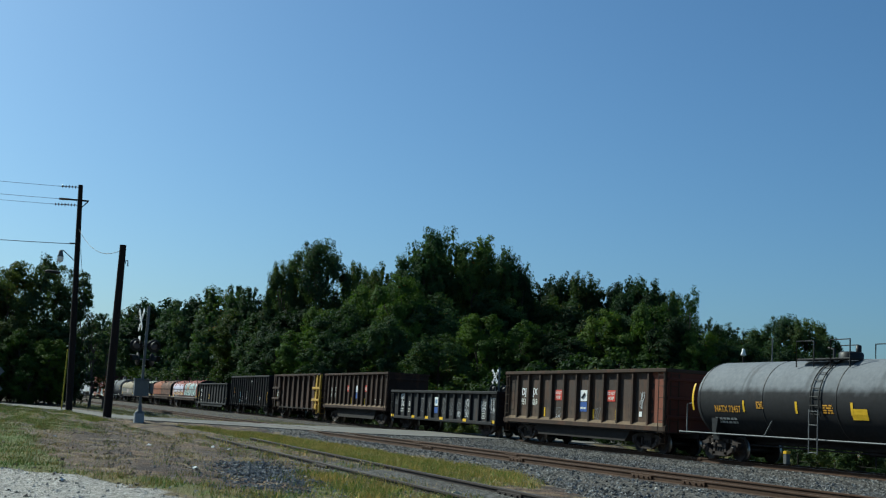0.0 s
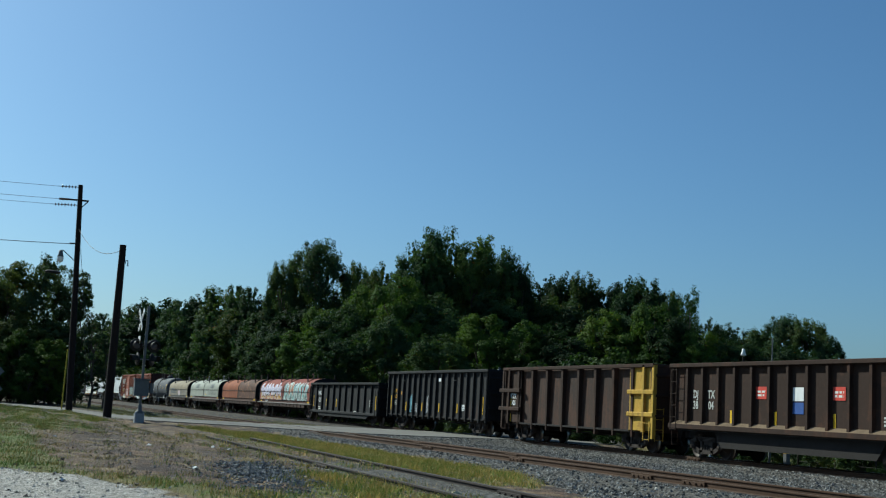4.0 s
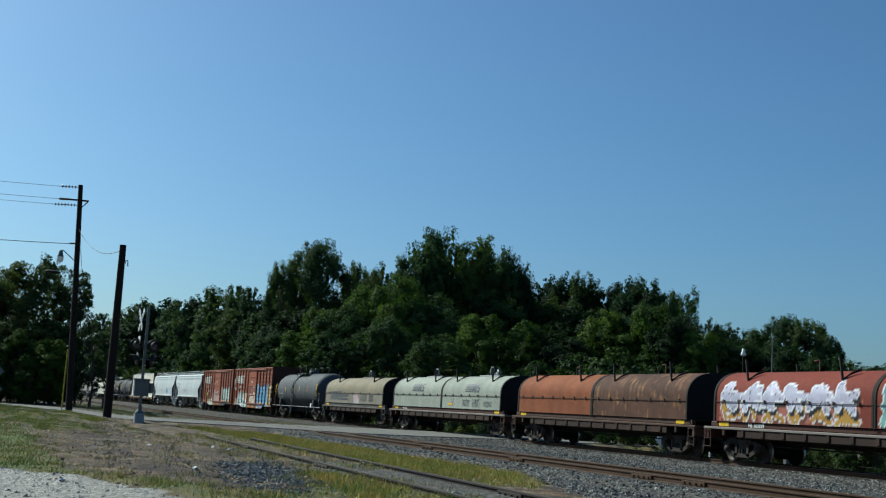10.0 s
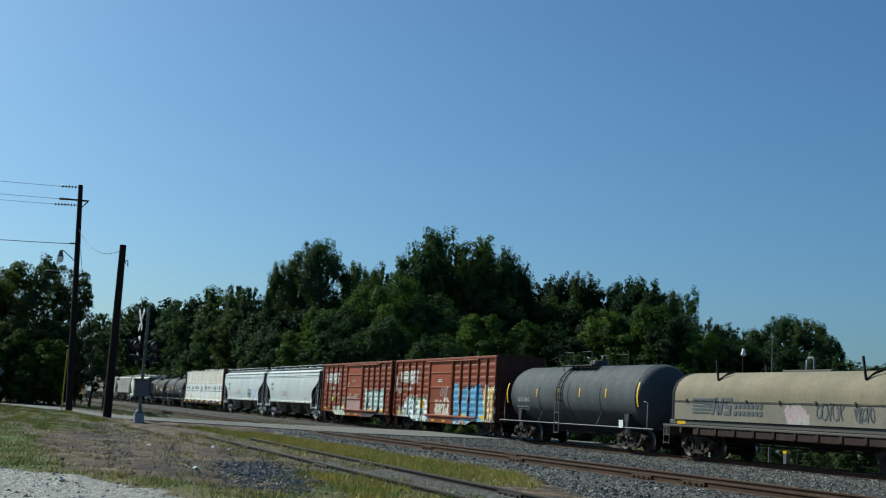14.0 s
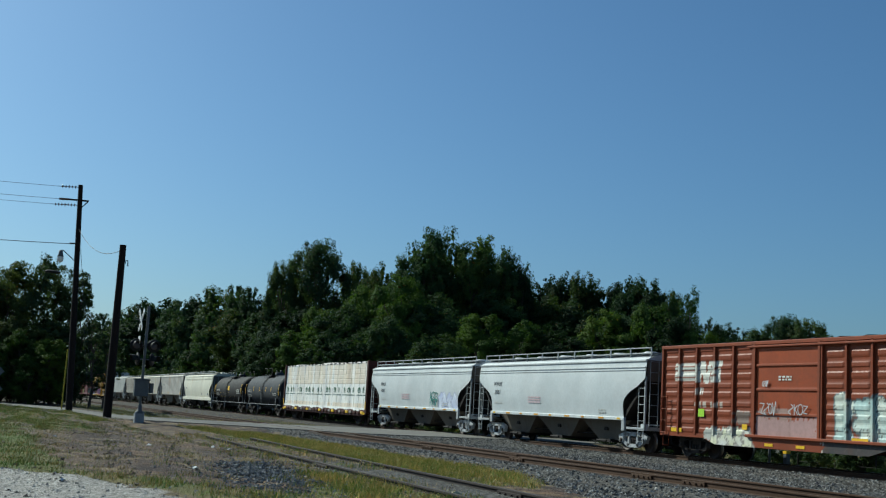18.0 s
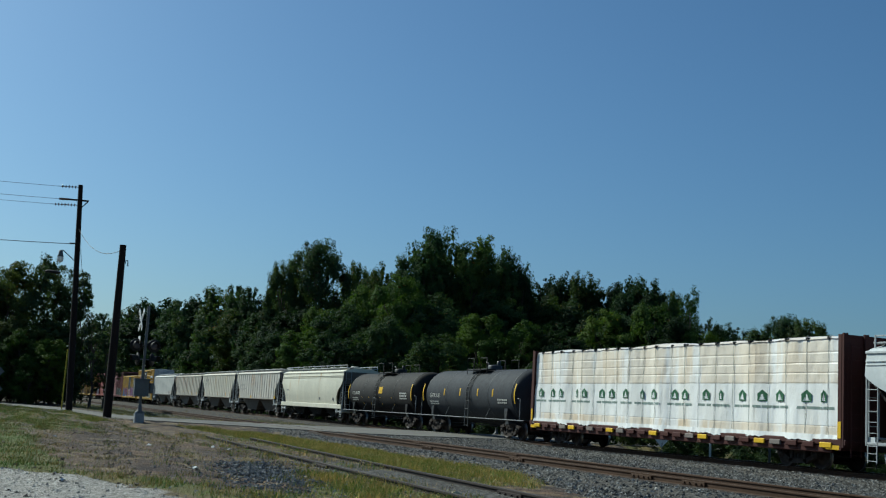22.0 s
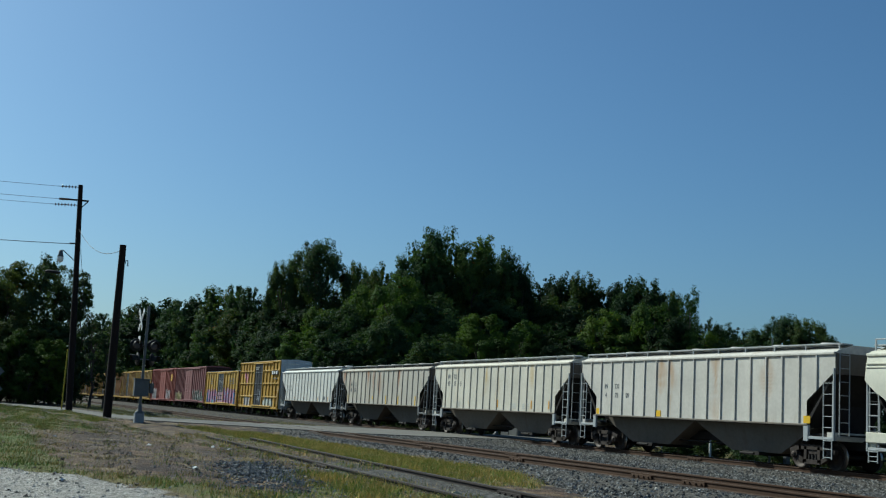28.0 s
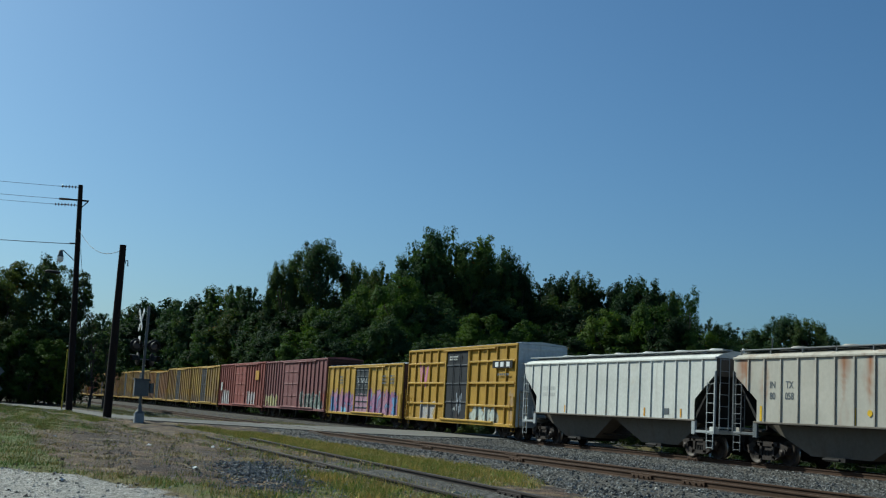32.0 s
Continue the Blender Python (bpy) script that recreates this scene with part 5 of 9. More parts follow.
# ---- open-top cars ----
def gondola(name, label, x0, x1, zb, zt, n, mat, lip=0.0, taper=0.0, belly=None, rib=0.1, deep=0.11, inset=2.0, reach=0.6, end_mat=None, side_paint=None, corner=True, shelf=0.0, sill=True):
    """An open-top car: side sheets, ribs, top chords, sills, ends, floor. taper: ribs narrow towards their foot; shelf: a sloping ledge along the sill."""
    car, hl = new_car(name, label, x0, x1)
    end_mat = end_mat or mat
    ys = 1.5 - deep
    for d in (-1, 1):
        if d < 0 and side_paint:
            net("side_sheet", np.linspace(-hl, hl, int(hl * 2 / 0.06)), np.linspace(zb, zt, int((zt - zb) / 0.06)), lambda A, B: np.stack([A, -ys + 0 * A, B], -1), side_paint, SPRAYED_OLD, car)
            part("side_backing", Shape().box(-hl, hl, -ys + 0.01, -ys + 0.05, zb, zt), mat, car)
        else:
            part("side_sheet", Shape().box(-hl, hl, min(d * ys, d * (ys - 0.05)), max(d * ys, d * (ys - 0.05)), zb, zt), mat, car)
        part("top_chord", Shape().cbox(-hl - 0.03, hl + 0.03, d * 1.47 - 0.08, d * 1.47 + 0.08, zt - 0.16, zt, 0.02), mat, car)
        if shelf:
            ring = [(d * ys, zb + shelf), (d * 1.53, zb + shelf * 0.55), (d * 1.53, zb), (d * ys, zb - 0.05)]
            part("side_sill", Shape().prism(ring, -hl - 0.05, hl + 0.05, lambda l, u, w: (l, u, w)), mat, car)
        elif sill:
            part("side_sill", Shape().cbox(-hl, hl, d * 1.44 - 0.07, d * 1.44 + 0.07, zb - 0.06, zb + 0.12, 0.02), mat, car)
        for i in range(n):
            x = -hl + 0.12 + (2 * hl - 0.24) * i / (n - 1)
            w0, w1 = rib * (1 - taper), rib
            z0 = zb + (shelf * 0.6 if shelf else -lip)
            v = [(x - w0, d * ys, z0), (x - w0 * 0.7, d * (1.5 if not taper else 1.5 - 0.3 * deep), z0), (x + w0 * 0.7, d * (1.5 if not taper else 1.5 - 0.3 * deep), z0), (x + w0, d * ys, z0)]
            v += [(x - w1, d * ys, zt - 0.14), (x - w1 * 0.7, d * 1.5, zt - 0.14), (x + w1 * 0.7, d * 1.5, zt - 0.14), (x + w1, d * ys, zt - 0.14)]
            part("rib", Shape().put(v, [(0, 1, 5, 4), (1, 2, 6, 5), (2, 3, 7, 6), (0, 3, 2, 1), (4, 5, 6, 7)]), mat, car)
    for d in (-1, 1):
        e = part("end_wall", Shape().box(d * hl - 0.04, d * hl + 0.04, -1.42, 1.42, zb - 0.05, zt - 0.05), end_mat, car)
        for i in range(3):
            z = zb + (zt - zb) * (0.2 + 0.3 * i)
            part("end_beam", Shape().cbox(d * hl - 0.02 if d > 0 else -hl - 0.12, hl + 0.12 if d > 0 else d * hl + 0.02, -1.42, 1.42, z, z + 0.14, 0.03, axis="y"), end_mat, e)
        part("end_chord", Shape().cbox(d * hl - 0.08, d * hl + 0.08, -1.5, 1.5, zt - 0.16, zt - 0.004, 0.02, axis="y"), mat, car)
    part("floor", Shape().box(-hl, hl, -1.42, 1.42, zb - 0.08, zb), STEEL_DARK, car)
    if shelf:                                   # dust lies on the ledge
        part("ledge_dust", Shape().prism([(-ys - 0.005, zb + shelf + 0.006), (-1.525, zb + shelf * 0.55 + 0.006), (-1.525, zb + shelf * 0.55), (-ys - 0.005, zb + shelf)], -hl, hl, lambda l, u, w: (l, u, w)), DUST, car)
    if belly:
        b0, b1, bz = belly
        ring = [(b0, zb), (b0 + 0.5, bz), (b1 - 0.5, bz), (b1, zb)]
        part("tub", Shape().prism(ring, -1.25, 1.25, lambda l, u, w: (u, l, w)), STEEL_DARK, car)
    if corner:
        for d in (-1, 1):
            ladder(car, d * (hl - 0.28), -1.53, zb - 0.1, zt - 0.2, 0.4, mat)
            ladder(car, d * (hl + 0.07), -1.1, zb - 0.1, zt - 0.2, 0.4, mat, turn=90)
            step(car, d * (hl - 0.28), mat, 0.45, zb)
    gear(car, hl, inset, reach)
    return car, hl, ys


DUST = plain("tan_rust_dust", (0.125, 0.090, 0.058), 0.95, vary=0.45, scale=5)
BROWN = paint("rusted_brown_steel", (0.044, 0.030, 0.022), amount=0.35, dirt=0.35, rough=0.9, grime=(0.026, 0.02, 0.016), patch=0.25)
BROWN2 = paint("dark_brown_steel", (0.033, 0.020, 0.015), amount=0.45, dirt=0.35, rough=0.9, grime=(0.022, 0.017, 0.014), patch=0.15)
REDEND = paint("red_brown_steel", (0.085, 0.028, 0.019), amount=0.5, dirt=0.4, rough=0.8)
BLACKC = paint("sooty_black_and_shade", (0.010, 0.011, 0.013), amount=0.12, dirt=0.4, rough=0.75, grime=(0.017, 0.017, 0.017))
BLACKN = paint("black_paint", (0.008, 0.009, 0.011), amount=0.06, dirt=0.4, rough=0.75, grime=(0.014, 0.014, 0.015))
YELLOWP = paint("old_yellow_panel", (0.40, 0.25, 0.035), amount=0.6, dirt=0.5, rough=0.7, patch=0.4)


# brown tub gondola
def tub_paint(A, B):
    """Rusty panels, no two of one tone, with chalk marks and rubbed feet."""
    k = np.floor((A + 7.455) / 1.2425)
    C = flat_col((0.038, 0.027, 0.021))(A, B) * (0.75 + 0.6 * np.abs(np.sin(k * 2.3)))[..., None]
    m = np.clip(0.2 + 1.1 * waves(A * 1.5, B * 0.4, 1.7) + 0.5 * waves(A * 3, B, 0.9), 0, 1)[..., None] * 0.75
    C = C * (1 - m) + np.array((0.072, 0.036, 0.020)) * m
    m = (waves(A * 2.3 + 4, B * 0.35, 1.2) + 0.5 * waves(A * 5, B * 0.6, 0.8) > 0.42)[..., None] * 0.6
    C = C * (1 - m) + np.array((0.022, 0.017, 0.015)) * m
    m = smooth(1.95, 1.25, B + 0.35 * waves(A, B, 0.9))[..., None] * 0.5
    C = C * (1 - m) + np.array((0.105, 0.075, 0.048)) * m
    cloudy(C, A, B, 6.3, 7.4, 1.0, 3.6, (0.16, 0.052, 0.03), 4, 0.1)
    return C


car, hl, ys = gondola("tub_gondola", "rusty brown high-sided tub gondola with red and white placards", 196.9, 212.05, 0.95, 3.55, 13, BROWN, belly=(-4.6, 4.6, 0.42), rib=0.085, deep=0.145, end_mat=REDEND, shelf=0.32, reach=0.95, side_paint=tub_paint)
yy = -ys - 0.012
for i, (w, x) in enumerate((("DJ", -5.66), ("JX", -4.42))):
    lettering(car, w, x, 2.35, 0.34, WHITE, yy)
lettering(car, "951", -5.66, 1.85, 0.3, CREAM_LET, yy, 0.8)
lettering(car, "069", -4.42, 1.85, 0.3, CREAM_LET, yy, 0.8)
for x in (-1.93, 3.03):
    plate(car, x - 0.36, x + 0.36, 2.12, 2.62, RED_SQ, yy, "placard", "faded red placard")
    lettering(car, "DO NOT", x, 2.41, 0.14, CREAM_LET, yy - 0.009, 0.8)
    lettering(car, "HUMP", x, 2.19, 0.14, CREAM_LET, yy - 0.009, 0.85)
plate(car, 0.23, 0.88, 2.1, 2.62, WHITE, yy, "placard", "white square placard")
part("emblem", Shape().tube([(0.43, yy - 0.01, 2.26), (0.68, yy - 0.01, 2.46)], 0.06, 6), GREY_LET, car)
plate(car, 0.23, 0.88, 1.62, 2.06, BLUE_SQ, yy, "placard", "dark blue square placard")
bars(car, 0.3, 1.74, 0.5, 0.14, 1, CREAM_LET, yy - 0.008)
for i, (x, z, w, h) in enumerate(((-1.93, 1.62, 0.62, 0.3), (-1.9, 1.3, 0.5, 0.25), (1.85, 1.55, 0.5, 0.5), (5.6, 2.2, 0.3, 0.7), (-5.0, 1.4, 0.5, 0.2))):
    tag(car, x, z, w, h, TAG_WHITE if i % 2 else TAG_GREY, 60 + i, yy, 0.03, 3)
for x in (-3.3, 1.5, 3.5):
    plate(car, x - 0.06, x + 0.06, 1.3, 1.75, YELLOW, yy, "reflector")
plate(car, 5.4, 5.62, 1.5, 1.72, WHITE, yy, "placard")


# low black gondola with chalky scrawls
def low_paint(A, B):
    C = flat_col((0.013, 0.014, 0.016))(A, B)
    for i, x in enumerate((-7.5, -2.9, -1.7, 0.6, 2.9, 5.2)):
        cloudy(C, A, B, x - 0.4, x + 0.45, 0.8, 2.2, (0.024, 0.025, 0.027), i, 0.14)
    cloudy(C, A, B, 7.0, 8.1, 0.8, 2.3, (0.040, 0.042, 0.045), 3, 0.1)
    return C


car, hl, ys = gondola("low_gondola", "black low-sided gondola with chalky scrawls and yellow marks", 179.4, 195.85, 0.72, 2.5, 15, BLACKC, rib=0.1, deep=0.13, side_paint=low_paint, reach=0.5, lip=0.05)
yy = -ys - 0.012
lettering(car, "DJTX", -6.27, 1.95, 0.32, WHITE, yy, 0.85)
lettering(car, "3181", -6.27, 1.5, 0.3, WHITE, yy, 0.85)
lettering(car, "36", -5.05, 1.5, 0.3, WHITE, yy, 0.9)
bars(car, -6.75, 1.1, 0.7, 0.3, 2, FADED_LET, yy)
bars(car, -5.3, 1.1, 0.5, 0.3, 2, FADED_LET, yy)
plate(car, -0.86, -0.34, 1.58, 2.1, WHITE, yy, "placard", "white placard with a blue mark")
plate(car, -0.74, -0.46, 1.72, 1.98, plain("pale_blue_mark", (0.16, 0.30, 0.48), 0.5), yy - 0.009, "emblem")
plate(car, -0.86, -0.34, 1.14, 1.5, BLUE_SQ, yy, "placard", "blue placard")
for i, (x, z, w, h, m, n) in enumerate(((-7.5, 1.75, 0.5, 0.3, TAG_GREY, 3), (-2.9, 1.6, 0.6, 1.0, TAG_GREY, 1), (-1.74, 1.5, 0.5, 0.8, TAG_GREY, 2), (0.58, 1.6, 0.5, 0.9, TAG_GREY, 2), (1.74, 1.55, 0.65, 0.5, TAG_GREY, 4), (1.74, 1.2, 0.5, 0.3, TAG_GREY, 3), (2.89, 1.6, 0.6, 0.5, TAG_GREY, 4), (2.9, 1.15, 0.5, 0.35, TAG_WHITE, 3), (4.05, 1.85, 0.7, 0.34, TAG_WHITE, 4), (4.05, 1.5, 0.75, 0.36, TAG_WHITE, 3), (4.05, 1.15, 0.55, 0.3, TAG_WHITE, 3), (6.37, 1.75, 0.85, 0.34, TAG_WHITE, 5), (6.3, 1.45, 0.6, 0.22, TAG_WHITE, 3), (7.4, 2.0, 0.8, 0.3, TAG_WHITE, 5), (7.4, 1.68, 0.7, 0.26, TAG_WHITE, 4), (7.55, 1.42, 0.7, 0.2, TAG_WHITE, 5))):
    tag(car, x, z, w, h, m, 40 + i, yy, 0.035, n)
part("stencil_box", Shape().put([(6.1, yy, 0.98), (6.55, yy, 0.98), (6.55, yy, 1.28), (6.1, yy, 1.28), (6.14, yy, 1.02), (6.51, yy, 1.02), (6.51, yy, 1.24), (6.14, yy, 1.24)], [(0, 1, 5, 4), (1, 2, 6, 5), (2, 3, 7, 6), (3, 0, 4, 7)]), FADED_LET, car)
bars(car, 6.2, 1.06, 0.26, 0.14, 2, FADED_LET, yy)
for x in (-7.85, -4.05, -1.74, 0.58, 4.05, 7.9):
    plate(car, x - 0.24, x + 0.24, 0.76, 0.92, YELLOW, -1.515, "reflector")

# second brown gondola
car, hl, ys = gondola("tub_gondola", "dark brown high-sided gondola with faded placards", 163.9, 178.45, 1.12, 3.72, 15, BROWN2, belly=(-4.6, 4.6, 0.45), rib=0.09, deep=0.14, shelf=0.3, reach=0.7)
yy = -ys - 0.012
for w, x, z in (("DJ", -5.66, 2.35), ("TX", -4.64, 2.35), ("38", -5.66, 1.92), ("04", -4.64, 1.92)):
    lettering(car, w, x, z, 0.3, FADED_LET, yy, 0.8)
for x in (-1.57, 2.52):
    plate(car, x - 0.3, x + 0.3, 2.35, 2.8, RED_SQ, yy, "placard", "faded red placard")
    bars(car, x - 0.22, 2.45, 0.44, 0.26, 2, CREAM_LET, yy - 0.008)
plate(car, 0.18, 0.75, 2.3, 2.78, WHITE, yy, "placard")
plate(car, 0.18, 0.75, 1.85, 2.25, BLUE_SQ, yy, "placard", "blue placard")
for x in (-3.35, -0.75, 2.3):
    plate(car, x - 0.055, x + 0.055, 1.42, 1.9, YELLOW, yy, "reflector")
for x in (4.75, 5.85):
    bars(car, x - 0.2, 1.55, 0.42, 0.35, 3, FADED_LET, yy)

# brown gondola with a yellow end panel and tapering ribs
def rusted_sheet(A, B):
    """Dark rust with redder runs and blackened streaks."""
    C = flat_col((0.036, 0.021, 0.015))(A, B)
    m = np.clip(0.25 + 1.1 * waves(A * 2.1, B * 0.3, 1.6) + 0.5 * waves(A * 4 + 2, B * 0.8, 0.9), 0, 1)[..., None] * 0.8
    C = C * (1 - m) + np.array((0.070, 0.030, 0.017)) * m
    m = (waves(A * 3.1 + 9, B * 0.25, 1.3) + 0.4 * waves(A * 6, B, 0.7) > 0.4)[..., None] * 0.6
    return C * (1 - m) + np.array((0.020, 0.014, 0.012)) * m


car, hl, ys = gondola("ribbed_gondola", "brown deep-ribbed gondola with a worn yellow end panel", 148.1, 162.6, 0.92, 3.76, 10, BROWN2, rib=0.15, deep=0.22, taper=0.5, lip=0.3, corner=False, reach=0.7, inset=1.9, side_paint=rusted_sheet, sill=False)
for d in (-1, 1):
    m = YELLOWP if d > 0 else BROWN2
    xa, xb = sorted((d * (hl - 1.95), d * (hl + 0.02)))
    part("end_panel", Shape().box(xa, xb, -1.42, -1.36, 0.85, 3.62), m, car, "worn yellow end panel" if d > 0 else "")
    for z in (1.5, 2.45):
        part("end_panel_bar", Shape().cbox(xa - (0.35 if d < 0 else 0), xb + 0.05, -1.56, -1.42, z, z + 0.2, 0.03), m, car)
    part("corner_post", Shape().cbox(d * (hl - 0.72) - 0.09, d * (hl - 0.72) + 0.09, -1.55, -1.36, 0.85, 3.7, 0.02, axis="z"), m, car)
    part("corner_post", Shape().cbox(d * hl - 0.1, d * hl + 0.1, -1.53, -1.36, 0.6, 3.7, 0.02, axis="z"), m, car)
    ladder(car, d * (hl + 0.1), -1.2, 0.5, 1.9, 0.4, m, turn=90)
    ladder(car, d * (hl - 0.35), -1.56, 0.5, 1.3, 0.45, m)
lettering(car, "BTCX", -6.13, 2.14, 0.25, WHITE, -1.43, 0.66)
lettering(car, "2428", -6.13, 1.8, 0.25, WHITE, -1.43, 0.7)
for z in (0.95, 1.72):
    plate(car, -6.42, -6.35, z, z + 0.4, YELLOW, -1.43, "reflector")


# high black gondola
def high_paint(A, B):
    C = flat_col((0.011, 0.012, 0.014))(A, B)
    k = np.floor((A + 7.905) / 0.93)
    C = C * (0.85 + 0.4 * np.abs(np.sin(k * 1.7)))[..., None]
    m = smooth(1.7, 1.1, B + 0.25 * waves(A, B, 0.8))[..., None] * 0.35
    C = C * (1 - m) + np.array((0.022, 0.020, 0.019)) * m
    return C


car, hl, ys = gondola("high_gondola", "black high-sided gondola with yellow reflector strips", 130.0, 146.05, 0.95, 3.72, 18, BLACKC, rib=0.07, deep=0.13, lip=0.2, side_paint=high_paint, reach=0.75, corner=False, sill=False)
yy = -ys - 0.012
ladder(car, hl - 0.28, -1.53, 0.85, 3.5, 0.4, BLACKC)
ladder(car, hl + 0.07, -1.1, 0.85, 3.5, 0.4, BLACKC, turn=90)
for d in (-1, 1):
    step(car, d * (hl - 0.28), BLACKC, 0.45, 0.95)
for i, (x, z, w, h, m, n) in enumerate(((-3.72, 1.85, 0.5, 0.7, TAG_BLUE, 4), (-3.72, 1.5, 0.5, 0.6, TAG_BLUE, 4), (-3.72, 1.25, 0.5, 0.3, TAG_BLUE, 5), (-2.79, 1.5, 0.5, 0.4, TAG_WHITE, 4), (-2.79, 1.25, 0.5, 0.25, TAG_WHITE, 5), (-0.93, 1.9, 0.4, 0.5, TAG_WHITE, 2), (-0.93, 1.4, 0.45, 0.6, TAG_WHITE, 3))):
    tag(car, x, z, w, h, m, 90 + i, yy, 0.035, n)
lettering(car, "AMGX", -6.55, 2.35, 0.24, AMBER_LET, yy, 0.72)
lettering(car, "4509", -6.6, 1.97, 0.24, AMBER_LET, yy, 0.8)
bars(car, -6.85, 1.55, 0.6, 0.3, 3, FADED_LET, yy)
plate(car, -5.66, -5.5, 2.2, 2.42, AMBER_LET, yy, "stencil")
for x, z0, z1 in ((-7.45, 1.2, 2.15), (-4.65, 1.2, 1.75), (-1.86, 1.2, 1.75), (0.93, 1.2, 1.75), (3.72, 1.2, 1.75), (7.3, 1.2, 2.2)):
    plate(car, x - 0.055, x + 0.055, z0, z1, YELLOW, yy, "reflector")
plate(car, 0.66, 1.2, 3.05, 3.25, WHITE, yy, "placard")
plate(car, 4.38, 4.92, 1.35, 1.7, WHITE, yy, "placard")
bars(car, 4.43, 1.39, 0.44, 0.26, 2, GREY_LET, yy - 0.009)
for x in (-4.9, 3.4):
    part("grab_iron", Shape().tube([(x, -1.48, 3.1), (x, -1.56, 3.1), (x + 0.5, -1.56, 3.1), (x + 0.5, -1.48, 3.1)], 0.02, 5), BLACKC, car)

# lower black gondola with big white letters
car, hl, ys = gondola("coal_gondola", "black gondola with white lettering and yellow strips", 111.65, 128.2, 0.72, 3.0, 12, BLACKN, rib=0.08, deep=0.12, lip=0.08, reach=0.65)
yy = -ys - 0.012
lettering(car, "OMNX", -5.98, 2.05, 0.31, WHITE, yy, 0.78)
lettering(car, "1321", -5.98, 1.5, 0.31, WHITE, yy, 0.8)
bars(car, -6.25, 0.88, 1.0, 0.32, 2, CREAM_LET, yy)
for x, z0, z1 in ((-7.6, 1.1, 2.0), (-4.1, 1.15, 1.75), (-1.5, 1.15, 1.75), (2.0, 1.15, 1.75), (7.55, 1.1, 2.05)):
    plate(car, x - 0.06, x + 0.06, z0, z1, YELLOW, yy, "reflector")
bars(car, 6.2, 1.3, 0.6, 0.5, 3, FADED_LET, yy)
bars(car, 2.8, 0.86, 0.7, 0.12, 1, CREAM_LET, yy)
bars(car, 5.1, 0.86, 0.3, 0.14, 1, CREAM_LET, yy)
for d in (-1, 1):
    ring = [(-hl + 1.7, 0.78), (-hl + 2.5, 0.42), (hl - 2.5, 0.42), (hl - 1.7, 0.78)]
    part("belly_sill", Shape().prism(ring, d * 1.4 - 0.04, d * 1.4 + 0.04, lambda l, u, w: (u, l, w)), BLACKN, car)
part("grab_iron", Shape().tube([(-7.2, -1.53, 1.3), (-6.5, -1.53, 1.3)], 0.02, 5), BLACKN, car)


# ---- coil cars ----
COVER_SKIN = paint("chalky_cover_paint", None, attr=True, amount=0.2, dirt=0.2, rough=0.8, relief=0.08, stain=(0.10, 0.05, 0.03), grime=(0.06, 0.050, 0.042))
def cover_profile(v, half=1.46, z0=1.48, zs=2.35, zt=3.42):
    """v 0..1 from the near foot over the top to the far foot: y, z."""
    v = np.asarray(v, float)
    a = np.clip((v - 0.17) / 0.66, 0, 1) * math.pi
    y = np.where(v < 0.17, -half, np.where(v > 0.83, half, -half * np.sign(np.cos(a)) * np.abs(np.cos(a)) ** 0.85))
    z = np.where(v < 0.17, z0 + (zs - z0) * v / 0.17, np.where(v > 0.83, z0 + (zs - z0) * (1 - v) / 0.17, zs + (zt - zs) * np.sin(a) ** 0.9))
    return y, z


VV = np.linspace(0, 1, 400)
VY, VZ = cover_profile(VV)


def on_cover(x, z, out=0.015):
    """The near face of a cover at height z."""
    k = VV < 0.48
    return (x, float(np.interp(z, VZ[k], VY[k])) - out, z)


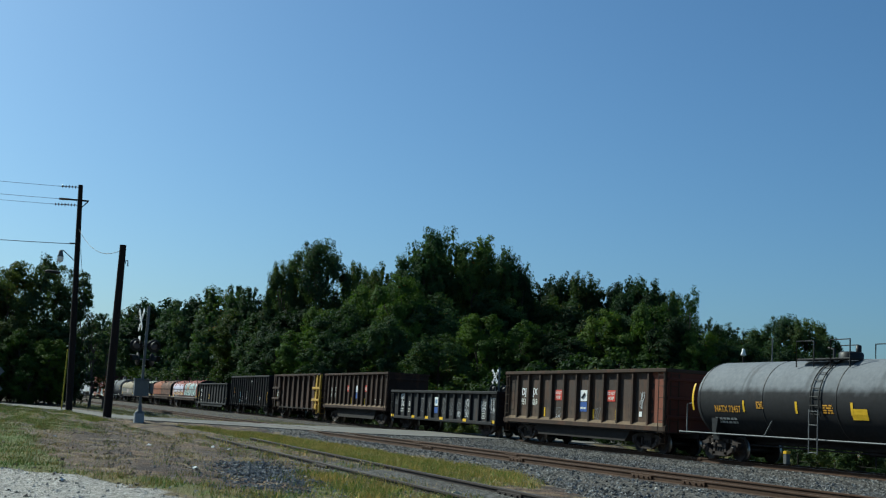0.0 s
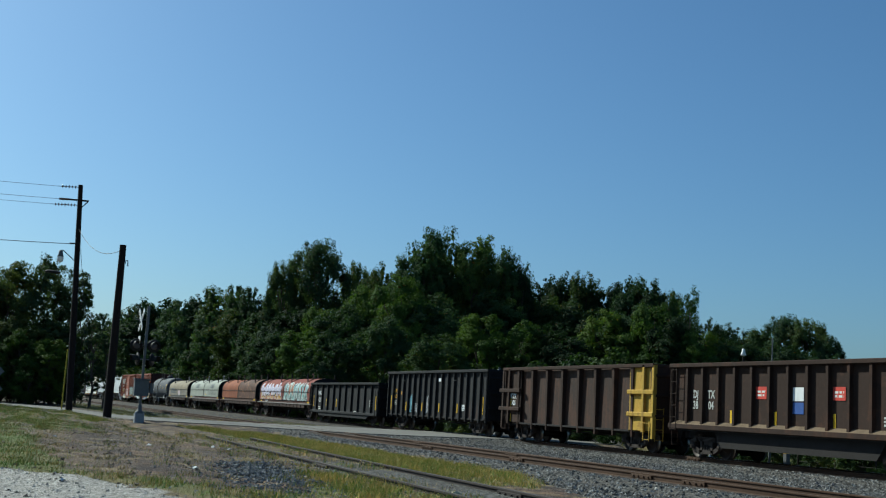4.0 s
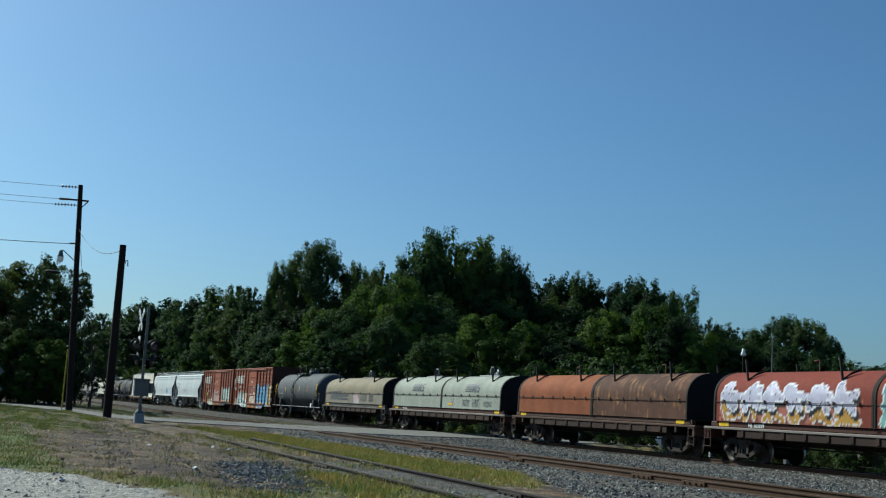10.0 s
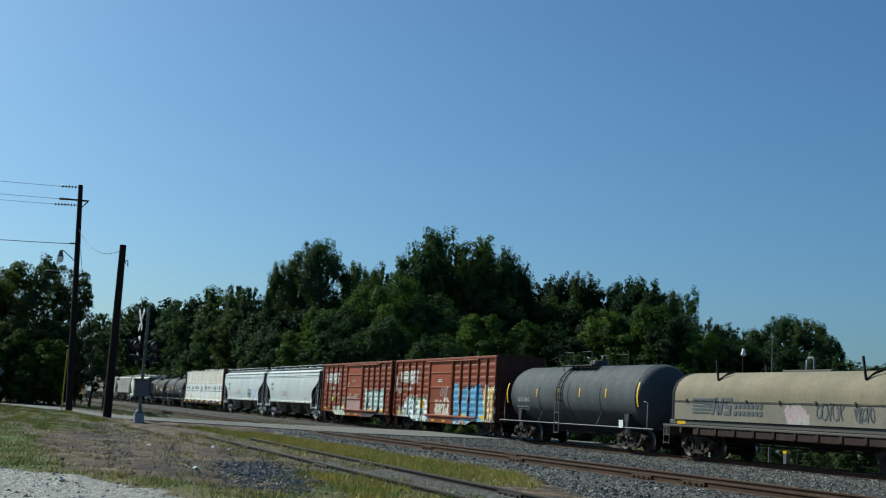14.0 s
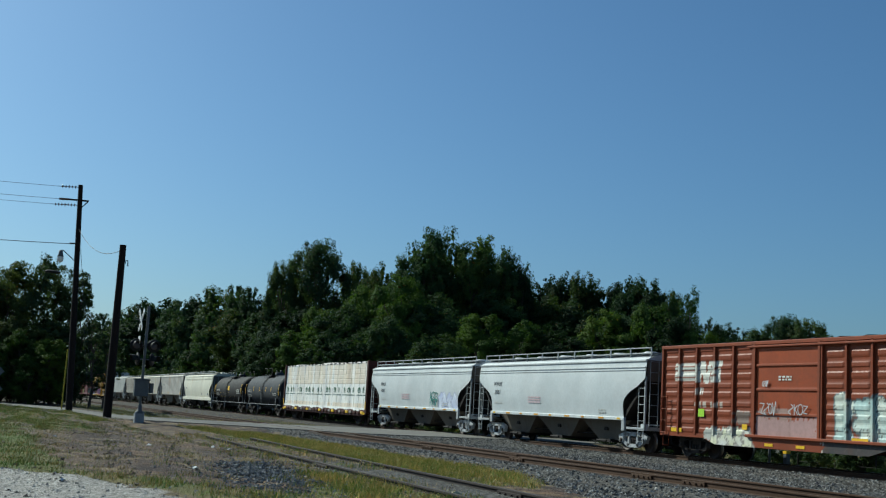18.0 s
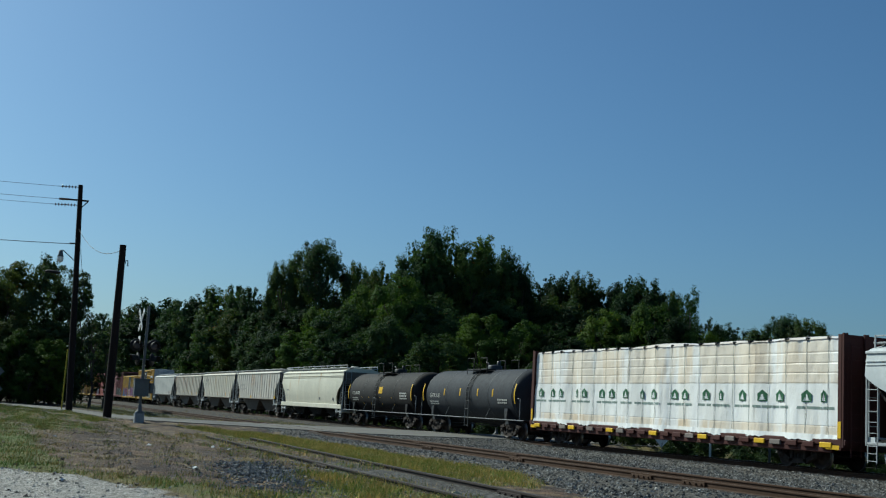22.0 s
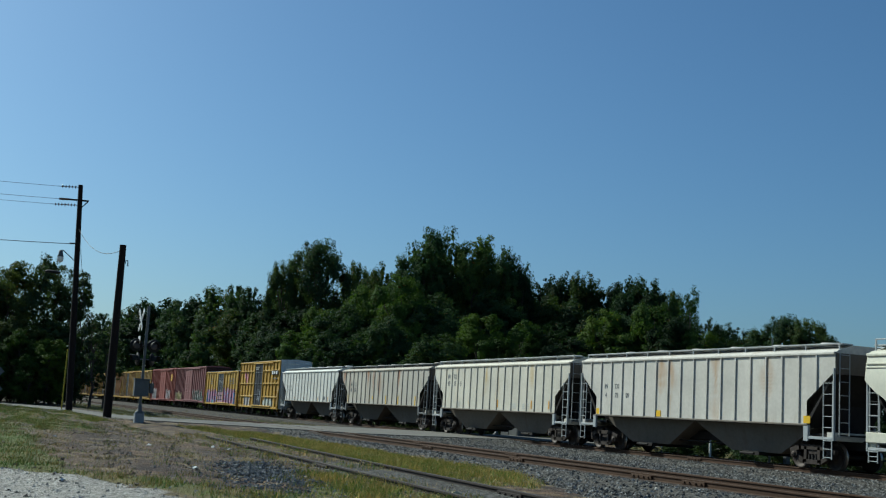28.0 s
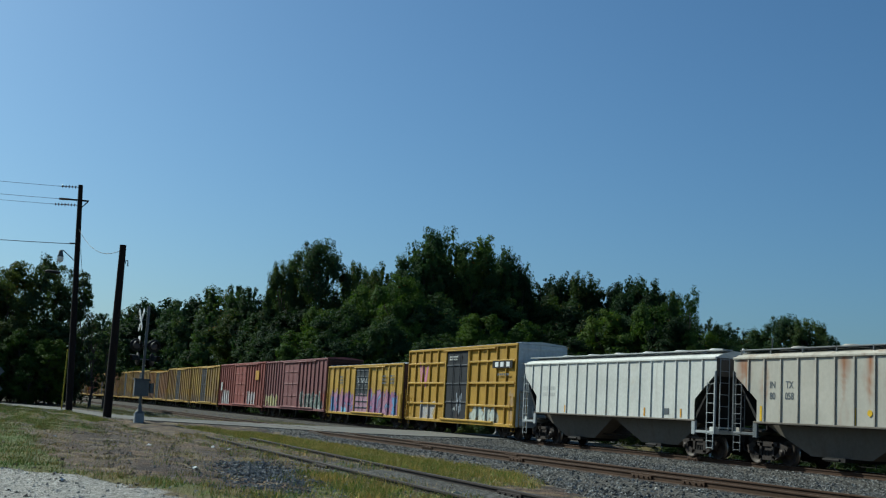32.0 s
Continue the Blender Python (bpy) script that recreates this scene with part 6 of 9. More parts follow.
def coil_car(label, x0, x1, covers, paints, deck_mat, sill_mat, hooks=True, vents=False, fine=False, grey_sill=False):
    car, hl = new_car("coil_car", label, x0, x1)
    w = (2 * hl - 0.5) / covers
    for i in range(covers):
        a, b = -hl + 0.25 + w * i + 0.04, -hl + 0.25 + w * (i + 1) - 0.04
        du, dv = (0.06, 0.015) if fine else (0.5, 0.02)

        def fn(A, B):
            y, z = cover_profile(B)
            return np.stack([A, y, z], -1)

        def col(A, B, i=i):
            y, z = cover_profile(B)
            return paints[i](A, np.where(B < 0.5, z, z))

        c = net("cover", np.linspace(a, b, max(3, int((b - a) / du))), np.linspace(0, 1, int(1 / dv)), fn, col, COVER_SKIN, car)
        for x, d in ((a, -1), (b, 1)):
            ring = [(float(y), float(z)) for y, z in zip(*cover_profile(np.linspace(0, 1, 36)))]
            # black end walls hold the shade of the cover's end in their colour
            part("end_wall", Shape().prism(ring, x - 0.012, x + 0.012, lambda l, u, v: (l, u, v)), BLACKC, c)
            big = [(float(y) * 1.02, 2.35 + (float(z) - 2.35) * 1.02) for y, z in zip(*cover_profile(np.linspace(0.0, 1, 36)))]
            s = Shape()
            n = len(big)
            s.put([(x - 0.05, *p) for p in big] + [(x + 0.05, *p) for p in big], [(k, k + 1, n + k + 1, n + k) for k in range(n - 1)], 0, True)
            # near-black band colours the shaded gap between covers
            part("end_band", s, STEEL_DARK, c)
        seam = [on_cover(x, 2.22, 0.03) for x in np.linspace(a, b, 12)]
        part("seam", Shape().tube(seam, 0.013, 5), STEEL_DARK, c)
        for k in range(7):
            p = on_cover(a + (b - a) * (k + 0.5) / 7, 2.25, 0.04)
            part("clasp", Shape().cbox(p[0] - 0.04, p[0] + 0.04, p[1] - 0.01, p[1] + 0.03, 2.18, 2.30, 0.01, axis="z"), sill_mat, c)
        if hooks:
            for x in (a + (b - a) * 0.2, a + (b - a) * 0.8):
                p = Vector(on_cover(x, 3.05, 0.02))
                # second bar, dark steel, traces the hook's cast shadow over the cover
                s = Shape().tube([p, p + Vector((-0.16, 0.02, 0.78))], 0.05, 5).tube([p, p + Vector((0.05, 0.35, 0.26)), p + Vector((0.06, 0.75, 0.40))], 0.04, 5)
                part("lifting_hook", s, STEEL_DARK, c)
                part("lifting_hook", Shape().tube([(p.x, -p.y, p.z), (p.x - 0.16, -p.y - 0.02, p.z + 0.78)], 0.05, 5), STEEL_DARK, c)
        if vents:
            m = (a + b) / 2
            part("ridge_box", Shape().cbox(m - 1.3, m + 1.3, -0.3, 0.3, 3.38, 3.48, 0.03), sill_mat if grey_sill else GALV, c)
            part("lifting_bail", Shape().tube([(m - 0.2, -0.1, 3.45), (m - 0.2, -0.1, 3.85), (m - 0.12, -0.1, 3.93), (m + 0.12, -0.1, 3.93), (m + 0.2, -0.1, 3.85), (m + 0.2, -0.1, 3.45)], 0.05, 6), GALV, c)
        else:
            m = (a + b) / 2
            part("ridge_tag", Shape().tube([(m, 0, 3.4), (m, 0, 3.85), (m - 0.25, 0, 3.8)], [0.03, 0.03, 0.06], 5), sill_mat, c)
    part("deck", Shape().cbox(-hl - 0.35, hl + 0.35, -1.5, 1.5, 1.17, 1.27, 0.02), deck_mat, car)
    for d in (-1, 1):
        part("side_sill", Shape().cbox(-hl + 1.7, hl - 1.7, d * 1.4 - 0.06, d * 1.4 + 0.06, 0.88, 1.17, 0.03), UNDER_RED, car)
        part("curb", Shape().cbox(-hl, hl, d * 1.3 - 0.1, d * 1.3 + 0.1, 1.27, 1.47, 0.03), sill_mat, car)
        part("end_sill", Shape().cbox(d * (hl + 0.2) - 0.1, d * (hl + 0.2) + 0.1, -1.45, 1.45, 0.85, 1.17, 0.03, axis="y"), sill_mat, car)
        plate(car, d * (hl - 0.8) - 0.3, d * (hl - 0.8) + 0.3, 1.3, 1.45, YELLOW, -1.405, "reflector")
        ladder(car, d * (hl + 0.1), -1.49, 0.45, 1.2, 0.4, sill_mat, 3)
    for i in range(int(hl * 2 / 1.15)):
        x = -hl + 0.9 + i * 1.15
        part("stake_pocket", Shape().cbox(x - 0.09, x + 0.09, -1.50, -1.44, 0.95, 1.165, 0.02, axis="z"), UNDER_RED, car)
    gear(car, hl, 1.5, 0.8)
    return car, hl


RED_COIL = (0.155, 0.032, 0.021)


def coil_red_1(A, Z):
    C = flat_col(RED_COIL)(A, Z)
    cloudy(C, A, Z, A.min() + 0.3, A.max() - 0.5, 1.5, 2.25, (0.30, 0.11, 0.08), 2, 0.05)
    spray(C, A, Z, A.min() + 0.35, A.max() - 0.6, 1.54, 2.2, 6, [(0.34, 0.18, 0.03), (0.40, 0.23, 0.05)], (0.56, 0.54, 0.56), (0.12, 0.045, 0.03), 5, 0.09, 0.5, outer=False)
    spray(C, A, Z, A.min() + 0.35, A.max() - 0.75, 1.95, 2.9, 6, [(0.34, 0.33, 0.42), (0.48, 0.46, 0.57)], (0.64, 0.64, 0.68), (0.015, 0.015, 0.018), 12, 0.115, outer=False)
    return C


def coil_red_2(A, Z):
    C = flat_col(RED_COIL)(A, Z)
    x0, x1 = A.min() + 0.2, A.max() - 0.7
    spray(C, A, Z, x0, x1, 1.56, 2.95, 8, [(0.19, 0.36, 0.34), (0.09, 0.18, 0.21), (0.28, 0.42, 0.42)], (0.58, 0.64, 0.62), (0.015, 0.022, 0.025), 21, 0.10, 0.6, outer=False)
    spray(C, A, Z, x0 + 1.6, x0 + 3.0, 1.9, 2.85, 2, [(0.24, 0.12, 0.08), (0.30, 0.16, 0.1)], (0.5, 0.42, 0.36), (0.12, 0.3, 0.28), 31, 0.13)
    spray(C, A, Z, x0 + 0.4, x1 - 0.1, 1.52, 2.15, 9, [(0.02, 0.025, 0.028), (0.14, 0.30, 0.28)], (0.52, 0.56, 0.54), (0.02, 0.02, 0.02), 41, 0.07, 0.5)
    return C


UNDER_RED = paint("sooty_brown_sill", (0.026, 0.015, 0.012), amount=0.3, dirt=0.4, rough=0.8)
RUST_DECK = paint("brown_deck_steel", (0.062, 0.034, 0.025), amount=0.4, dirt=0.4, rough=0.7)
PALE_DECK = paint("scuffed_deck_edge", (0.185, 0.160, 0.145), amount=0.4, dirt=0.4, rough=0.7)
DARK_RED = paint("dark_red_steel", (0.058, 0.022, 0.017), amount=0.3, dirt=0.4, rough=0.65)
coil_car("red coil car whose two covers carry large sprayed lettering", 94.0, 111.5, 2, (coil_red_1, coil_red_2), PALE_DECK, DARK_RED, fine=True)
lettering(CARS[-1][0], "NS 163839", -6.0, 1.3, 0.14, WHITE, -1.412)


def rusty(c0, c1, seed):
    def f(A, Z):
        C = flat_col(c0)(A, Z)
        m = np.clip(0.5 + 0.9 * waves(A + seed, Z * 0.5, 2.6) + 0.4 * waves(A, Z, 0.8), 0, 1)[..., None]
        return C * (1 - m) + np.array(c1) * m
    return f


def flaking(A, Z):
    """Dark brown rust with ochre scabs that run downwards."""
    C = rusty((0.052, 0.025, 0.017), (0.082, 0.037, 0.023), 6)(A, Z)
    k = waves(A * 1.2, Z * 0.5, 1.1) + 0.6 * waves(A * 2.6 + 3, Z * 0.9, 0.8) + 0.25 * waves(A * 5, Z * 2, 0.6)
    m = smooth(0.3, 0.55, k)[..., None] * 0.8
    C = C * (1 - m) + np.array((0.155, 0.078, 0.043)) * m
    m = smooth(0.5, 0.7, k - 0.35 * smooth(2.1, 2.6, Z))[..., None] * 0.8
    return C * (1 - m) + np.array((0.24, 0.12, 0.032)) * m


coil_car("coil car with one orange and one rusty brown cover", 77.0, 92.7, 2, (rusty((0.215, 0.066, 0.024), (0.165, 0.048, 0.019), 1), flaking), RUST_DECK, RUST_DECK, fine=True)


def logo_forms(x, z, w):
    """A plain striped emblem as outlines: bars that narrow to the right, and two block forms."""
    h, b, t = w * 0.27, x + w * 0.5, w * 0.08
    stripes = []
    for i in range(5):
        zz = z + h * (i + 0.2) / 5
        stripes.append([(x, zz), (x + w * 0.46 + i * 0.02 * w, zz), (x + w * 0.48 + i * 0.02 * w, zz + h * 0.11), (x, zz + h * 0.11)])
    first = [[(b, z), (b + t, z), (b + t * 2.2, z + h), (b + t, z + h)], [(b + t * 1.5, z + h), (b + t * 2.4, z + h), (b + t * 3.0, z), (b + t * 2.0, z)], [(b + t * 2.6, z), (b + t * 3.5, z), (b + t * 4.4, z + h), (b + t * 3.5, z + h)]]
    b += t * 4.3
    last = [[(b, z), (b + t * 2.2, z), (b + t * 2.3, z + h * 0.2), (b + t * 0.1, z + h * 0.2)], [(b + t * 1.6, z + h * 0.2), (b + t * 2.3, z + h * 0.2), (b + t * 2.5, z + h * 0.58), (b + t * 1.7, z + h * 0.58)], [(b + t * 0.3, z + h * 0.4), (b + t * 1.7, z + h * 0.4), (b + t * 1.7, z + h * 0.58), (b + t * 0.3, z + h * 0.58)], [(b + t * 0.3, z + h * 0.58), (b + t * 0.95, z + h * 0.58), (b + t * 1.05, z + h * 0.8), (b + t * 0.4, z + h * 0.8)], [(b + t * 0.4, z + h * 0.8), (b + t * 2.7, z + h * 0.8), (b + t * 2.8, z + h), (b + t * 0.6, z + h)]]
    return stripes, first, last


def rail_logo(car, x, z, w, mat, surf):
    for name, forms in zip(("emblem_bars", "emblem_block", "emblem_block"), logo_forms(x, z, w)):
        s = Shape()
        for a, b, c, d in forms:
            n = 6
            v = [surf(u[0] + (w_[0] - u[0]) * k / n, u[1] + (w_[1] - u[1]) * k / n) for k in range(n + 1) for u, w_ in ((a, d), (b, c))]
            s.put(v, [(2 * k, 2 * k + 1, 2 * k + 3, 2 * k + 2) for k in range(n)])
        part(name, s, mat, car)


def painted_logo(C, A, B, x, z, w, colour):
    """The same emblem as paint on a pressed side wall."""
    for q in sum(logo_forms(x, z, w), []):
        turn = [(xb - xa) * (B - za) - (zb - za) * (A - xa) for (xa, za), (xb, zb) in zip(q, q[1:] + q[:1])]
        C[(np.min(turn, 0) >= -0.012) | (np.max(turn, 0) <= 0.012)] = colour
    return C


PALE_GREEN = (0.285, 0.298, 0.252)


def tagged_white(A, Z):
    C = rusty(PALE_GREEN, (0.25, 0.265, 0.225), 3)(A, Z)
    return C


car, hl = coil_car("coil car with two pale green-white covers and striped emblems", 58.3, 75.4, 2, (rusty(PALE_GREEN, (0.255, 0.27, 0.23), 2), tagged_white), PALE_DECK, DARK_RED, vents=True, fine=True)
for x in (-5.1, 3.3):
    rail_logo(car, x + 0.2, 2.44, 1.85, GREY_LET, on_cover)
lettering(car, "1678110", -6.2, 1.3, 0.15, WHITE, -1.412)
plate(car, 1.1, 1.7, 1.66, 1.78, YELLOW, -1.47, "reflector")
for i, (x, z, w, h, m, n) in enumerate(((3.6, 1.82, 1.0, 0.4, GREY_LET, 5), (5.0, 1.82, 1.0, 0.42, GREY_LET, 5), (6.6, 1.78, 1.1, 0.3, GREY_LET, 5), (1.8, 1.95, 0.9, 0.3, FADED_LET, 4))):
    tag(car, x, z, w, h, m, 50 + i, -1.472, 0.035, n)


def grey_cover(A, Z):
    C = rusty((0.18, 0.165, 0.135), (0.21, 0.185, 0.145), 4)(A, Z)
    C[Z > 2.25] = C[Z > 2.25] * np.array((1.08, 1.02, 0.88))
    spray(C, A, Z, 0.3, 1.4, 1.62, 2.12, 2, [(0.38, 0.28, 0.30), (0.42, 0.3, 0.32)], (0.4, 0.33, 0.33), (0.36, 0.34, 0.31), 8, 0.05)
    return C


GREY_SILL = paint("grey_sill_paint", (0.085, 0.078, 0.07), amount=0.35, dirt=0.5, rough=0.65)
car, hl = coil_car("weathered grey coil car with a single long cover", 42.8, 56.7, 1, (grey_cover,), GREY_SILL, GREY_SILL, vents=True, fine=True, grey_sill=True)
rail_logo(car, -5.3, 1.72, 2.4, GREY_LET, on_cover)
for z in (1.98, 1.72):
    s = Shape()
    for i in range(7):
        x = -2.65 + i * 0.25
        s.put([on_cover(*p) for p in ((x, z), (x + 0.17, z), (x + 0.19, z + 0.17), (x + 0.02, z + 0.17))], [(0, 1, 2, 3)])
    part("name_bars", s, GREY_LET, car)
for i, (x, z, w, h) in enumerate(((2.6, 1.95, 1.3, 0.5), (4.2, 1.9, 0.9, 0.5), (-4.3, 2.2, 0.6, 0.2))):
    tag(car, x, z, w, h, GREY_LET, 30 + i, -1.472, 0.04, 5)
lettering(car, "163921", -4.6, 1.29, 0.16, GREY_LET, -1.412)


# ---- tank cars ----
TANK_SKIN = paint("dusty_tank_paint", None, attr=True, amount=0.12, dirt=0.3, rough=0.75, grime=(0.014, 0.014, 0.015), relief=0.08)
def tank_car(label, x0, x1, R, cz, skin, ends, words, yellow_x=(), ring_x=None, placard=None, dome=True, sill_light=True, rails=True, reach=0.85, deck=0.0, climb=-0.85, strip=0.0):
    car, hl = new_car("tank_car", label, x0, x1)
    hd = 0.75
    prof = []
    for a in np.linspace(0, math.pi / 2, 8):
        prof.append((-hl + hd - hd * math.cos(a), max(0.01, R * math.sin(a) ** 0.8)))
    xs = [p[0] for p in prof] + list(np.linspace(-hl + hd + 0.1, hl - hd - 0.1, int(hl * 2 / 0.12))) + [-p[0] for p in prof[::-1]]
    rs = [p[1] for p in prof] + [R] * int(hl * 2 / 0.12) + [p[1] for p in prof[::-1]]

    def fn(A, B):
        r = np.interp(A, xs, rs)
        return np.stack([A, -r * np.cos(B), cz + r * np.sin(B)], -1)

    shell = net("shell", np.array(xs), np.linspace(-math.pi / 2, 1.5 * math.pi, 73), fn, skin, TANK_SKIN, car)

    def surf(x, z, out=0.012):
        return (x, -math.sqrt(max(0.01, (R + out) ** 2 - (z - cz) ** 2)), z)

    for x in np.linspace(-hl + hd, hl - hd, 5):
        part("weld_band", Shape().lathe([(-0.03, R + 0.002), (-0.02, R + 0.012), (0.02, R + 0.012), (0.03, R + 0.002)], 48, "x", (float(x), 0, cz)), ends, car)
    for x in yellow_x:
        zs = np.linspace(cz + strip - 0.1, cz + strip + 0.32, 6)
        s = Shape().put([surf(x - 0.055, z) for z in zs] + [surf(x + 0.055, z) for z in zs], [(i, i + 6, i + 7, i + 1) for i in range(5)])
        part("reflector", s, YELLOW, car)
    for x in ring_x or ():
        zs = np.linspace(cz - 0.45, cz + 0.6, 9)
        s = Shape().put([surf(x - 0.055, z) for z in zs] + [surf(x + 0.055, z) for z in zs], [(i, i + 9, i + 10, i + 1) for i in range(8)])
        part("reflector", s, YELLOW, car)
    for wd, x, z, h, m in words:
        lettering(car, wd, x, z, h, m, wide=0.85, surf=surf)
        bars(car, x - 0.9, z - 0.42, 1.3, 0.26, 2, FADED_LET, surf=surf)
    # platform, dome and rails on top
    top = cz + R
    if dome:
        part("dome", Shape().lathe([(top - 0.1, 0.42), (top + 0.22, 0.42), (top + 0.27, 0.36), (top + 0.3, 0.02)], 20, "z", (deck + 0.35, 0, 0)), ends, car)
        part("valve", Shape().lathe([(top + 0.28, 0.1), (top + 0.5, 0.1), (top + 0.52, 0.02)], 10, "z", (deck + 0.6, 0.1, 0)).tube([(deck - 0.5, 0, top), (deck - 0.5, 0, top + 0.4), (deck - 0.8, 0, top + 0.45)], 0.05, 6), ends, car)
        part("platform", Shape().cbox(deck - 1.3, deck + 1.4, -1.0, -0.45, top - 0.06, top + 0.0, 0.015).cbox(deck - 1.3, deck + 1.4, 0.45, 1.0, top - 0.06, top, 0.015), BLACKM, car)
    if rails:
        for sy in (-1.0, 1.0):
            for a, b in ((deck - 1.3, deck - 0.4), (deck + 0.45, deck + 1.4)):
                part("handrail", Shape().tube([(a, sy, top - 0.3), (a, sy, top + 0.62), (b, sy, top + 0.62), (b, sy, top - 0.3)], 0.028, 5), BLACKM, car)
    s = Shape()
    for k in (-0.22, 0.22):
        s.tube([(climb + k, -(R + 0.05) * math.cos(a), cz + (R + 0.05) * math.sin(a)) for a in np.linspace(-0.35, 1.35, 14)] , 0.025, 5)
    for a in np.linspace(-0.3, 1.25, 9):
        s.tube([(climb - 0.22, -(R + 0.06) * math.cos(a), cz + (R + 0.06) * math.sin(a)), (climb + 0.22, -(R + 0.06) * math.cos(a), cz + (R + 0.06) * math.sin(a))], 0.018, 5)
    part("ladder", s, BLACKM, car)
    ladder(car, climb, -(R + 0.08), 0.5, cz - 0.3, 0.44, GALV if sill_light else BLACKM)
    part("side_rail", Shape().tube([(-hl - 0.7, -1.42, 1.0), (hl + 0.7, -1.42, 1.0)], 0.03, 5).tube([(-hl - 0.7, 1.42, 1.0), (hl + 0.7, 1.42, 1.0)], 0.03, 5), GALV if sill_light else BLACKM, car)
    for x in (-hl * 0.45, hl * 0.4):
        part("rail_bracket", Shape().tube([(x, -1.42, 1.0), (x + 0.35, -R * 0.9, cz - 0.75)], 0.025, 5), GALV if sill_light else BLACKM, car)
    for d in (-1, 1):
        x = d * (hl - 1.55)
        part("saddle", Shape().cbox(x - 0.2, x + 0.2, -1.25, 1.25, 0.75, cz - R * 0.55, 0.03, axis="y"), ends, car)
        part("end_platform", Shape().cbox(d * (hl + 0.35) - 0.4, d * (hl + 0.35) + 0.4, -1.4, 1.4, 0.93, 1.02, 0.02, axis="y"), BLACKM, car)
        part("end_rail", Shape().tube([(d * (hl + 0.2), -1.4, 1.0), (d * (hl + 0.2), -1.4, 2.1), (d * (hl - 0.1), -1.4, 2.15)], 0.03, 5), GALV if sill_light else BLACKM, car)
        part("jacking_pad", Shape().prism([(x - 0.05, 1.0), (x + 0.16, 1.0), (x + 0.28, 1.6), (x - 0.12, 1.6)], -1.4, -1.25, lambda l, u, w: (u, l, w)), ends, car)
    if placard:
        x, z, w, h = placard
        s = Shape().put([surf(x - w / 2, z), surf(x + w / 2, z), surf(x + w / 2, z + h / 2), surf(x - w / 2, z + h / 2), surf(x + w / 2, z + h), surf(x - w / 2, z + h)], [(0, 1, 2, 3), (3, 2, 4, 5)])
        part("placard", s, YELLOW, car, "yellow rectangular placard")
    gear(car, hl, 1.55, reach)
    return car, hl, surf


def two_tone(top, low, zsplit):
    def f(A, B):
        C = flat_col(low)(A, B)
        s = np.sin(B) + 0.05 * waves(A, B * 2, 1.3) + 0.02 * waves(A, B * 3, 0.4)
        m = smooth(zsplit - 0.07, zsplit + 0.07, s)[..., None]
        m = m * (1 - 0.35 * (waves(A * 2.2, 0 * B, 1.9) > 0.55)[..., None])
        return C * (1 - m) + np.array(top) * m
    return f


BLACK_TANK = paint("black_tank_paint", (0.014, 0.015, 0.017), amount=0.1, dirt=0.3, rough=0.45)
GREY_TANK = paint("grey_tank_paint", (0.040, 0.043, 0.048), amount=0.1, dirt=0.3, rough=0.4)
car, hl, surf = tank_car("black tank car with a grey upper half", 213.7, 230.6, 1.5, 2.32, two_tone((0.135, 0.146, 0.158), (0.011, 0.012, 0.014), 0.24), BLACK_TANK, (("NATX 72457", -5.95, 1.84, 0.235, AMBER_LET),), (-4.95, -2.0, 0.75, 4.2), (-8.15, 8.15), (1.08, 1.72, 0.72, 0.36), deck=-1.3, climb=-1.0, strip=-0.36)
bars(car, -4.2, 2.0, 0.4, 0.28, 4, AMBER_LET, surf=surf)
bars(car, -0.65, 1.9, 0.5, 0.32, 4, AMBER_LET, surf=surf)
bars(car, 2.6, 1.95, 0.6, 0.3, 2, AMBER_LET, surf=surf)
car, hl, surf = tank_car("grey tank car with scuffed paint and yellow strips", 27.4, 40.9, 1.47, 2.37, rusty((0.078, 0.083, 0.09), (0.06, 0.064, 0.07), 7), GREY_TANK, (("GATX 78613", -4.7, 2.0, 0.2, FADED_LET),), (-3.2, -1.0, 1.15, 3.55), (-6.6, 6.2), None)
plate(car, 4.75, 5.1, 0.98, 1.32, WHITE, -1.46, "placard", "small white diamond placard")
car, hl, surf = tank_car("dark grey tank car with yellow strips", -81.25, -67.85, 1.47, 2.32, rusty((0.036, 0.040, 0.047), (0.031, 0.034, 0.040), 9), GREY_TANK, (("GATX 31101", -4.6, 2.1, 0.24, FADED_LET),), (-3.2, -0.85, 1.6, 3.6), (-6.6, 6.3), None, deck=0.3, climb=0.4)
bars(car, 4.2, 1.85, 1.2, 0.3, 2, FADED_LET, surf=surf)
car, hl, surf = tank_car("black tank car with a yellow placard", -96.6, -82.7, 1.45, 2.30, rusty((0.012, 0.012, 0.013), (0.019, 0.017, 0.016), 5), BLACK_TANK, (("UTLX 041702", -4.75, 2.15, 0.22, FADED_LET),), (), (-6.55, 6.3), (0.45, 2.25, 0.7, 0.45), climb=-0.5)
for x in (-3.6, -2.1, 0.25, 2.6):
    part("reflector", Shape().put([surf(x, 2.0), surf(x + 0.1, 2.0), surf(x + 0.28, 1.5), surf(x + 0.18, 1.5)], [(0, 1, 2, 3)]), YELLOW, car)
bars(car, 4.2, 1.9, 1.3, 0.5, 3, FADED_LET, surf=surf)


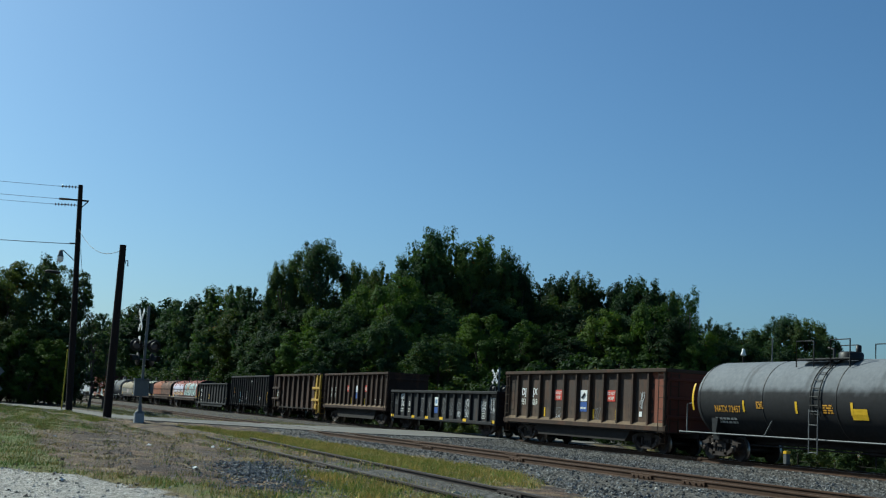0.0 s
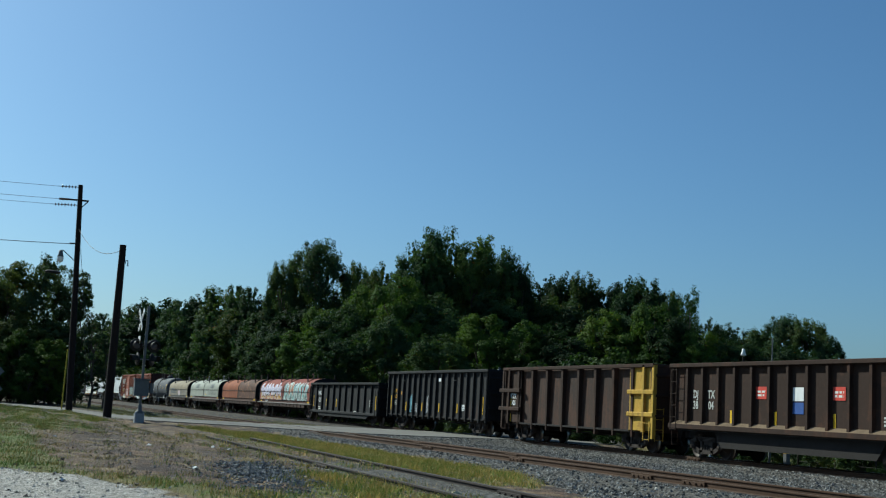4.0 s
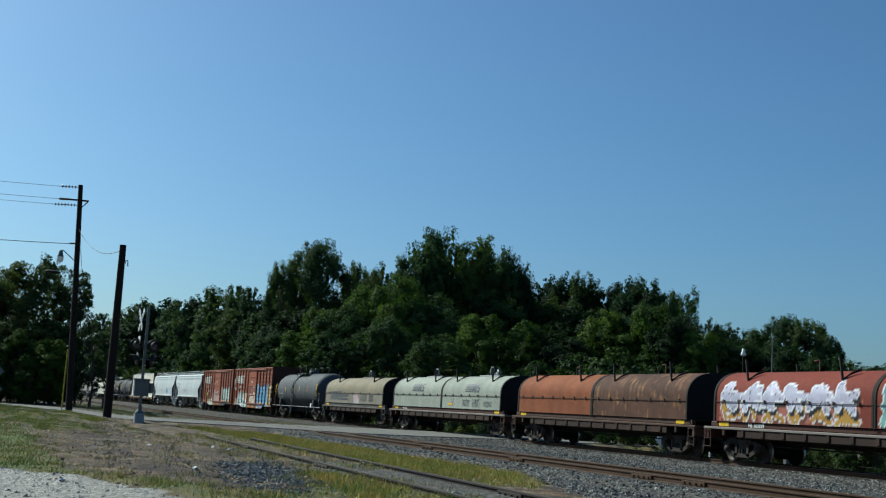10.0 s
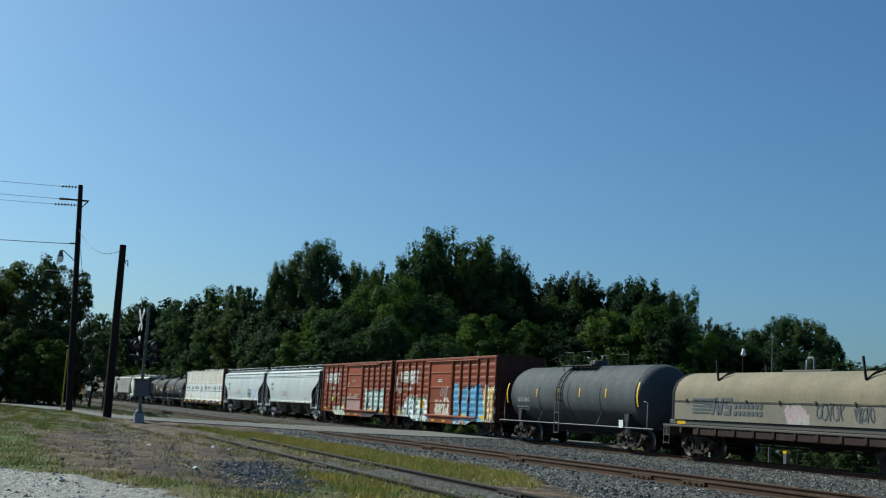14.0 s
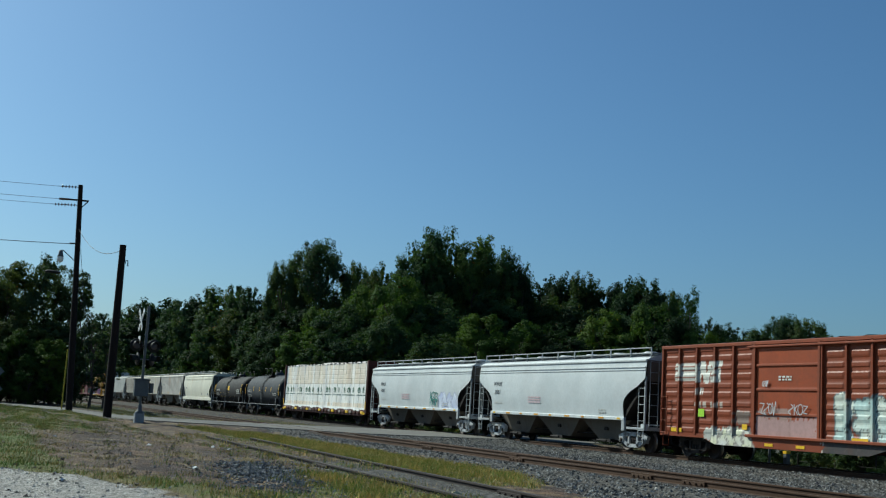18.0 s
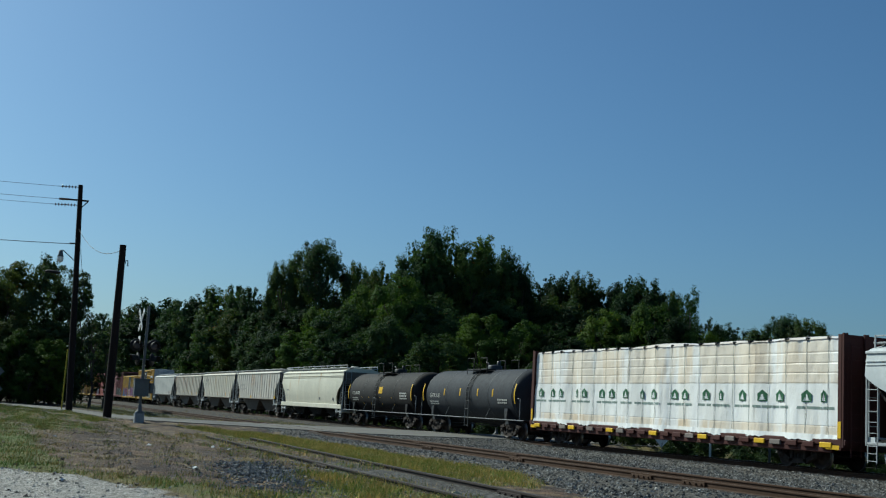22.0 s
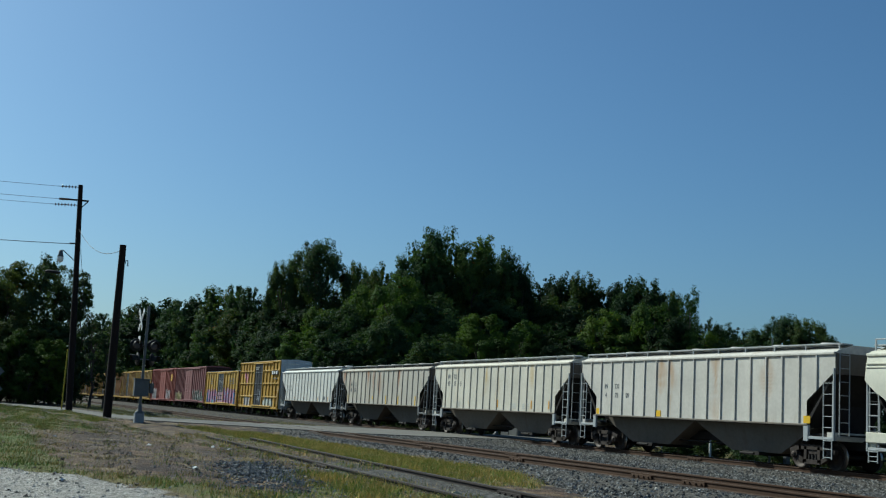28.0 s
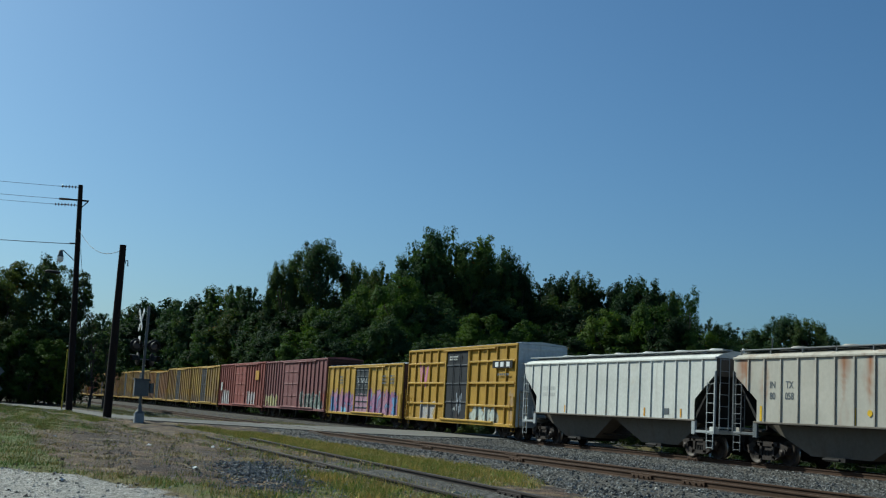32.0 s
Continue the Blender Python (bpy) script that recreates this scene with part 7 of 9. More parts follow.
# ---- boxcars ----
def boxcar(label, x0, x1, zb, zt, side, frame_mat, posts, door, door_mat, door_col=None, post_mat=None, corr=0, end_mat=None, roof_mat=None, bands=(), fine=True, sag=0.0, inset=1.9, reach=0.6, wear=None, door_ribs=3):
    """A boxcar. side: its paint on the near wall; posts: number of posts on either side of the door; corr: rows of pressed ridges; sag: depth of the belly sill."""
    car, hl = new_car("boxcar", label, x0, x1)
    post_mat, end_mat, roof_mat = post_mat or frame_mat, end_mat or frame_mat, roof_mat or frame_mat
    d0, d1 = door
    wear = wear or SPRAYED_OLD

    xs = list(np.linspace(-hl + 0.08, d0 - 0.1, posts)) + list(np.linspace(d1 + 0.1, hl - 0.08, posts))

    def fn(A, B):
        y = np.full(A.shape, -1.44)
        if corr:
            ph = ((B - zb) / (zt - zb) * corr) % 1.0
            off = np.min(np.abs(A[..., None] - np.array(xs)), -1)
            y = y - 0.024 * smooth(0.1, 0.22, ph) * smooth(0.75, 0.63, ph) * smooth(0.12, 0.24, off)
        return np.stack([A, y, B], -1)

    du = {True: 0.055, False: 0.35}.get(fine, fine)
    dv = 0.055 if (fine == 1 or corr) else max(0.1, du * 0.85)
    for a, b in ((-hl, d0), (d1, hl)):
        net("side_wall", np.linspace(a, b, max(3, int((b - a) / du))), np.linspace(zb, zt - 0.1, int((zt - zb) / dv)), fn, side, wear, car, smooth=not corr)
    part("far_wall", Shape().box(-hl, hl, 1.40, 1.46, zb, zt - 0.1), frame_mat, car)
    part("inner_wall", Shape().box(-hl, hl, -1.40, -1.36, zb, zt - 0.1), frame_mat, car)
    pz = np.linspace(zb, zt - 0.1, int((zt - zb) / (0.08 if fine else 0.6)))
    for x in xs:
        w = 0.055

        def post_fn(A, B, x=x):
            k = np.abs(A) < 0.9
            return np.stack([x + A * w, np.where(k, -1.53, -1.44), B], -1)

        net("side_post", np.array([-1.0, -0.85, 0.85, 1.0]), pz, post_fn, lambda A, B, x=x: side(A * w + x, B), wear, car, smooth=False)
    def door_fn(A, B):
        return np.stack([A, -1.475 - 0.02 * (np.abs(((B - zb) / (zt - zb) * (door_ribs + 1)) % 1.0 - 0.5) > 0.47), B], -1)

    d = net("door", np.linspace(d0 + 0.03, d1 - 0.03, max(3, int((d1 - d0) / du))), np.linspace(zb + 0.12, zt - 0.25, int((zt - zb) / dv)), door_fn, door_col or side, wear, car)
    for x in (d0, d1):
        part("door_post", Shape().cbox(x - 0.07, x + 0.07, -1.55, -1.40, zb, zt - 0.1, 0.015, axis="z"), frame_mat, car)
    for i in range(door_ribs):
        z = zb + (zt - zb) * (i + 1) / (door_ribs + 1)
        part("door_bar", Shape().cbox(d0 + 0.1, d1 - 0.1, -1.515, -1.47, z - 0.04, z + 0.04, 0.012), door_mat, d)
    for x in () if corr else (d0 + (d1 - d0) * 0.35, d0 + (d1 - d0) * 0.65):
        part("lock_rod", Shape().tube([(x, -1.53, zb + 0.2), (x, -1.53, zt - 0.4)], 0.022, 5), door_mat, d)
    part("door_track", Shape().cbox(d0 - 0.4, min(hl - 0.3, d1 + (d1 - d0) + 0.2), -1.60, -1.46, zb + 0.02, zb + 0.13, 0.02), frame_mat, car)
    part("door_track", Shape().cbox(d0 - 0.4, min(hl - 0.3, d1 + (d1 - d0) + 0.2), -1.58, -1.46, zt - 0.24, zt - 0.16, 0.02), frame_mat, car)
    for z in bands:
        for a, b in ((-hl + 0.2, d0 - 0.15), (d1 + 0.15, hl - 0.2)):
            part("side_band", Shape().cbox(a, b, -1.545, -1.48, z - 0.06, z + 0.06, 0.02), post_mat, car)
    for sgn in (-1, 1):
        part("top_plate", Shape().cbox(-hl, hl, sgn * 1.46 - 0.07, sgn * 1.46 + 0.07, zt - 0.14, zt, 0.02), frame_mat, car)
    if sag:
        ring = [(-hl, zb), (-hl, zb - 0.12), (-hl * 0.62, zb - 0.12), (-hl * 0.52, zb - sag), (hl * 0.52, zb - sag), (hl * 0.62, zb - 0.12), (hl, zb - 0.12), (hl, zb)]
        s = np.linspace(-hl, hl, int(hl * 2 / 0.06))

        def sill_fn(A, B):
            low = np.interp(A, [p[0] for p in ring[1:-1]], [p[1] for p in ring[1:-1]])
            return np.stack([A, np.full(A.shape, -1.5), low + (zb + 0.03 - low) * B], -1)

        net("side_sill", s, np.linspace(0, 1, 8), sill_fn, lambda A, B: side(A, zb - sag * (1 - B)), wear, car)
        part("side_sill", Shape().prism(ring, 1.38, 1.5, lambda l, u, w: (u, l, w)), frame_mat, car)
    else:
        for sgn in (-1, 1):
            part("side_sill", Shape().cbox(-hl, hl, sgn * 1.44 - 0.08, sgn * 1.44 + 0.08, zb - 0.14, zb + 0.04, 0.02), frame_mat, car)
    for sgn in (-1, 1):
        e = part("end_wall", Shape().box(sgn * hl - 0.03, sgn * hl + 0.03, -1.44, 1.44, zb - 0.1, zt - 0.05), end_mat, car)
        for i in range(6):
            z = zb + 0.25 + (zt - zb - 0.5) * i / 5
            part("end_ridge", Shape().cbox(sgn * hl - 0.07, sgn * hl + 0.07, -1.3, 1.3, z - 0.09, z + 0.09, 0.05, axis="y"), end_mat, e)
        ladder(car, sgn * (hl - 0.32), -1.56, zb - 0.05, zb + 1.5, 0.42, frame_mat)
        ladder(car, sgn * (hl + 0.1), -1.1, zb - 0.1, zb + 1.8, 0.42, frame_mat, turn=90)
        step(car, sgn * (hl - 0.32), frame_mat, 0.4, zb)
    ring = [(-1.5, zt - 0.03), (-1.3, zt + 0.03), (0, zt + 0.12), (1.3, zt + 0.03), (1.5, zt - 0.03)]
    roof = part("roof", Shape().prism(ring, -hl - 0.04, hl + 0.04, lambda l, u, w: (l, u, w)), roof_mat, car)
    for i in range(13):
        x = -hl + 0.3 + (2 * hl - 0.6) * i / 12
        part("roof_seam", Shape().prism([(u, w + 0.03) for u, w in ring], x - 0.03, x + 0.03, lambda l, u, w: (l, u, w)), roof_mat, roof)
    part("floor", Shape().box(-hl, hl, -1.4, 1.4, zb - 0.1, zb), STEEL_DARK, car)
    gear(car, hl, inset, reach)
    return car, hl


BOX_RED = (0.195, 0.045, 0.017)
BOXR = paint("oxide_red_paint", BOX_RED, amount=0.3, dirt=0.45, rough=0.6)
# dark roof colour; on end walls it stands in for their shade
BOXDARK = paint("dark_roof_and_end_shade", (0.045, 0.020, 0.016), amount=0.3, dirt=0.4, rough=0.65)


def red_side(A, B):
    C = flat_col(BOX_RED)(A, B)
    m = np.clip(0.5 + waves(A, B, 2.8), 0, 1)[..., None]
    return C * (1 - 0.25 * m) + np.array((0.12, 0.034, 0.02)) * 0.25 * m


def red_marks(C, A, B):
    """Emblem, owner's initials and a barred number in worn cream paint."""
    cream = (0.55, 0.54, 0.48)
    painted_logo(C, A, B, -6.8, 3.0, 2.75, cream)
    for x in (-5.45, -5.1):
        C[(np.abs(A - x) < 0.12) & (np.abs(B - 2.62) < 0.13) & (np.abs(np.abs(A - x) - 0.09) < 0.045)] = cream
    for x in (-5.5, -5.2, -4.9, -4.4, -4.1, -3.8):
        C[(np.abs(A - x) < 0.09) & (np.abs(B - 2.08) < 0.11)] = (0.42, 0.36, 0.30)
    return C


def red_door(A, B):
    return red_side(A, B) * np.array((1.35, 1.25, 1.05))


def box_a(A, B):
    """Two large throw-ups over a peach and white ground."""
    C = red_side(A, B)
    cloudy(C, A, B, -7.2, -2.1, 0.5, 1.55, (0.40, 0.41, 0.36), 2, 0.1)
    cloudy(C, A, B, -3.3, -2.0, 1.5, 2.2, (0.30, 0.36, 0.27), 5, 0.1)
    cloudy(C, A, B, -5.2, -2.0, 1.0, 2.15, (0.22, 0.30, 0.20), 15, 0.1)
    spray(C, A, B, -6.0, -1.7, 0.6, 1.95, 4, [(0.60, 0.64, 0.64), (0.66, 0.70, 0.68)], (0.03, 0.06, 0.06), (0.10, 0.16, 0.15), 57, 0.15, 0.3, outer=False)
    cloudy(C, A, B, -3.25, -2.55, 1.35, 1.85, (0.52, 0.30, 0.06), 9, 0.0)
    cloudy(C, A, B, 2.0, 7.75, 0.5, 1.75, (0.40, 0.24, 0.17), 7, 0.1)
    spray(C, A, B, 2.0, 6.35, 0.75, 2.75, 4, [(0.05, 0.17, 0.34), (0.14, 0.34, 0.50)], (0.03, 0.06, 0.10), (0.42, 0.52, 0.58), 63, 0.22, 0.3, outer=False)
    spray(C, A, B, 6.3, 7.7, 0.8, 2.7, 2, [(0.55, 0.40, 0.10), (0.66, 0.46, 0.26)], (0.75, 0.72, 0.6), (0.1, 0.08, 0.06), 66, 0.14, 0.3)
    return red_marks(C, A, B)


def box_a_door(A, B):
    C = red_door(A, B) * np.where(B < 2.6, 0.7, 1.0)[..., None]
    spray(C, A, B, -0.75, 1.5, 0.95, 2.05, 4, [(0.55, 0.51, 0.42), (0.58, 0.54, 0.46)], (0.40, 0.32, 0.24), (0.07, 0.035, 0.02), 77, 0.055, 0.3)
    return C


def box_b(A, B):
    C = red_side(A, B)
    cloudy(C, A, B, -4.9, -2.0, 0.45, 1.35, (0.38, 0.38, 0.34), 12, 0.12)
    spray(C, A, B, -4.4, -1.9, 0.55, 1.2, 5, [(0.62, 0.62, 0.42), (0.6, 0.6, 0.55)], (0.25, 0.23, 0.2), (0.4, 0.38, 0.34), 81, 0.08, 0.4)
    spray(C, A, B, 2.4, 6.5, 0.85, 2.45, 4, [(0.34, 0.46, 0.44), (0.52, 0.54, 0.46)], (0.10, 0.14, 0.15), (0.10, 0.07, 0.06), 88, 0.2, 0.2, outer=False)
    cloudy(C, A, B, 1.9, 7.0, 0.55, 0.98, (0.5, 0.46, 0.4), 4, 0.1)
    spray(C, A, B, 2.0, 6.8, 0.55, 0.9, 9, [(0.05, 0.05, 0.05), (0.06, 0.05, 0.05)], (0.07, 0.06, 0.06), (0.05, 0.05, 0.05), 90, 0.09, 0.3)
    cloudy(C, A, B, -2.9, -2.1, 1.35, 1.85, (0.16, 0.12, 0.10), 6, 0.0)
    return red_marks(C, A, B)


def box_b_door(A, B):
    C = red_door(A, B)
    cloudy(C, A, B, -1.75, 1.75, 0.75, 1.75, (0.36, 0.23, 0.215), 3, 0.06)
    cloudy(C, A, B, -1.7, 0.4, 1.55, 2.15, (0.30, 0.2, 0.17), 8, 0.14)
    return C


DOOR_OR = paint("orange_red_door", (0.21, 0.05, 0.02), amount=0.25, dirt=0.4, rough=0.6)
for x0, x1, fn, dfn, lab in ((10.4, 26.1, box_a, box_a_door, "oxide-red boxcar with blue and white sprayed lettering"), (-6.1, 9.65, box_b, box_b_door, "oxide-red boxcar with pale sprayed lettering below the waist")):
    car, hl = boxcar(lab, x0, x1, 0.92, 4.46, fn, BOXR, 6, (-1.75, 1.75), DOOR_OR, dfn, corr=10, end_mat=BOXDARK, roof_mat=BOXDARK, sag=0.34, wear=SPRAYED)
    for x in (-7.1, 3.3, 5.9):
        plate(car, x, x + 0.75, 0.98, 1.13, YELLOW, -1.49, "reflector")
    for x in (-1.1, 0.6):
        plate(car, x, x + 0.45, 0.66, 0.76, YELLOW, -1.51, "reflector")
    bars(car, -0.4, 3.02, 0.7, 0.2, 2, CREAM_LET, -1.498)
    for i, (x, z, w, h, m) in enumerate(((-7.35, 2.9, 0.3, 1.0, TAG_WHITE), (-6.75, 2.45, 0.7, 0.3, TAG_WHITE), (0.75, 2.4, 1.1, 0.55, TAG_WHITE)) if fn is box_a else ((-0.9, 2.0, 0.9, 0.4, TAG_WHITE), (0.7, 2.0, 1.0, 0.35, TAG_WHITE), (-1.1, 2.9, 0.3, 0.2, TAG_WHITE))):
        tag(car, x, z, w, h, m, 20 + i, -1.548 if x < -2 else -1.53, 0.035, 4)
plate(CARS[-1][0], -5.25, -4.85, 1.62, 1.92, plain("lime_sticker", (0.38, 0.65, 0.05), 0.5), -1.488, "sticker", "lime green sticker")
plate(CARS[-1][0], -2.45, -2.15, 1.2, 1.4, YELLOW, -1.49, "sticker")


def yellow_side(base, seed=0):
    def f(A, B):
        C = flat_col(base)(A, B)
        m = np.clip(0.5 + waves(A + seed, B * 0.6, 3.1), 0, 1)[..., None]
        C = C * (1 - 0.3 * m) + np.array(base) * np.array((0.8, 0.72, 0.7)) * 0.3 * m
        m = np.clip(0.1 + waves(A * 2.1 + seed, B * 0.4, 3.0) + 0.5 * waves(A * 5, B * 0.8, 1.6), 0, 1)[..., None] * 0.35
        return C * (1 - m) + np.array(base) * np.array((0.45, 0.38, 0.4)) * m
    return f


YEL = (0.37, 0.22, 0.026)


def tall_yellow(A, B):
    C = yellow_side(YEL, 2)(A, B)
    spray(C, A, B, -5.6, -3.2, 0.75, 1.7, 2, [(0.32, 0.30, 0.30), (0.38, 0.36, 0.34)], (0.45, 0.42, 0.36), (0.30, 0.22, 0.1), 14, 0.14, 0.4)
    spray(C, A, B, 2.0, 5.6, 0.7, 1.6, 4, [(0.36, 0.42, 0.40), (0.45, 0.46, 0.38)], (0.16, 0.17, 0.16), (0.3, 0.26, 0.15), 15, 0.14, 0.4)
    scrawl(C, A, B, -6.0, -4.7, 2.9, 4.0, (0.38, 0.13, 0.30), 8, 2, 0.07)
    scrawl(C, A, B, -5.9, -4.8, 2.9, 4.0, (0.5, 0.2, 0.3), 18, 2, 0.07)
    cloudy(C, A, B, 6.9, 7.7, 0.9, 2.6, (0.30, 0.20, 0.09), 4, 0.14)
    return C


def dark_door(A, B):
    C = flat_col((0.012, 0.015, 0.021))(A, B)
    cloudy(C, A, B, -0.4, -0.05, 1.3, 1.6, (0.42, 0.44, 0.44), 4, 0.06)
    scrawl(C, A, B, 0.1, 0.8, 1.3, 2.2, (0.25, 0.28, 0.32), 8, 3, 0.04)
    return C


YELM = paint("weathered_yellow_paint", YEL, amount=0.35, dirt=0.4, rough=0.55, stain=(0.16, 0.08, 0.03))
DOORB = paint("blue_black_door", (0.028, 0.034, 0.045), amount=0.15, dirt=0.3, rough=0.5)
PALE_END = paint("pale_grey_end", (0.42, 0.45, 0.47), amount=0.2, dirt=0.35, rough=0.6)
car, hl = boxcar("tall yellow boxcar with a dark blue sliding door", -204.6, -188.75, 0.75, 5.06, tall_yellow, YELM, 6, (-1.65, 1.7), DOORB, dark_door, bands=(1.7, 2.95, 4.15), end_mat=PALE_END, roof_mat=PALE_END, reach=0.5)
plate(car, 5.0, 7.45, 3.75, 4.15, BLACKM, -1.55, "emblem_panel")
for x in (5.35, 6.0, 6.75):
    plate(car, x, x + 0.4, 3.82, 4.08, WHITE, -1.56, "emblem_block")
bars(car, -1.1, 4.3, 1.2, 0.3, 2, FADED_LET, -1.53)
bars(car, 5.6, 3.35, 1.5, 0.2, 1, GREY_LET, -1.53)


def yellow_purple(A, B):
    C = yellow_side((0.42, 0.265, 0.045), 5)(A, B)
    cloudy(C, A, B, -7.7, 7.5, 0.6, 2.3, (0.22, 0.12, 0.20), 3, 0.14)
    spray(C, A, B, -7.3, 7.0, 0.7, 2.4, 9, [(0.28, 0.11, 0.24), (0.36, 0.20, 0.30), (0.34, 0.15, 0.18)], (0.07, 0.05, 0.11), (0.14, 0.26, 0.40), 23, 0.17, 0.4)
    cloudy(C, A, B, -7.6, -6.4, 0.6, 2.2, (0.12, 0.24, 0.42), 6, 0.25)
    cloudy(C, A, B, 6.1, 7.3, 0.6, 2.2, (0.11, 0.25, 0.44), 8, 0.25)
    cloudy(C, A, B, -4.9, -3.4, 0.6, 1.3, (0.2, 0.42, 0.56), 11, 0.15)
    return C


def black_door(A, B):
    C = flat_col((0.035, 0.040, 0.045))(A, B)
    cloudy(C, A, B, -1.6, 1.6, 0.5, 2.2, (0.34, 0.20, 0.26), 3, 0.05)
    scrawl(C, A, B, -1.1, 1.0, 2.9, 3.5, (0.4, 0.42, 0.42), 4, 3, 0.05)
    return C


car, hl = boxcar("yellow boxcar covered with purple and blue sprayed lettering", -222.1, -205.5, 0.78, 4.28, yellow_purple, YELM, 6, (-1.55, 1.55), DOORB, black_door, corr=0, end_mat=BOXDARK, roof_mat=PALE_END, door_ribs=7, wear=SPRAYED)
for x in (-5.2, 4.3, 5.9):
    bars(car, x, 2.9, 0.8, 0.7, 3, GREY_LET, -1.53)


def maroon_side(A, B):
    C = yellow_side((0.185, 0.075, 0.075), 7)(A, B)
    cloudy(C, A, B, 6.5, 9.6, 0.6, 2.5, (0.24, 0.055, 0.04), 5, 0.3)
    spray(C, A, B, 2.2, 8.8, 0.65, 2.1, 6, [(0.06, 0.09, 0.08), (0.10, 0.13, 0.12)], (0.40, 0.46, 0.42), (0.10, 0.05, 0.05), 27, 0.16, 0.5)
    spray(C, A, B, -9.5, -5.0, 0.7, 1.8, 4, [(0.46, 0.42, 0.16), (0.42, 0.36, 0.22)], (0.5, 0.45, 0.3), (0.25, 0.14, 0.1), 28, 0.2, 0.4)
    return C


def red_old(A, B):
    C = yellow_side((0.22, 0.062, 0.050), 9)(A, B)
    spray(C, A, B, -8.6, -5.2, 0.8, 2.1, 3, [(0.42, 0.40, 0.38), (0.46, 0.43, 0.4)], (0.5, 0.46, 0.44), (0.3, 0.15, 0.12), 33, 0.22, 0.4)
    spray(C, A, B, 3.2, 6.6, 0.8, 2.0, 3, [(0.38, 0.34, 0.34), (0.44, 0.40, 0.38)], (0.48, 0.44, 0.42), (0.28, 0.12, 0.1), 34, 0.2, 0.4)
    return C


MAROON = paint("faded_maroon_paint", (0.185, 0.075, 0.075), amount=0.25, dirt=0.35, rough=0.6)
OLDRED = paint("faded_red_paint", (0.22, 0.062, 0.050), amount=0.25, dirt=0.35, rough=0.6)
car, hl = boxcar("faded maroon long boxcar with dark sprayed letters", -242.2, -222.6, 0.85, 4.98, maroon_side, MAROON, 8, (-3.2, 1.6), MAROON, end_mat=BOXDARK, reach=0.3, fine=0.11)
car, hl = boxcar("faded red long boxcar with a yellow square emblem", -262.5, -242.6, 0.78, 5.03, red_old, OLDRED, 8, (-2.6, 2.2), OLDRED, end_mat=BOXDARK, reach=0.3, fine=0.11)
plate(car, 6.5, 7.9, 3.3, 4.2, plain("faded_yellow_emblem", (0.42, 0.22, 0.03), 0.6), -1.56, "emblem", "square yellow emblem")
plate(car, -9.0, -8.3, 2.2, 3.1, FADED_LET, -1.56, "data_panel")
for i, (x0, x1, c) in enumerate(((-279.6, -263.2, (0.50, 0.33, 0.06)), (-296.6, -280.2, (0.48, 0.30, 0.05)), (-313.6, -297.2, (0.42, 0.20, 0.06)), (-330.6, -314.2, (0.48, 0.30, 0.06)), (-347.6, -331.2, (0.46, 0.29, 0.05)), (-364.6, -348.2, (0.40, 0.22, 0.05)), (-381.6, -365.2, (0.46, 0.29, 0.05)), (-398.6, -382.2, (0.3, 0.11, 0.06)), (-415.6, -399.2, (0.46, 0.29, 0.05)))):
    def tail(A, B, c=c, i=i):
        # base dulled to 0.58 partly as tree shade on the tail; stains follow
        C = yellow_side(tuple(0.58 * k for k in c), i * 3)(A, B)
        m = np.clip(0.25 + 1.2 * waves(A * 1.3 + 7 * i, B * 0.3, 4.2) + 0.6 * waves(A * 3, B * 0.6 + i, 2.3), 0, 1)[..., None]
        C = C * (1 - 0.8 * m) + np.array((0.10, 0.045, 0.022)) * 0.8 * m
        m = smooth(1.9, 1.1, B + 0.5 * waves(A + i, B, 1.6))[..., None] * 0.6
        C = C * (1 - m) + np.array((0.11, 0.085, 0.065)) * m
        return C

    boxcar("weathered yellow boxcar with a dark sliding door", x0, x1, 0.75, 4.98 if i % 3 < 2 else 4.75, tail, YELM, 6, (-2.0, 1.4), DOORB, lambda A, B: flat_col((0.035, 0.032, 0.03))(A, B), end_mat=BOXDARK, fine=0.2, reach=0.3)


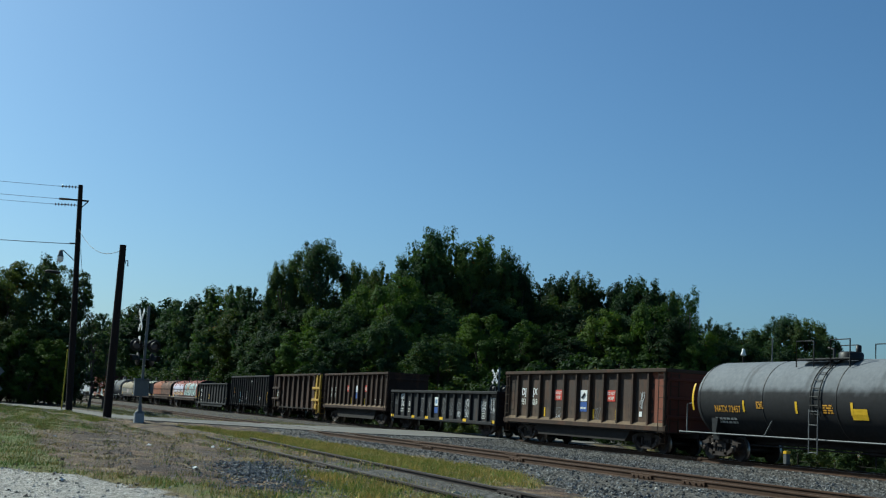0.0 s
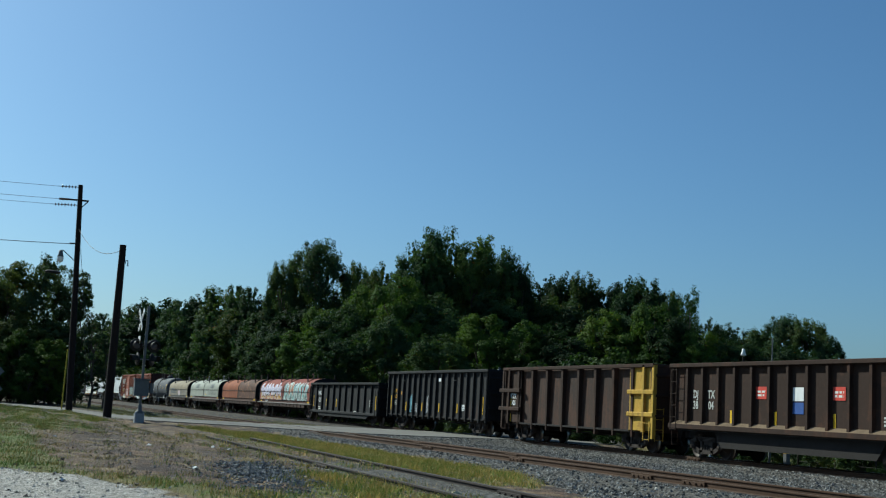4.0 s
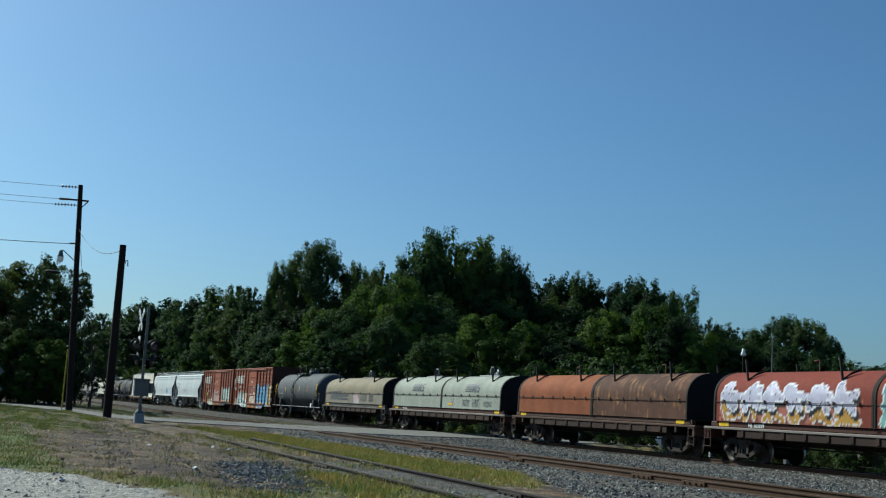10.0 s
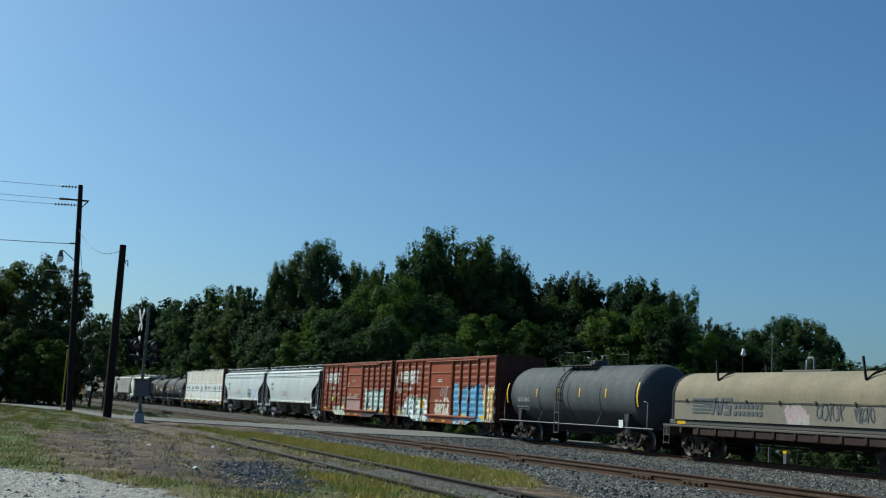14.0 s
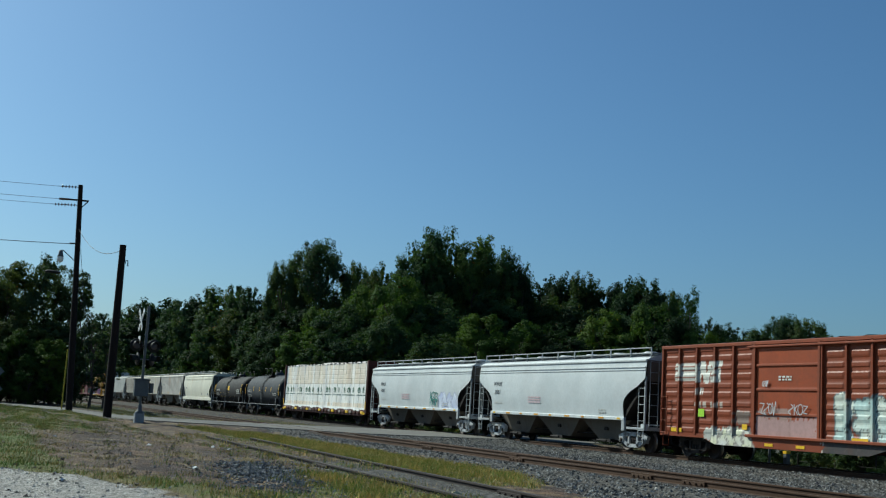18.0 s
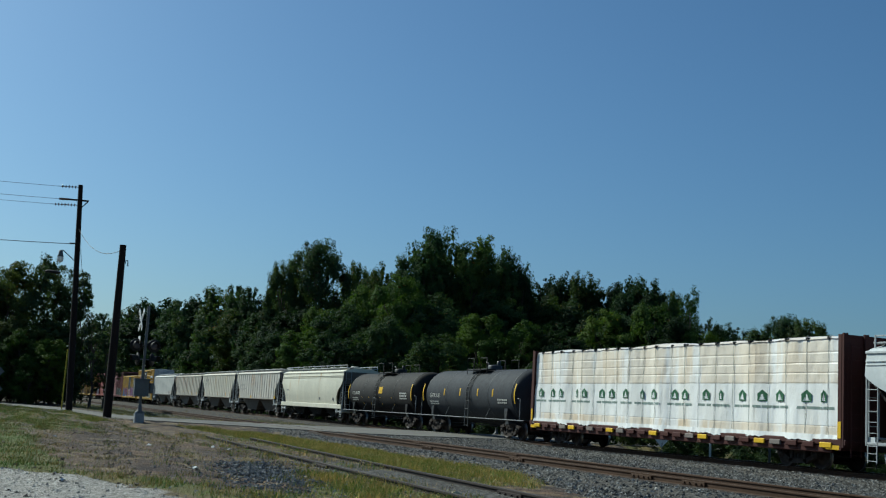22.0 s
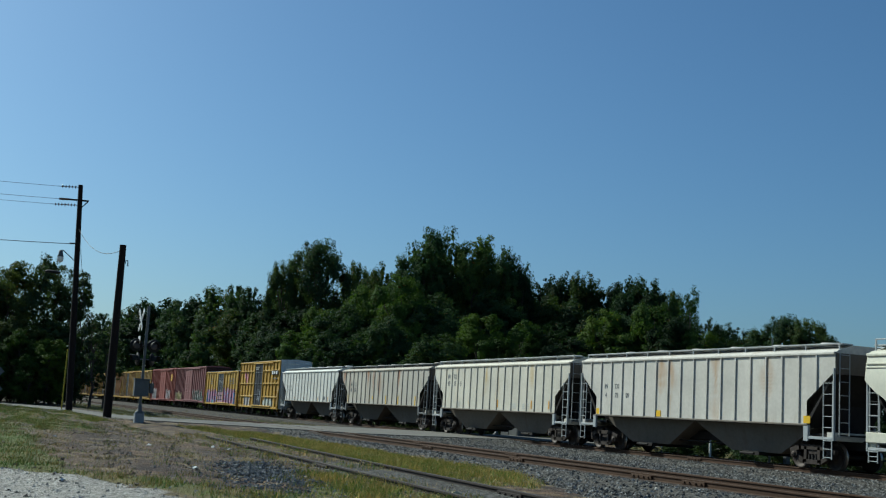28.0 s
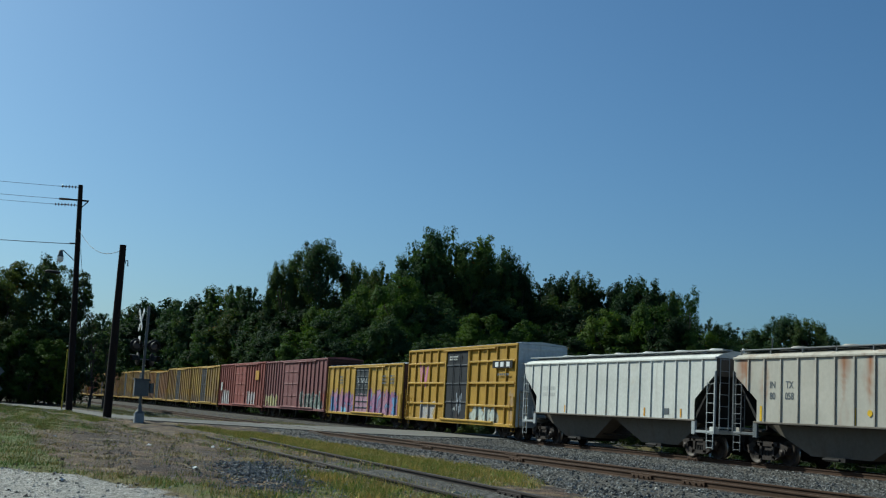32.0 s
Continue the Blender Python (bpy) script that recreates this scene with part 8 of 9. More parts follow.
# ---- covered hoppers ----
# dusty grey; bays and end walls also carry their shade in this colour
GREYB = paint("dusty_grey_shade", (0.115, 0.100, 0.082), amount=0.2, dirt=0.4, rough=0.7)
CLEAN_SKIN = paint("smooth_hopper_skin", None, attr=True, amount=0.05, dirt=0.1, rough=0.5, grime=(0.28, 0.28, 0.27), relief=0.06)
STAINED_SKIN = paint("stained_hopper_skin", None, attr=True, amount=0.22, dirt=0.3, rough=0.6, stain=(0.20, 0.12, 0.06), grime=(0.22, 0.20, 0.17), relief=0.1)
def hopper(label, x0, x1, zb, zs, zr, col, mat, ribs=0, round_end=False, bays=3, ladder_mat=None, inset=1.55, fine=0.3, belly_mat=None, dark=None, rail=True, reach=0.55, bulge=0.0, low=None, tone=""):
    """A covered hopper. zb: sill, zs: top of the side sheet, zr: top of the running board's rail."""
    car, hl = new_car("covered_hopper", label, x0, x1)
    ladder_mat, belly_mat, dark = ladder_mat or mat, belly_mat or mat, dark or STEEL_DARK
    low = low or (1.4 if ribs else 1.75)
    zd = zb + (zs - zb) * (0.75 if ribs else 0.68)     # where the end cut reaches the full length
    zv = zb + (zs - zb) * (0.34 if ribs else 0.2)

    def half(z):
        t = np.clip((z - zv) / (zd - zv), 0, 1)
        if round_end:
            k = np.where(t < 0.6, (t / 0.6) ** 2.2 * 0.45, 0.45 + 0.55 * np.clip((t - 0.6) / 0.4, 0, 1) ** 0.8)
        else:
            k = t
        return hl - low * (1 - k)

    for sgn in (-1, 1):
        def fn(A, B, sgn=sgn):
            z = zb + (zs - zb) * B
            return np.stack([A * half(z), sgn * (1.46 + bulge * np.sin(np.clip(B, 0, 1) * math.pi)), z], -1)

        def cf(A, B):
            z = zb + (zs - zb) * B
            return col(A * half(z), z)

        net("side_sheet", np.linspace(-1, 1, max(40, int(2 * hl / fine)) if sgn < 0 else 40), np.linspace(0, 1, 40 if sgn < 0 else 12), fn, cf, CLEAN_SKIN if ribs == 0 else STAINED_SKIN, car)
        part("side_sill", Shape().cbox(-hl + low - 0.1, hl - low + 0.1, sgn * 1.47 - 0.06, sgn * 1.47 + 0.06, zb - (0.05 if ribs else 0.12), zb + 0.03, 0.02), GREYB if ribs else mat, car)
        part("top_chord", Shape().cbox(-hl, hl, sgn * 1.46 - 0.06, sgn * 1.46 + 0.06, zs - 0.06, zs + 0.04, 0.02), mat, car)
        if ribs == 0:
            for z in (zs - 0.30, zs - 0.42) if round_end else (zs - 0.1,):
                part("side_rail", Shape().cbox(-hl + 0.02, hl - 0.02, sgn * (1.47 + bulge * 0.5) - 0.02, sgn * (1.47 + bulge * 0.5) + 0.02, z - 0.02, z + 0.02, 0.006), mat, car)
        for i in range(ribs):
            x = (-hl + 0.9) + (2 * hl - 1.8) * i / (ribs - 1)
            z0 = zb
            if abs(x) > hl - low:
                t = (abs(x) - (hl - low)) / low
                z0 = zv + t * (zd - zv)
            part("rib", Shape().cbox(x - 0.038, x + 0.038, sgn * 1.475 - 0.03, sgn * 1.475 + 0.03, z0, zs, 0.008, axis="z"), mat, car)
    # roof with running boards and hatches
    ring = [(-1.48, zs), (-1.3, zs + 0.12), (-0.7, zs + 0.3), (0.7, zs + 0.3), (1.3, zs + 0.12), (1.48, zs)]
    part("roof", Shape().prism(ring, -hl, hl, lambda l, u, w: (l, u, w)), mat, car)
    part("hatch_trough", Shape().cbox(-hl + 1.2, hl - 1.2, -0.28, 0.28, zs + 0.3, zs + 0.4, 0.03), mat, car)
    for sgn in (-1, 1):
        part("running_board", Shape().cbox(-hl, hl, sgn * 0.95 - 0.24, sgn * 0.95 + 0.24, zs + 0.30, zs + 0.35, 0.01), ladder_mat, car)
        if rail:
            n = 11
            for i in range(n):
                x = -hl + 0.1 + (2 * hl - 0.2) * i / (n - 1)
                part("stanchion", Shape().cbox(x - 0.03, x + 0.03, sgn * 1.2 - 0.02, sgn * 1.2 + 0.02, zs + 0.1, zr, 0.005, axis="z"), ladder_mat, car)
            part("handrail", Shape().cbox(-hl + 0.1, hl - 0.1, sgn * 1.2 - 0.02, sgn * 1.2 + 0.02, zr - 0.045, zr, 0.01), ladder_mat, car)
    for i in range(6):
        x = -hl + 2 + (2 * hl - 4) * i / 5
        part("hatch", Shape().lathe([(zs + 0.4, 0.33), (zs + 0.46, 0.33), (zs + 0.5, 0.25), (zs + 0.51, 0.01)], 14, "z", (x, 0, 0)), mat, car)
    # ends
    for d in (-1, 1):
        # end walls are coloured darker to stand for the shade on them
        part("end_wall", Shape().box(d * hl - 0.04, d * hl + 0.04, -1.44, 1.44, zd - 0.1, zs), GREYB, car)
        # near-black sheets put the shade below the cut-away end into the colour
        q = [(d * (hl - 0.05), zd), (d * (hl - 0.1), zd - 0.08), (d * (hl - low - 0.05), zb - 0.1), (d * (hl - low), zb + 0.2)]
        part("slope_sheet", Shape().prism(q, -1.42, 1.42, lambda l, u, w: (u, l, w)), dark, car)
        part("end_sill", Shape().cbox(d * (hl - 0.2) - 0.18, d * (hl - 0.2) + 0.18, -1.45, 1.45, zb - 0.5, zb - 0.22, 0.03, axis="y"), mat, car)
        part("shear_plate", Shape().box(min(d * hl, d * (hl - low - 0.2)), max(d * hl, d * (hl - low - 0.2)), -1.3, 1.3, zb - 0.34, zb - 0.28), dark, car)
        for sy in (-1.47, 1.47):
            part("corner_post", Shape().cbox(d * (hl - 0.03) - 0.032, d * (hl - 0.03) + 0.032, sy - 0.04, sy + 0.04, zb - 0.5, zd + 0.1, 0.01, axis="z"), ladder_mat, car)
            part("bolster_web", Shape().cbox(d * (hl - low + 0.02) - 0.13, d * (hl - low + 0.02) + 0.13, sy - 0.05, sy + 0.05, zb - 0.55, zb - 0.02, 0.02, axis="z"), ladder_mat, car)
            part("platform_rail", Shape().cbox(min(d * hl, d * (hl - 1.45)), max(d * hl, d * (hl - 1.45)), sy - 0.035, sy + 0.035, zb - 0.48, zb - 0.38, 0.01), ladder_mat, car)
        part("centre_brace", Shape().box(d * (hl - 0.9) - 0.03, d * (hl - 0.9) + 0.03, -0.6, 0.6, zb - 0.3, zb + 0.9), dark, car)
        ladder(car, d * (hl - 0.3), -1.49, zb - 0.5, zd - 0.35, 0.46, ladder_mat, 6)
        ladder(car, d * (hl - 0.3), -1.49, 0.38, zb - 0.45, 0.4, ladder_mat, 3)
        ladder(car, d * (hl + 0.05), -1.1, zb - 0.4, zs, 0.42, ladder_mat, 7, turn=90)
    # bays
    span = 2 * (hl - low) / bays
    for i in range(bays):
        x = -hl + low + span * (i + 0.5)
        t, b = span / 2 - 0.02, max(0.45, span * 0.2)
        v = [(x - t, -1.05, zb - 0.06), (x + t, -1.05, zb - 0.06), (x + t, 1.05, zb - 0.06), (x - t, 1.05, zb - 0.06), (x - b, -0.8, 0.42), (x + b, -0.8, 0.42), (x + b, 0.8, 0.42), (x - b, 0.8, 0.42)]
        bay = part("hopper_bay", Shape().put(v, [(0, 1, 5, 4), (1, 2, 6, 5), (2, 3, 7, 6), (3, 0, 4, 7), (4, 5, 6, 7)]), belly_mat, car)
        part("outlet_gate", Shape().cbox(x - 0.5, x + 0.5, -1.05, 1.05, 0.3, 0.44, 0.03, axis="y").tube([(x - 0.4, -1.2, 0.36), (x + 0.4, -1.2, 0.36)], 0.05, 6), STEEL_DARK, bay)
        if round_end:
            part("vibrator_bracket", Shape().cbox(x - 0.13, x + 0.13, -1.0, -0.88, 0.82, 0.98, 0.03, axis="y"), STEEL_DARK, bay)
    gear(car, hl, inset, reach, tone=tone)
    return car, hl


WHITE_HOP = (0.50, 0.52, 0.52)
HOPW = paint("clean_hopper_paint", WHITE_HOP, amount=0.08, dirt=0.15, rough=0.4)
LADW = plain("white_ladder_paint", (0.34, 0.355, 0.36), 0.5, vary=0.12)


def white_hop(A, Z):
    return rusty(WHITE_HOP, (0.46, 0.49, 0.495), 3)(A, Z)


def white_hop_tag(A, Z):
    C = white_hop(A, Z)
    spray(C, A, Z, 3.9, 6.6, 1.45, 2.3, 4, [(0.60, 0.64, 0.70), (0.42, 0.46, 0.62)], (0.30, 0.32, 0.45), (0.55, 0.58, 0.64), 9, 0.12, 0.3)
    return C


for x0, x1, cf, fine in ((-24.3, -7.3, white_hop, 0.4), (-42.6, -25.5, white_hop_tag, 0.055)):
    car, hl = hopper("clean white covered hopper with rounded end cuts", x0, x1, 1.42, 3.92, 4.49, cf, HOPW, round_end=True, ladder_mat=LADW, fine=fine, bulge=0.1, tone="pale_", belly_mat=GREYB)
    for w, z in (("WWUX", 2.78), ("30051" if fine > 0.1 else "30065", 2.35)):
        if w:
            lettering(car, w, -6.0, z, 0.22, GREY_LET, -1.566, 0.9)
    bars(car, -6.4, 1.85, 0.9, 0.22, 2, FADED_LET, -1.525)
    bars(car, -2.4, 1.95, 1.4, 0.36, 3, plain("faded_pink_stencil", (0.55, 0.40, 0.42), 0.5), -1.558)
    for i in range(9):
        x = -6.5 + i * 1.6
        plate(car, x, x + (0.45 if i % 2 else 0.25), 1.34, 1.42, YELLOW if i in (0, 8) else AMBER_LET, -1.535, "reflector")
    bars(car, 4.6, 1.6, 0.7, 0.2, 2, FADED_LET, -1.508)
    if fine < 0.1:
        for i, (z, h) in enumerate(((2.15, 0.5), (1.8, 0.45))):
            tag(car, 3.2, z, 1.2, h, TAG_GREEN, 5 + i, -1.57, 0.06, 4)

CREAM_HOP = (0.56, 0.54, 0.44)
HOPC = paint("cream_hopper_paint", CREAM_HOP, amount=0.2, dirt=0.3, rough=0.5, stain=(0.36, 0.22, 0.09))
HOP1 = paint("stained_white_hopper", (0.49, 0.465, 0.415), amount=0.3, dirt=0.35, rough=0.55, stain=(0.32, 0.18, 0.08))
HOP2 = paint("cream_white_hopper", (0.52, 0.49, 0.41), amount=0.2, dirt=0.3, rough=0.55, stain=(0.40, 0.27, 0.11))
HOP3 = paint("tan_grey_hopper", (0.38, 0.35, 0.295), amount=0.45, dirt=0.45, rough=0.6, stain=(0.28, 0.12, 0.05))
HOP4 = paint("bright_white_hopper", (0.54, 0.54, 0.50), amount=0.1, dirt=0.2, rough=0.5)


def streaky(base, streak, xs, width=0.5):
    def f(A, Z):
        C = rusty(base, tuple(0.93 * c for c in base), 5)(A, Z)
        for x in xs:
            m = np.clip(1 - np.abs(A - x) / (width * (0.6 + 0.4 * np.sin(Z * 3 + x))), 0, 1) * np.clip(0.35 + 0.6 * waves(A * 5, Z * 0.5, 1.5) + 0.35 * (Z - 2.3), 0, 1)
            C = C * (1 - m[..., None]) + np.array(streak) * m[..., None]
        return C
    return f


car, hl = hopper("cream-white smooth-sided covered hopper with rust streaks", -115.0, -97.5, 1.25, 3.84, 4.38, streaky(CREAM_HOP, (0.42, 0.27, 0.10), (-3.4, 2.8, -6.0), 0.3), HOPC, round_end=True, ladder_mat=LADW, belly_mat=BLACKC, fine=0.12, bulge=0.14, low=1.3)
bars(car, -7.0, 2.35, 0.8, 0.2, 1, GREY_LET, -1.6)
lettering(car, "55397", -6.7, 1.85, 0.2, FADED_LET, -1.572)
for x in (2.8, 6.4):
    plate(car, x, x + 0.35, 1.65, 1.85, GREY_LET, -1.556, "stencil")
part("lower_band", Shape().cbox(-hl + 0.05, hl - 0.05, -1.56, -1.5, 1.02, 1.35, 0.02), HOPC, car)
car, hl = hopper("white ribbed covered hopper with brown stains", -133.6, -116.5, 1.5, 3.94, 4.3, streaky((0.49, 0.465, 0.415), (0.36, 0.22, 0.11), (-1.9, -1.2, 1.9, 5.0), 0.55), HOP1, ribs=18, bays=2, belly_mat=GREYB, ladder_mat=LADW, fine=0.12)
for w, x, z in (("IN", -6.3, 2.7), ("TX", -5.4, 2.7), ("4", -6.3, 2.3), ("73", -5.4, 2.3), ("09", -4.5, 2.3)):
    lettering(car, w, x, z, 0.2, GREY_LET, -1.468, 0.95)
for x in (-7.1, -2.2, 7.0):
    plate(car, x, x + 0.35, 1.55, 1.8, YELLOW, -1.468, "reflector")
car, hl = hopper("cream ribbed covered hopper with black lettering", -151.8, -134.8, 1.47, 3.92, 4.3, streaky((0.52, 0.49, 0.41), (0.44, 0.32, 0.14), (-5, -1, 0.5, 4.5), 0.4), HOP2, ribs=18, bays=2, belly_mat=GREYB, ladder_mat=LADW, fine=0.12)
for w, x, z in (("IN", -6.26, 3.2), ("TX", -5.37, 3.2), ("49", -6.26, 2.8), ("15", -5.37, 2.8), ("5", -4.5, 2.8)):
    lettering(car, w, x, z, 0.26, GREY_LET, -1.468, 0.9)
for x in (-6.7, -3.2, 0.6, 4.6, 6.5):
    plate(car, x - 0.05, x + 0.05, 1.65, 2.05, AMBER_LET, -1.468, "reflector")
for x in (-5.1, 2.2, 3.6):
    bars(car, x, 1.62, 0.7, 0.3, 3, FADED_LET, -1.468)
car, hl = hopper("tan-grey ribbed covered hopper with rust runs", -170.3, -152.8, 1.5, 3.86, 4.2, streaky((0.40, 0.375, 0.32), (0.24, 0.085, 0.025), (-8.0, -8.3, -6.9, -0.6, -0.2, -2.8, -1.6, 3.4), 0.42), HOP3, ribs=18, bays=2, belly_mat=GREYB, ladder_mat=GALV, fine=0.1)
for w, x, z in (("IN", -6.46, 2.75), ("TX", -5.54, 2.75), ("80", -6.46, 2.35), ("058", -5.54, 2.35)):
    lettering(car, w, x, z, 0.24, GREY_LET, -1.468, 0.9)
for x in (-7.1, -2.3, 1.1, 3.5, 6.6):
    plate(car, x - 0.06, x + 0.06, 1.55, 2.1, YELLOW, -1.468, "reflector")
part("sticker", Shape().disc((-1.6, -1.48, 1.95), 0.11, 16, "y", 0.01), YELLOW, car)
car, hl = hopper("bright white ribbed covered hopper", -187.85, -171.4, 1.47, 3.92, 4.05, streaky((0.54, 0.54, 0.50), (0.5, 0.46, 0.38), (2.2,), 0.3), HOP4, ribs=17, bays=2, belly_mat=GREYB, ladder_mat=LADW, rail=False, fine=0.3)
bars(car, -6.2, 2.3, 1.3, 0.6, 2, FADED_LET, -1.468)
for x in (-3.8, 0.0, 3.2, 5.9):
    plate(car, x - 0.05, x + 0.05, 1.55, 1.9, AMBER_LET, -1.468, "reflector")
plate(car, 4.7, 5.05, 1.65, 1.9, GREY_LET, -1.468, "stencil")

# ---- lumber car ----
LUM_RED = paint("dark_red_car_paint", (0.052, 0.016, 0.014), amount=0.3, dirt=0.4, rough=0.65)
def wrap_material(name, clean, tinted):
    m, nt, b = nodes_of(name, 0.28)
    b.inputs["Specular IOR Level"].default_value = 0.5
    tc = add(nt, "TexCoord").outputs["Object"]
    f1, f2, f3 = noise_at(nt, tc, 1.6, 5, 0.6, (1, 1, 0.45)), noise_at(nt, tc, 9.0, 4, 0.6, (1, 1, 0.5)), noise_at(nt, tc, 0.7, 3, 0.5, (1, 1, 0.5))
    c = blend(nt, ramp(nt, f3, (0.45, G0), (0.7, (0.8,) * 3)), clean, tinted)
    f4 = noise_at(nt, tc, 1.1, 4, 0.6, (1, 0.2, 0.12))
    c = blend(nt, ramp(nt, f4, (0.52, G0), (0.62, (0.85,) * 3)), c, (0.85, 0.84, 0.82))
    c = blend(nt, ramp(nt, f2, (0.66, G0), (0.85, (0.2,) * 3)), c, (0.5, 0.47, 0.43))
    nt.links.new(c, b.inputs["Base Color"])
    bump(nt, b, blend(nt, 0.3, f1, f2), 0.5, 0.07)
    return m


WRAP = wrap_material("white_plastic_wrap", (0.86, 0.85, 0.82), (0.78, 0.74, 0.67))
WRAP_TAN = wrap_material("tan_tinted_wrap", (0.80, 0.71, 0.59), (0.72, 0.57, 0.40))
PRINT = plain("green_wrap_print", (0.045, 0.13, 0.065), 0.5, vary=0.2)
PRINT_GREY = plain("grey_green_wrap_print", (0.22, 0.28, 0.25), 0.5, vary=0.2)
car, hl = new_car("lumber_car", "dark red centre-beam flatcar loaded with white-wrapped lumber", -66.15, -43.75)
part("deck", Shape().cbox(-hl - 0.2, hl + 0.2, -1.48, 1.48, 0.86, 1.06, 0.03), LUM_RED, car)
part("centre_beam", Shape().box(-hl, hl, -0.12, 0.12, 1.06, 4.5), LUM_RED, car)
for d in (-1, 1):
    part("bulkhead", Shape().cbox(d * (hl - 0.06) - 0.08, d * (hl - 0.06) + 0.08, -1.5, 1.5, 0.7, 4.56, 0.02, axis="y"), LUM_RED, car)
    for y in (-1.4, -0.5, 0.5, 1.4):
        part("bulkhead_post", Shape().cbox(d * (hl + 0.08) - 0.06, d * (hl + 0.08) + 0.06, y - 0.09, y + 0.09, 0.8, 4.6, 0.02, axis="z"), LUM_RED, car)
    plate(car, d * (hl - 0.06) - 0.08, d * (hl - 0.06) + 0.08, 1.1, 1.65, YELLOW, -1.502, "reflector")
    plate(car, d * (hl - 0.35) - 0.35, d * (hl - 0.35) + 0.3, 0.72, 0.86, YELLOW, -1.5, "reflector")
    ladder(car, d * (hl + 0.3), -1.1, 0.5, 4.2, 0.42, LUM_RED, 9, turn=90)
for i in range(25):
    x = -hl + 0.7 + i * (2 * hl - 1.4) / 24
    part("stake_pocket", Shape().cbox(x - 0.28, x + 0.28, -1.53, -1.46, 0.76, 0.94, 0.02), YELLOW if i % 4 == 0 else (PALE_DECK if i % 3 == 0 else LUM_RED), car)
part("side_sill", Shape().cbox(-hl + 0.5, hl - 0.5, -1.44, -1.3, 0.6, 0.86, 0.03), LUM_RED, car)


def fold(x, z):
    """How far the loose wrap bulges."""
    return 0.05 * np.sin(x * 2.1 + 1.3 * np.sin(x * 0.9) + 0.3 * z) + 0.04 * np.abs(waves(x * 1.9, z * 0.3, 1.3))


def pack_y(x, z):
    return -1.40 - float(fold(x, z)) - 0.008


lr = np.random.default_rng(4)
cols, n_col = np.linspace(-hl + 0.16, hl - 0.16, 6), 5
tiers = (1.07, 1.5, 2.92, 3.28, 3.62, 3.98, 4.5)
for i in range(n_col):
    for k in range(6):
        for sy in (-1, 1):
            a, b = cols[i] + 0.006, cols[i + 1] - 0.006
            z0, z1 = tiers[k], tiers[k + 1] - (0.003 if k < 5 else 0.02 + 0.06 * lr.uniform(0, 1))
            A, B = np.meshgrid(np.linspace(a, b, 34), np.linspace(0, 1, 12), indexing="ij")
            z = z0 + (z1 - z0) * B
            bul = fold(A, z) - 0.012 * (np.abs(B - 0.5) > 0.49) * (k != 1)
            y = sy * (1.40 + bul)
            nA, nB = A.shape
            v = np.stack([A, y, z], -1).reshape(-1, 3).tolist()
            ii = (np.arange(nA - 1)[:, None] * nB + np.arange(nB - 1)[None, :]).reshape(-1)
            s = Shape().put(v, np.stack([ii, ii + nB, ii + nB + 1, ii + 1], -1).tolist(), 0, True)
            s.box(a, b, min(sy * 0.13, sy * 1.34), max(sy * 0.13, sy * 1.34), z0, z1)
            part("lumber_pack", s, WRAP if k == 1 else WRAP_TAN, car, ("lumber pack in white plastic wrap" if k == 1 else "lumber pack under tan-tinted clear wrap") if (i, sy) == (0, -1) and k < 2 else "")
for i in range(n_col):
    a, b = cols[i] + 0.01, cols[i + 1] - 0.01
    A, B = np.meshgrid(np.linspace(0, 1, 40), np.linspace(-1, 1, 15), indexing="ij")
    X = a + (b - a) * A
    over = np.where(np.abs(B) > 0.9, -0.05, 0.0)
    Y = B * 1.5 / (1 + 0.06 * (np.abs(B) <= 0.9)) + np.sign(B) * np.where(np.abs(B) > 0.9, fold(X, 4.4) - 0.07, 0)
    Z = 4.49 + over + 0.15 * np.sin(math.pi * A) ** 0.6 * (1 - np.abs(B) ** 3) * (1 - 0.3 * math.sin(i * 2.3)) + 0.02 * waves(X, B * 2, 0.6)
    k = (np.arange(39)[:, None] * 15 + np.arange(14)[None, :]).reshape(-1)
    part("top_cover", Shape().put(np.stack([X, Y, Z], -1).reshape(-1, 3).tolist(), np.stack([k, k + 15, k + 16, k + 1], -1).tolist(), 0, True), WRAP_TAN, car, "loose pale plastic top cover" if i == 0 else "")
hem = np.linspace(-hl + 0.2, hl - 0.2, 220)
rows = [np.stack([hem, -1.425 - fold(hem, z + 0 * hem) - 0.02 * k - 0.02 * np.abs(np.sin(hem * 7.3)), z + k * 0.07 * (waves(hem, 0 * hem, 0.9) - 0.4)], -1) for k, z in ((0, 1.2), (0.5, 1.1), (1, 1.02))]
k = np.arange(219)
part("wrap_hem", Shape().put(np.concatenate(rows).tolist(), np.concatenate([np.stack([k + o, k + 1 + o, k + 221 + o, k + 220 + o], -1) for o in (0, 220)]).tolist(), 0, True), WRAP, car)
for i in range(21):
    x = -hl + 0.75 + i * (2 * hl - 1.5) / 20
    part("strap", Shape().tube([(x, pack_y(x, float(z)) - 0.012, float(z)) for z in np.linspace(1.08, 4.48, 12)], 0.007, 4), PRINT_GREY, car)
    part("corner_guard", Shape().cbox(x - 0.05, x + 0.05, pack_y(x, 4.45) - 0.03, -1.3, 4.40, 4.52, 0.015, axis="y"), BLACKM, car)


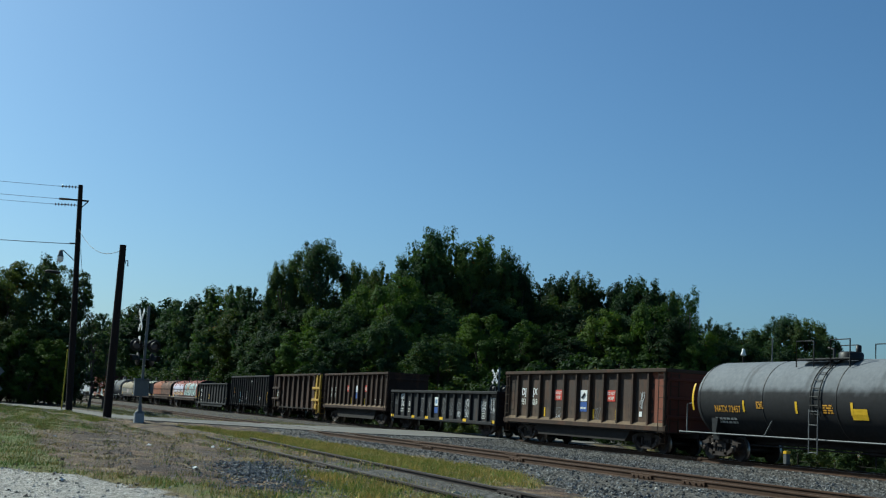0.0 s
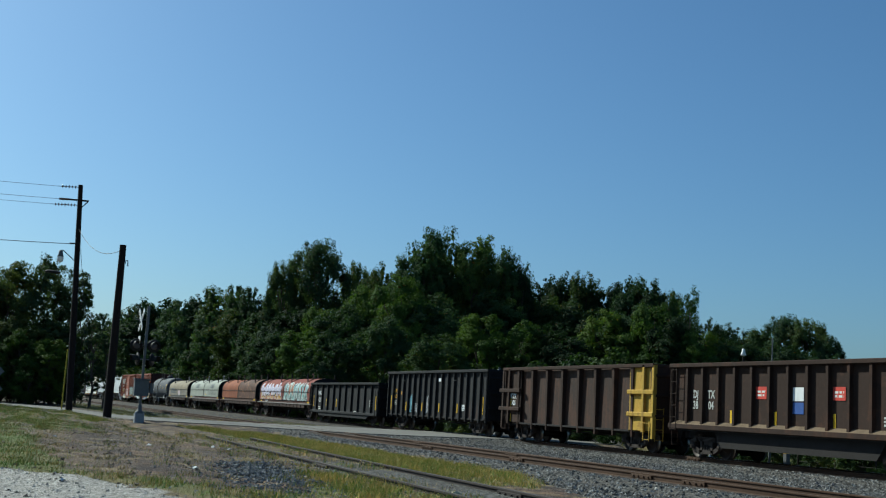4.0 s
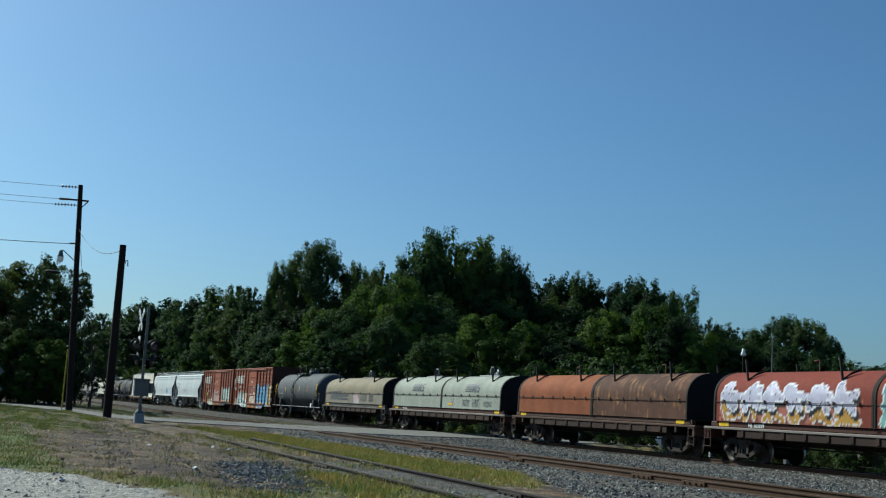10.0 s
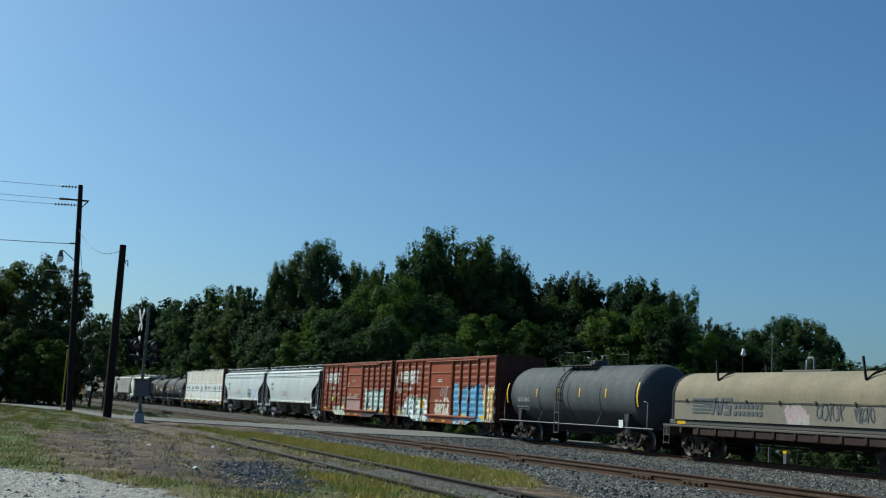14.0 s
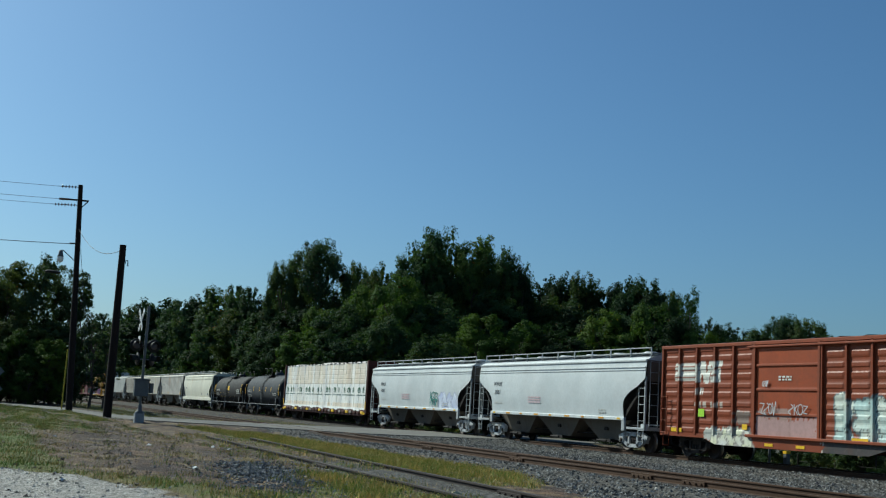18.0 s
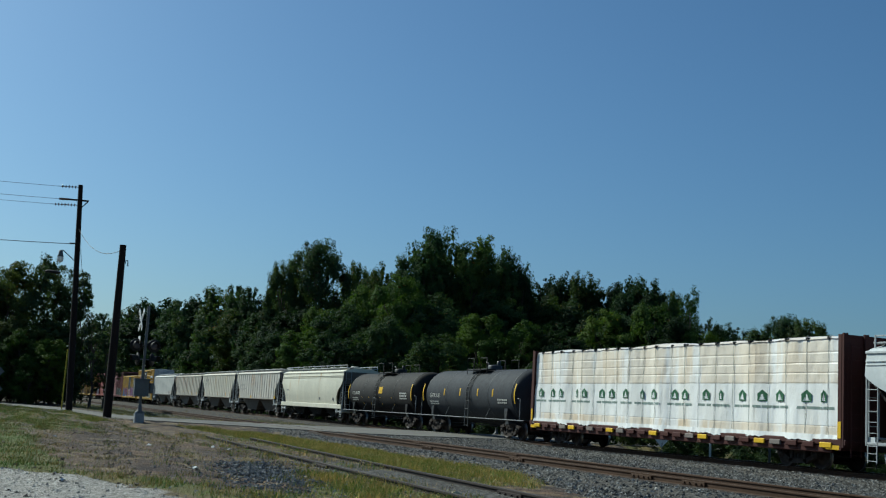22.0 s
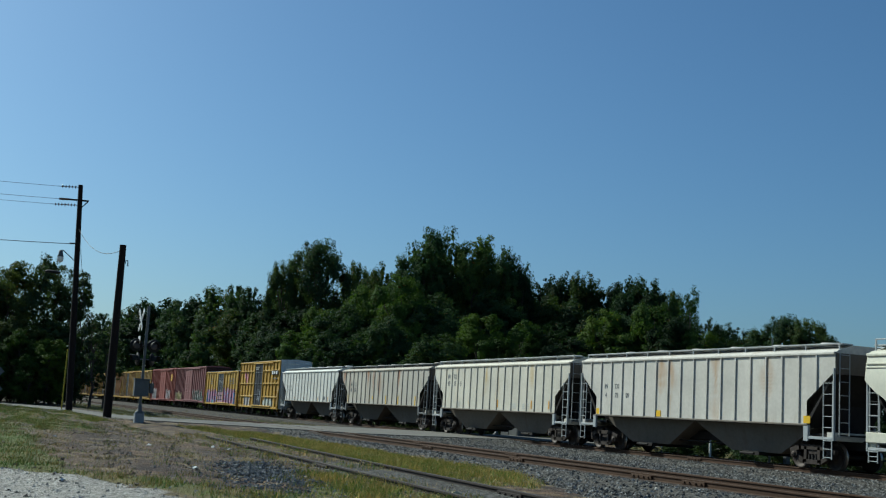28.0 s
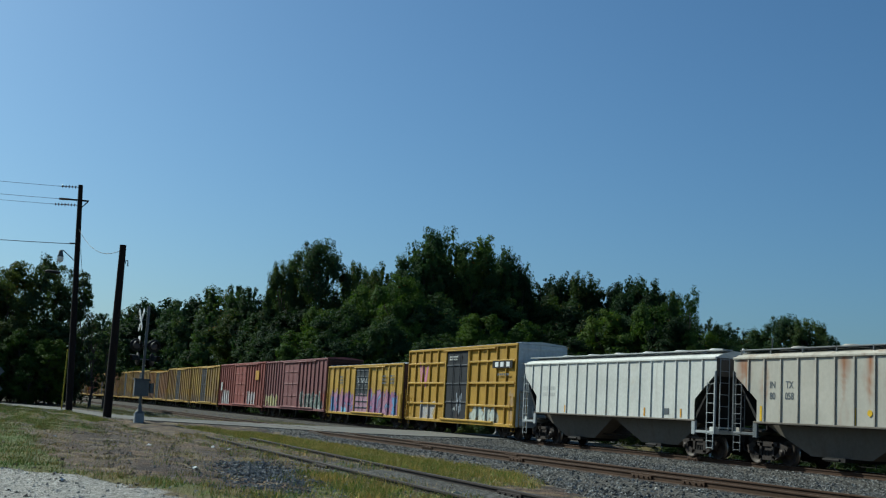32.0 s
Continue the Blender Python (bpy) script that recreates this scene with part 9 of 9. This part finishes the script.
def wrap_print(x, w):
    """A green house-shaped print with a pale tree in it, over a row of plain bars."""
    z, h = 2.28, 0.42

    def sheet(low, high, half, gap):
        us = [u * half / 0.6 for u in (-0.6, -0.501, -0.499, -0.25, 0, 0.25, 0.499, 0.501, 0.6)]
        q = [(x + u * w, min(pack_y(x + u * w, z + d) for d in (0, 0.2, 0.4)) - gap, z + h * f(abs(u))) for f in (low, high) for u in us]
        return q, [(k, k + 1, k + 10, k + 9) for k in range(8)]

    s = Shape().put(*sheet(lambda u: 0.0 if u < 0.5 else 0.55, lambda u: 1 - 0.72 * u, 0.6, 0.012))
    p = part("print", s, PRINT, car, "green house-shaped print")
    t = Shape()
    for k, u in ((0.1, 0.34), (0.26, 0.26), (0.42, 0.16)):
        t.put(*sheet(lambda v: k, lambda v: k + 0.26 * (1 - v / u), u, 0.018))
    part("tree_mark", t, WHITE, p)
    for u, v in ((x - 0.5, x - 0.08), (x - 0.02, x + 0.48)):
        us = np.linspace(u, v, 5)
        q = [(float(a), pack_y(float(a), zz), zz) for zz in (2.04, 2.13) for a in us]
        part("name_bar", Shape().put(q, [(k, k + 1, k + 6, k + 5) for k in range(4)]), PRINT_GREY, car)


for i, x in enumerate(np.linspace(-hl + 0.8, hl - 0.75, 19)):
    wrap_print(float(x) + 0.18 * math.sin(i * 2.7), 0.46 if i % 5 != 3 else 0.24)
gear(car, hl, 2.6, 0.5)


# ---- the train rolls past at a steady pace ----
def rolled(t):
    """Metres that the train has run since half time."""
    d = t - 16.0
    return 12.0837 * d - 0.000923 * d * d + 0.0000212 * d ** 3


def motions():
    for car, x in CARS:
        walk(car, [(t, pose(x + rolled(t), 0, 0)) for t in range(0, 33, 2)])
    first = {}
    for axle, k in AXLES:
        if k not in first:
            walk(axle, [(i / 30, pose(k, 0, WHEEL_R, 0, math.degrees(rolled(i / 30) / WHEEL_R), 0)) for i in range(961)])
            first[k] = axle.animation_data
        else:                                   # all wheels have one size, and turn alike
            axle.rotation_mode = "QUATERNION"
            keys = axle.animation_data_create()
            keys.action, keys.action_slot = first[k].action, first[k].action_slot


motions()
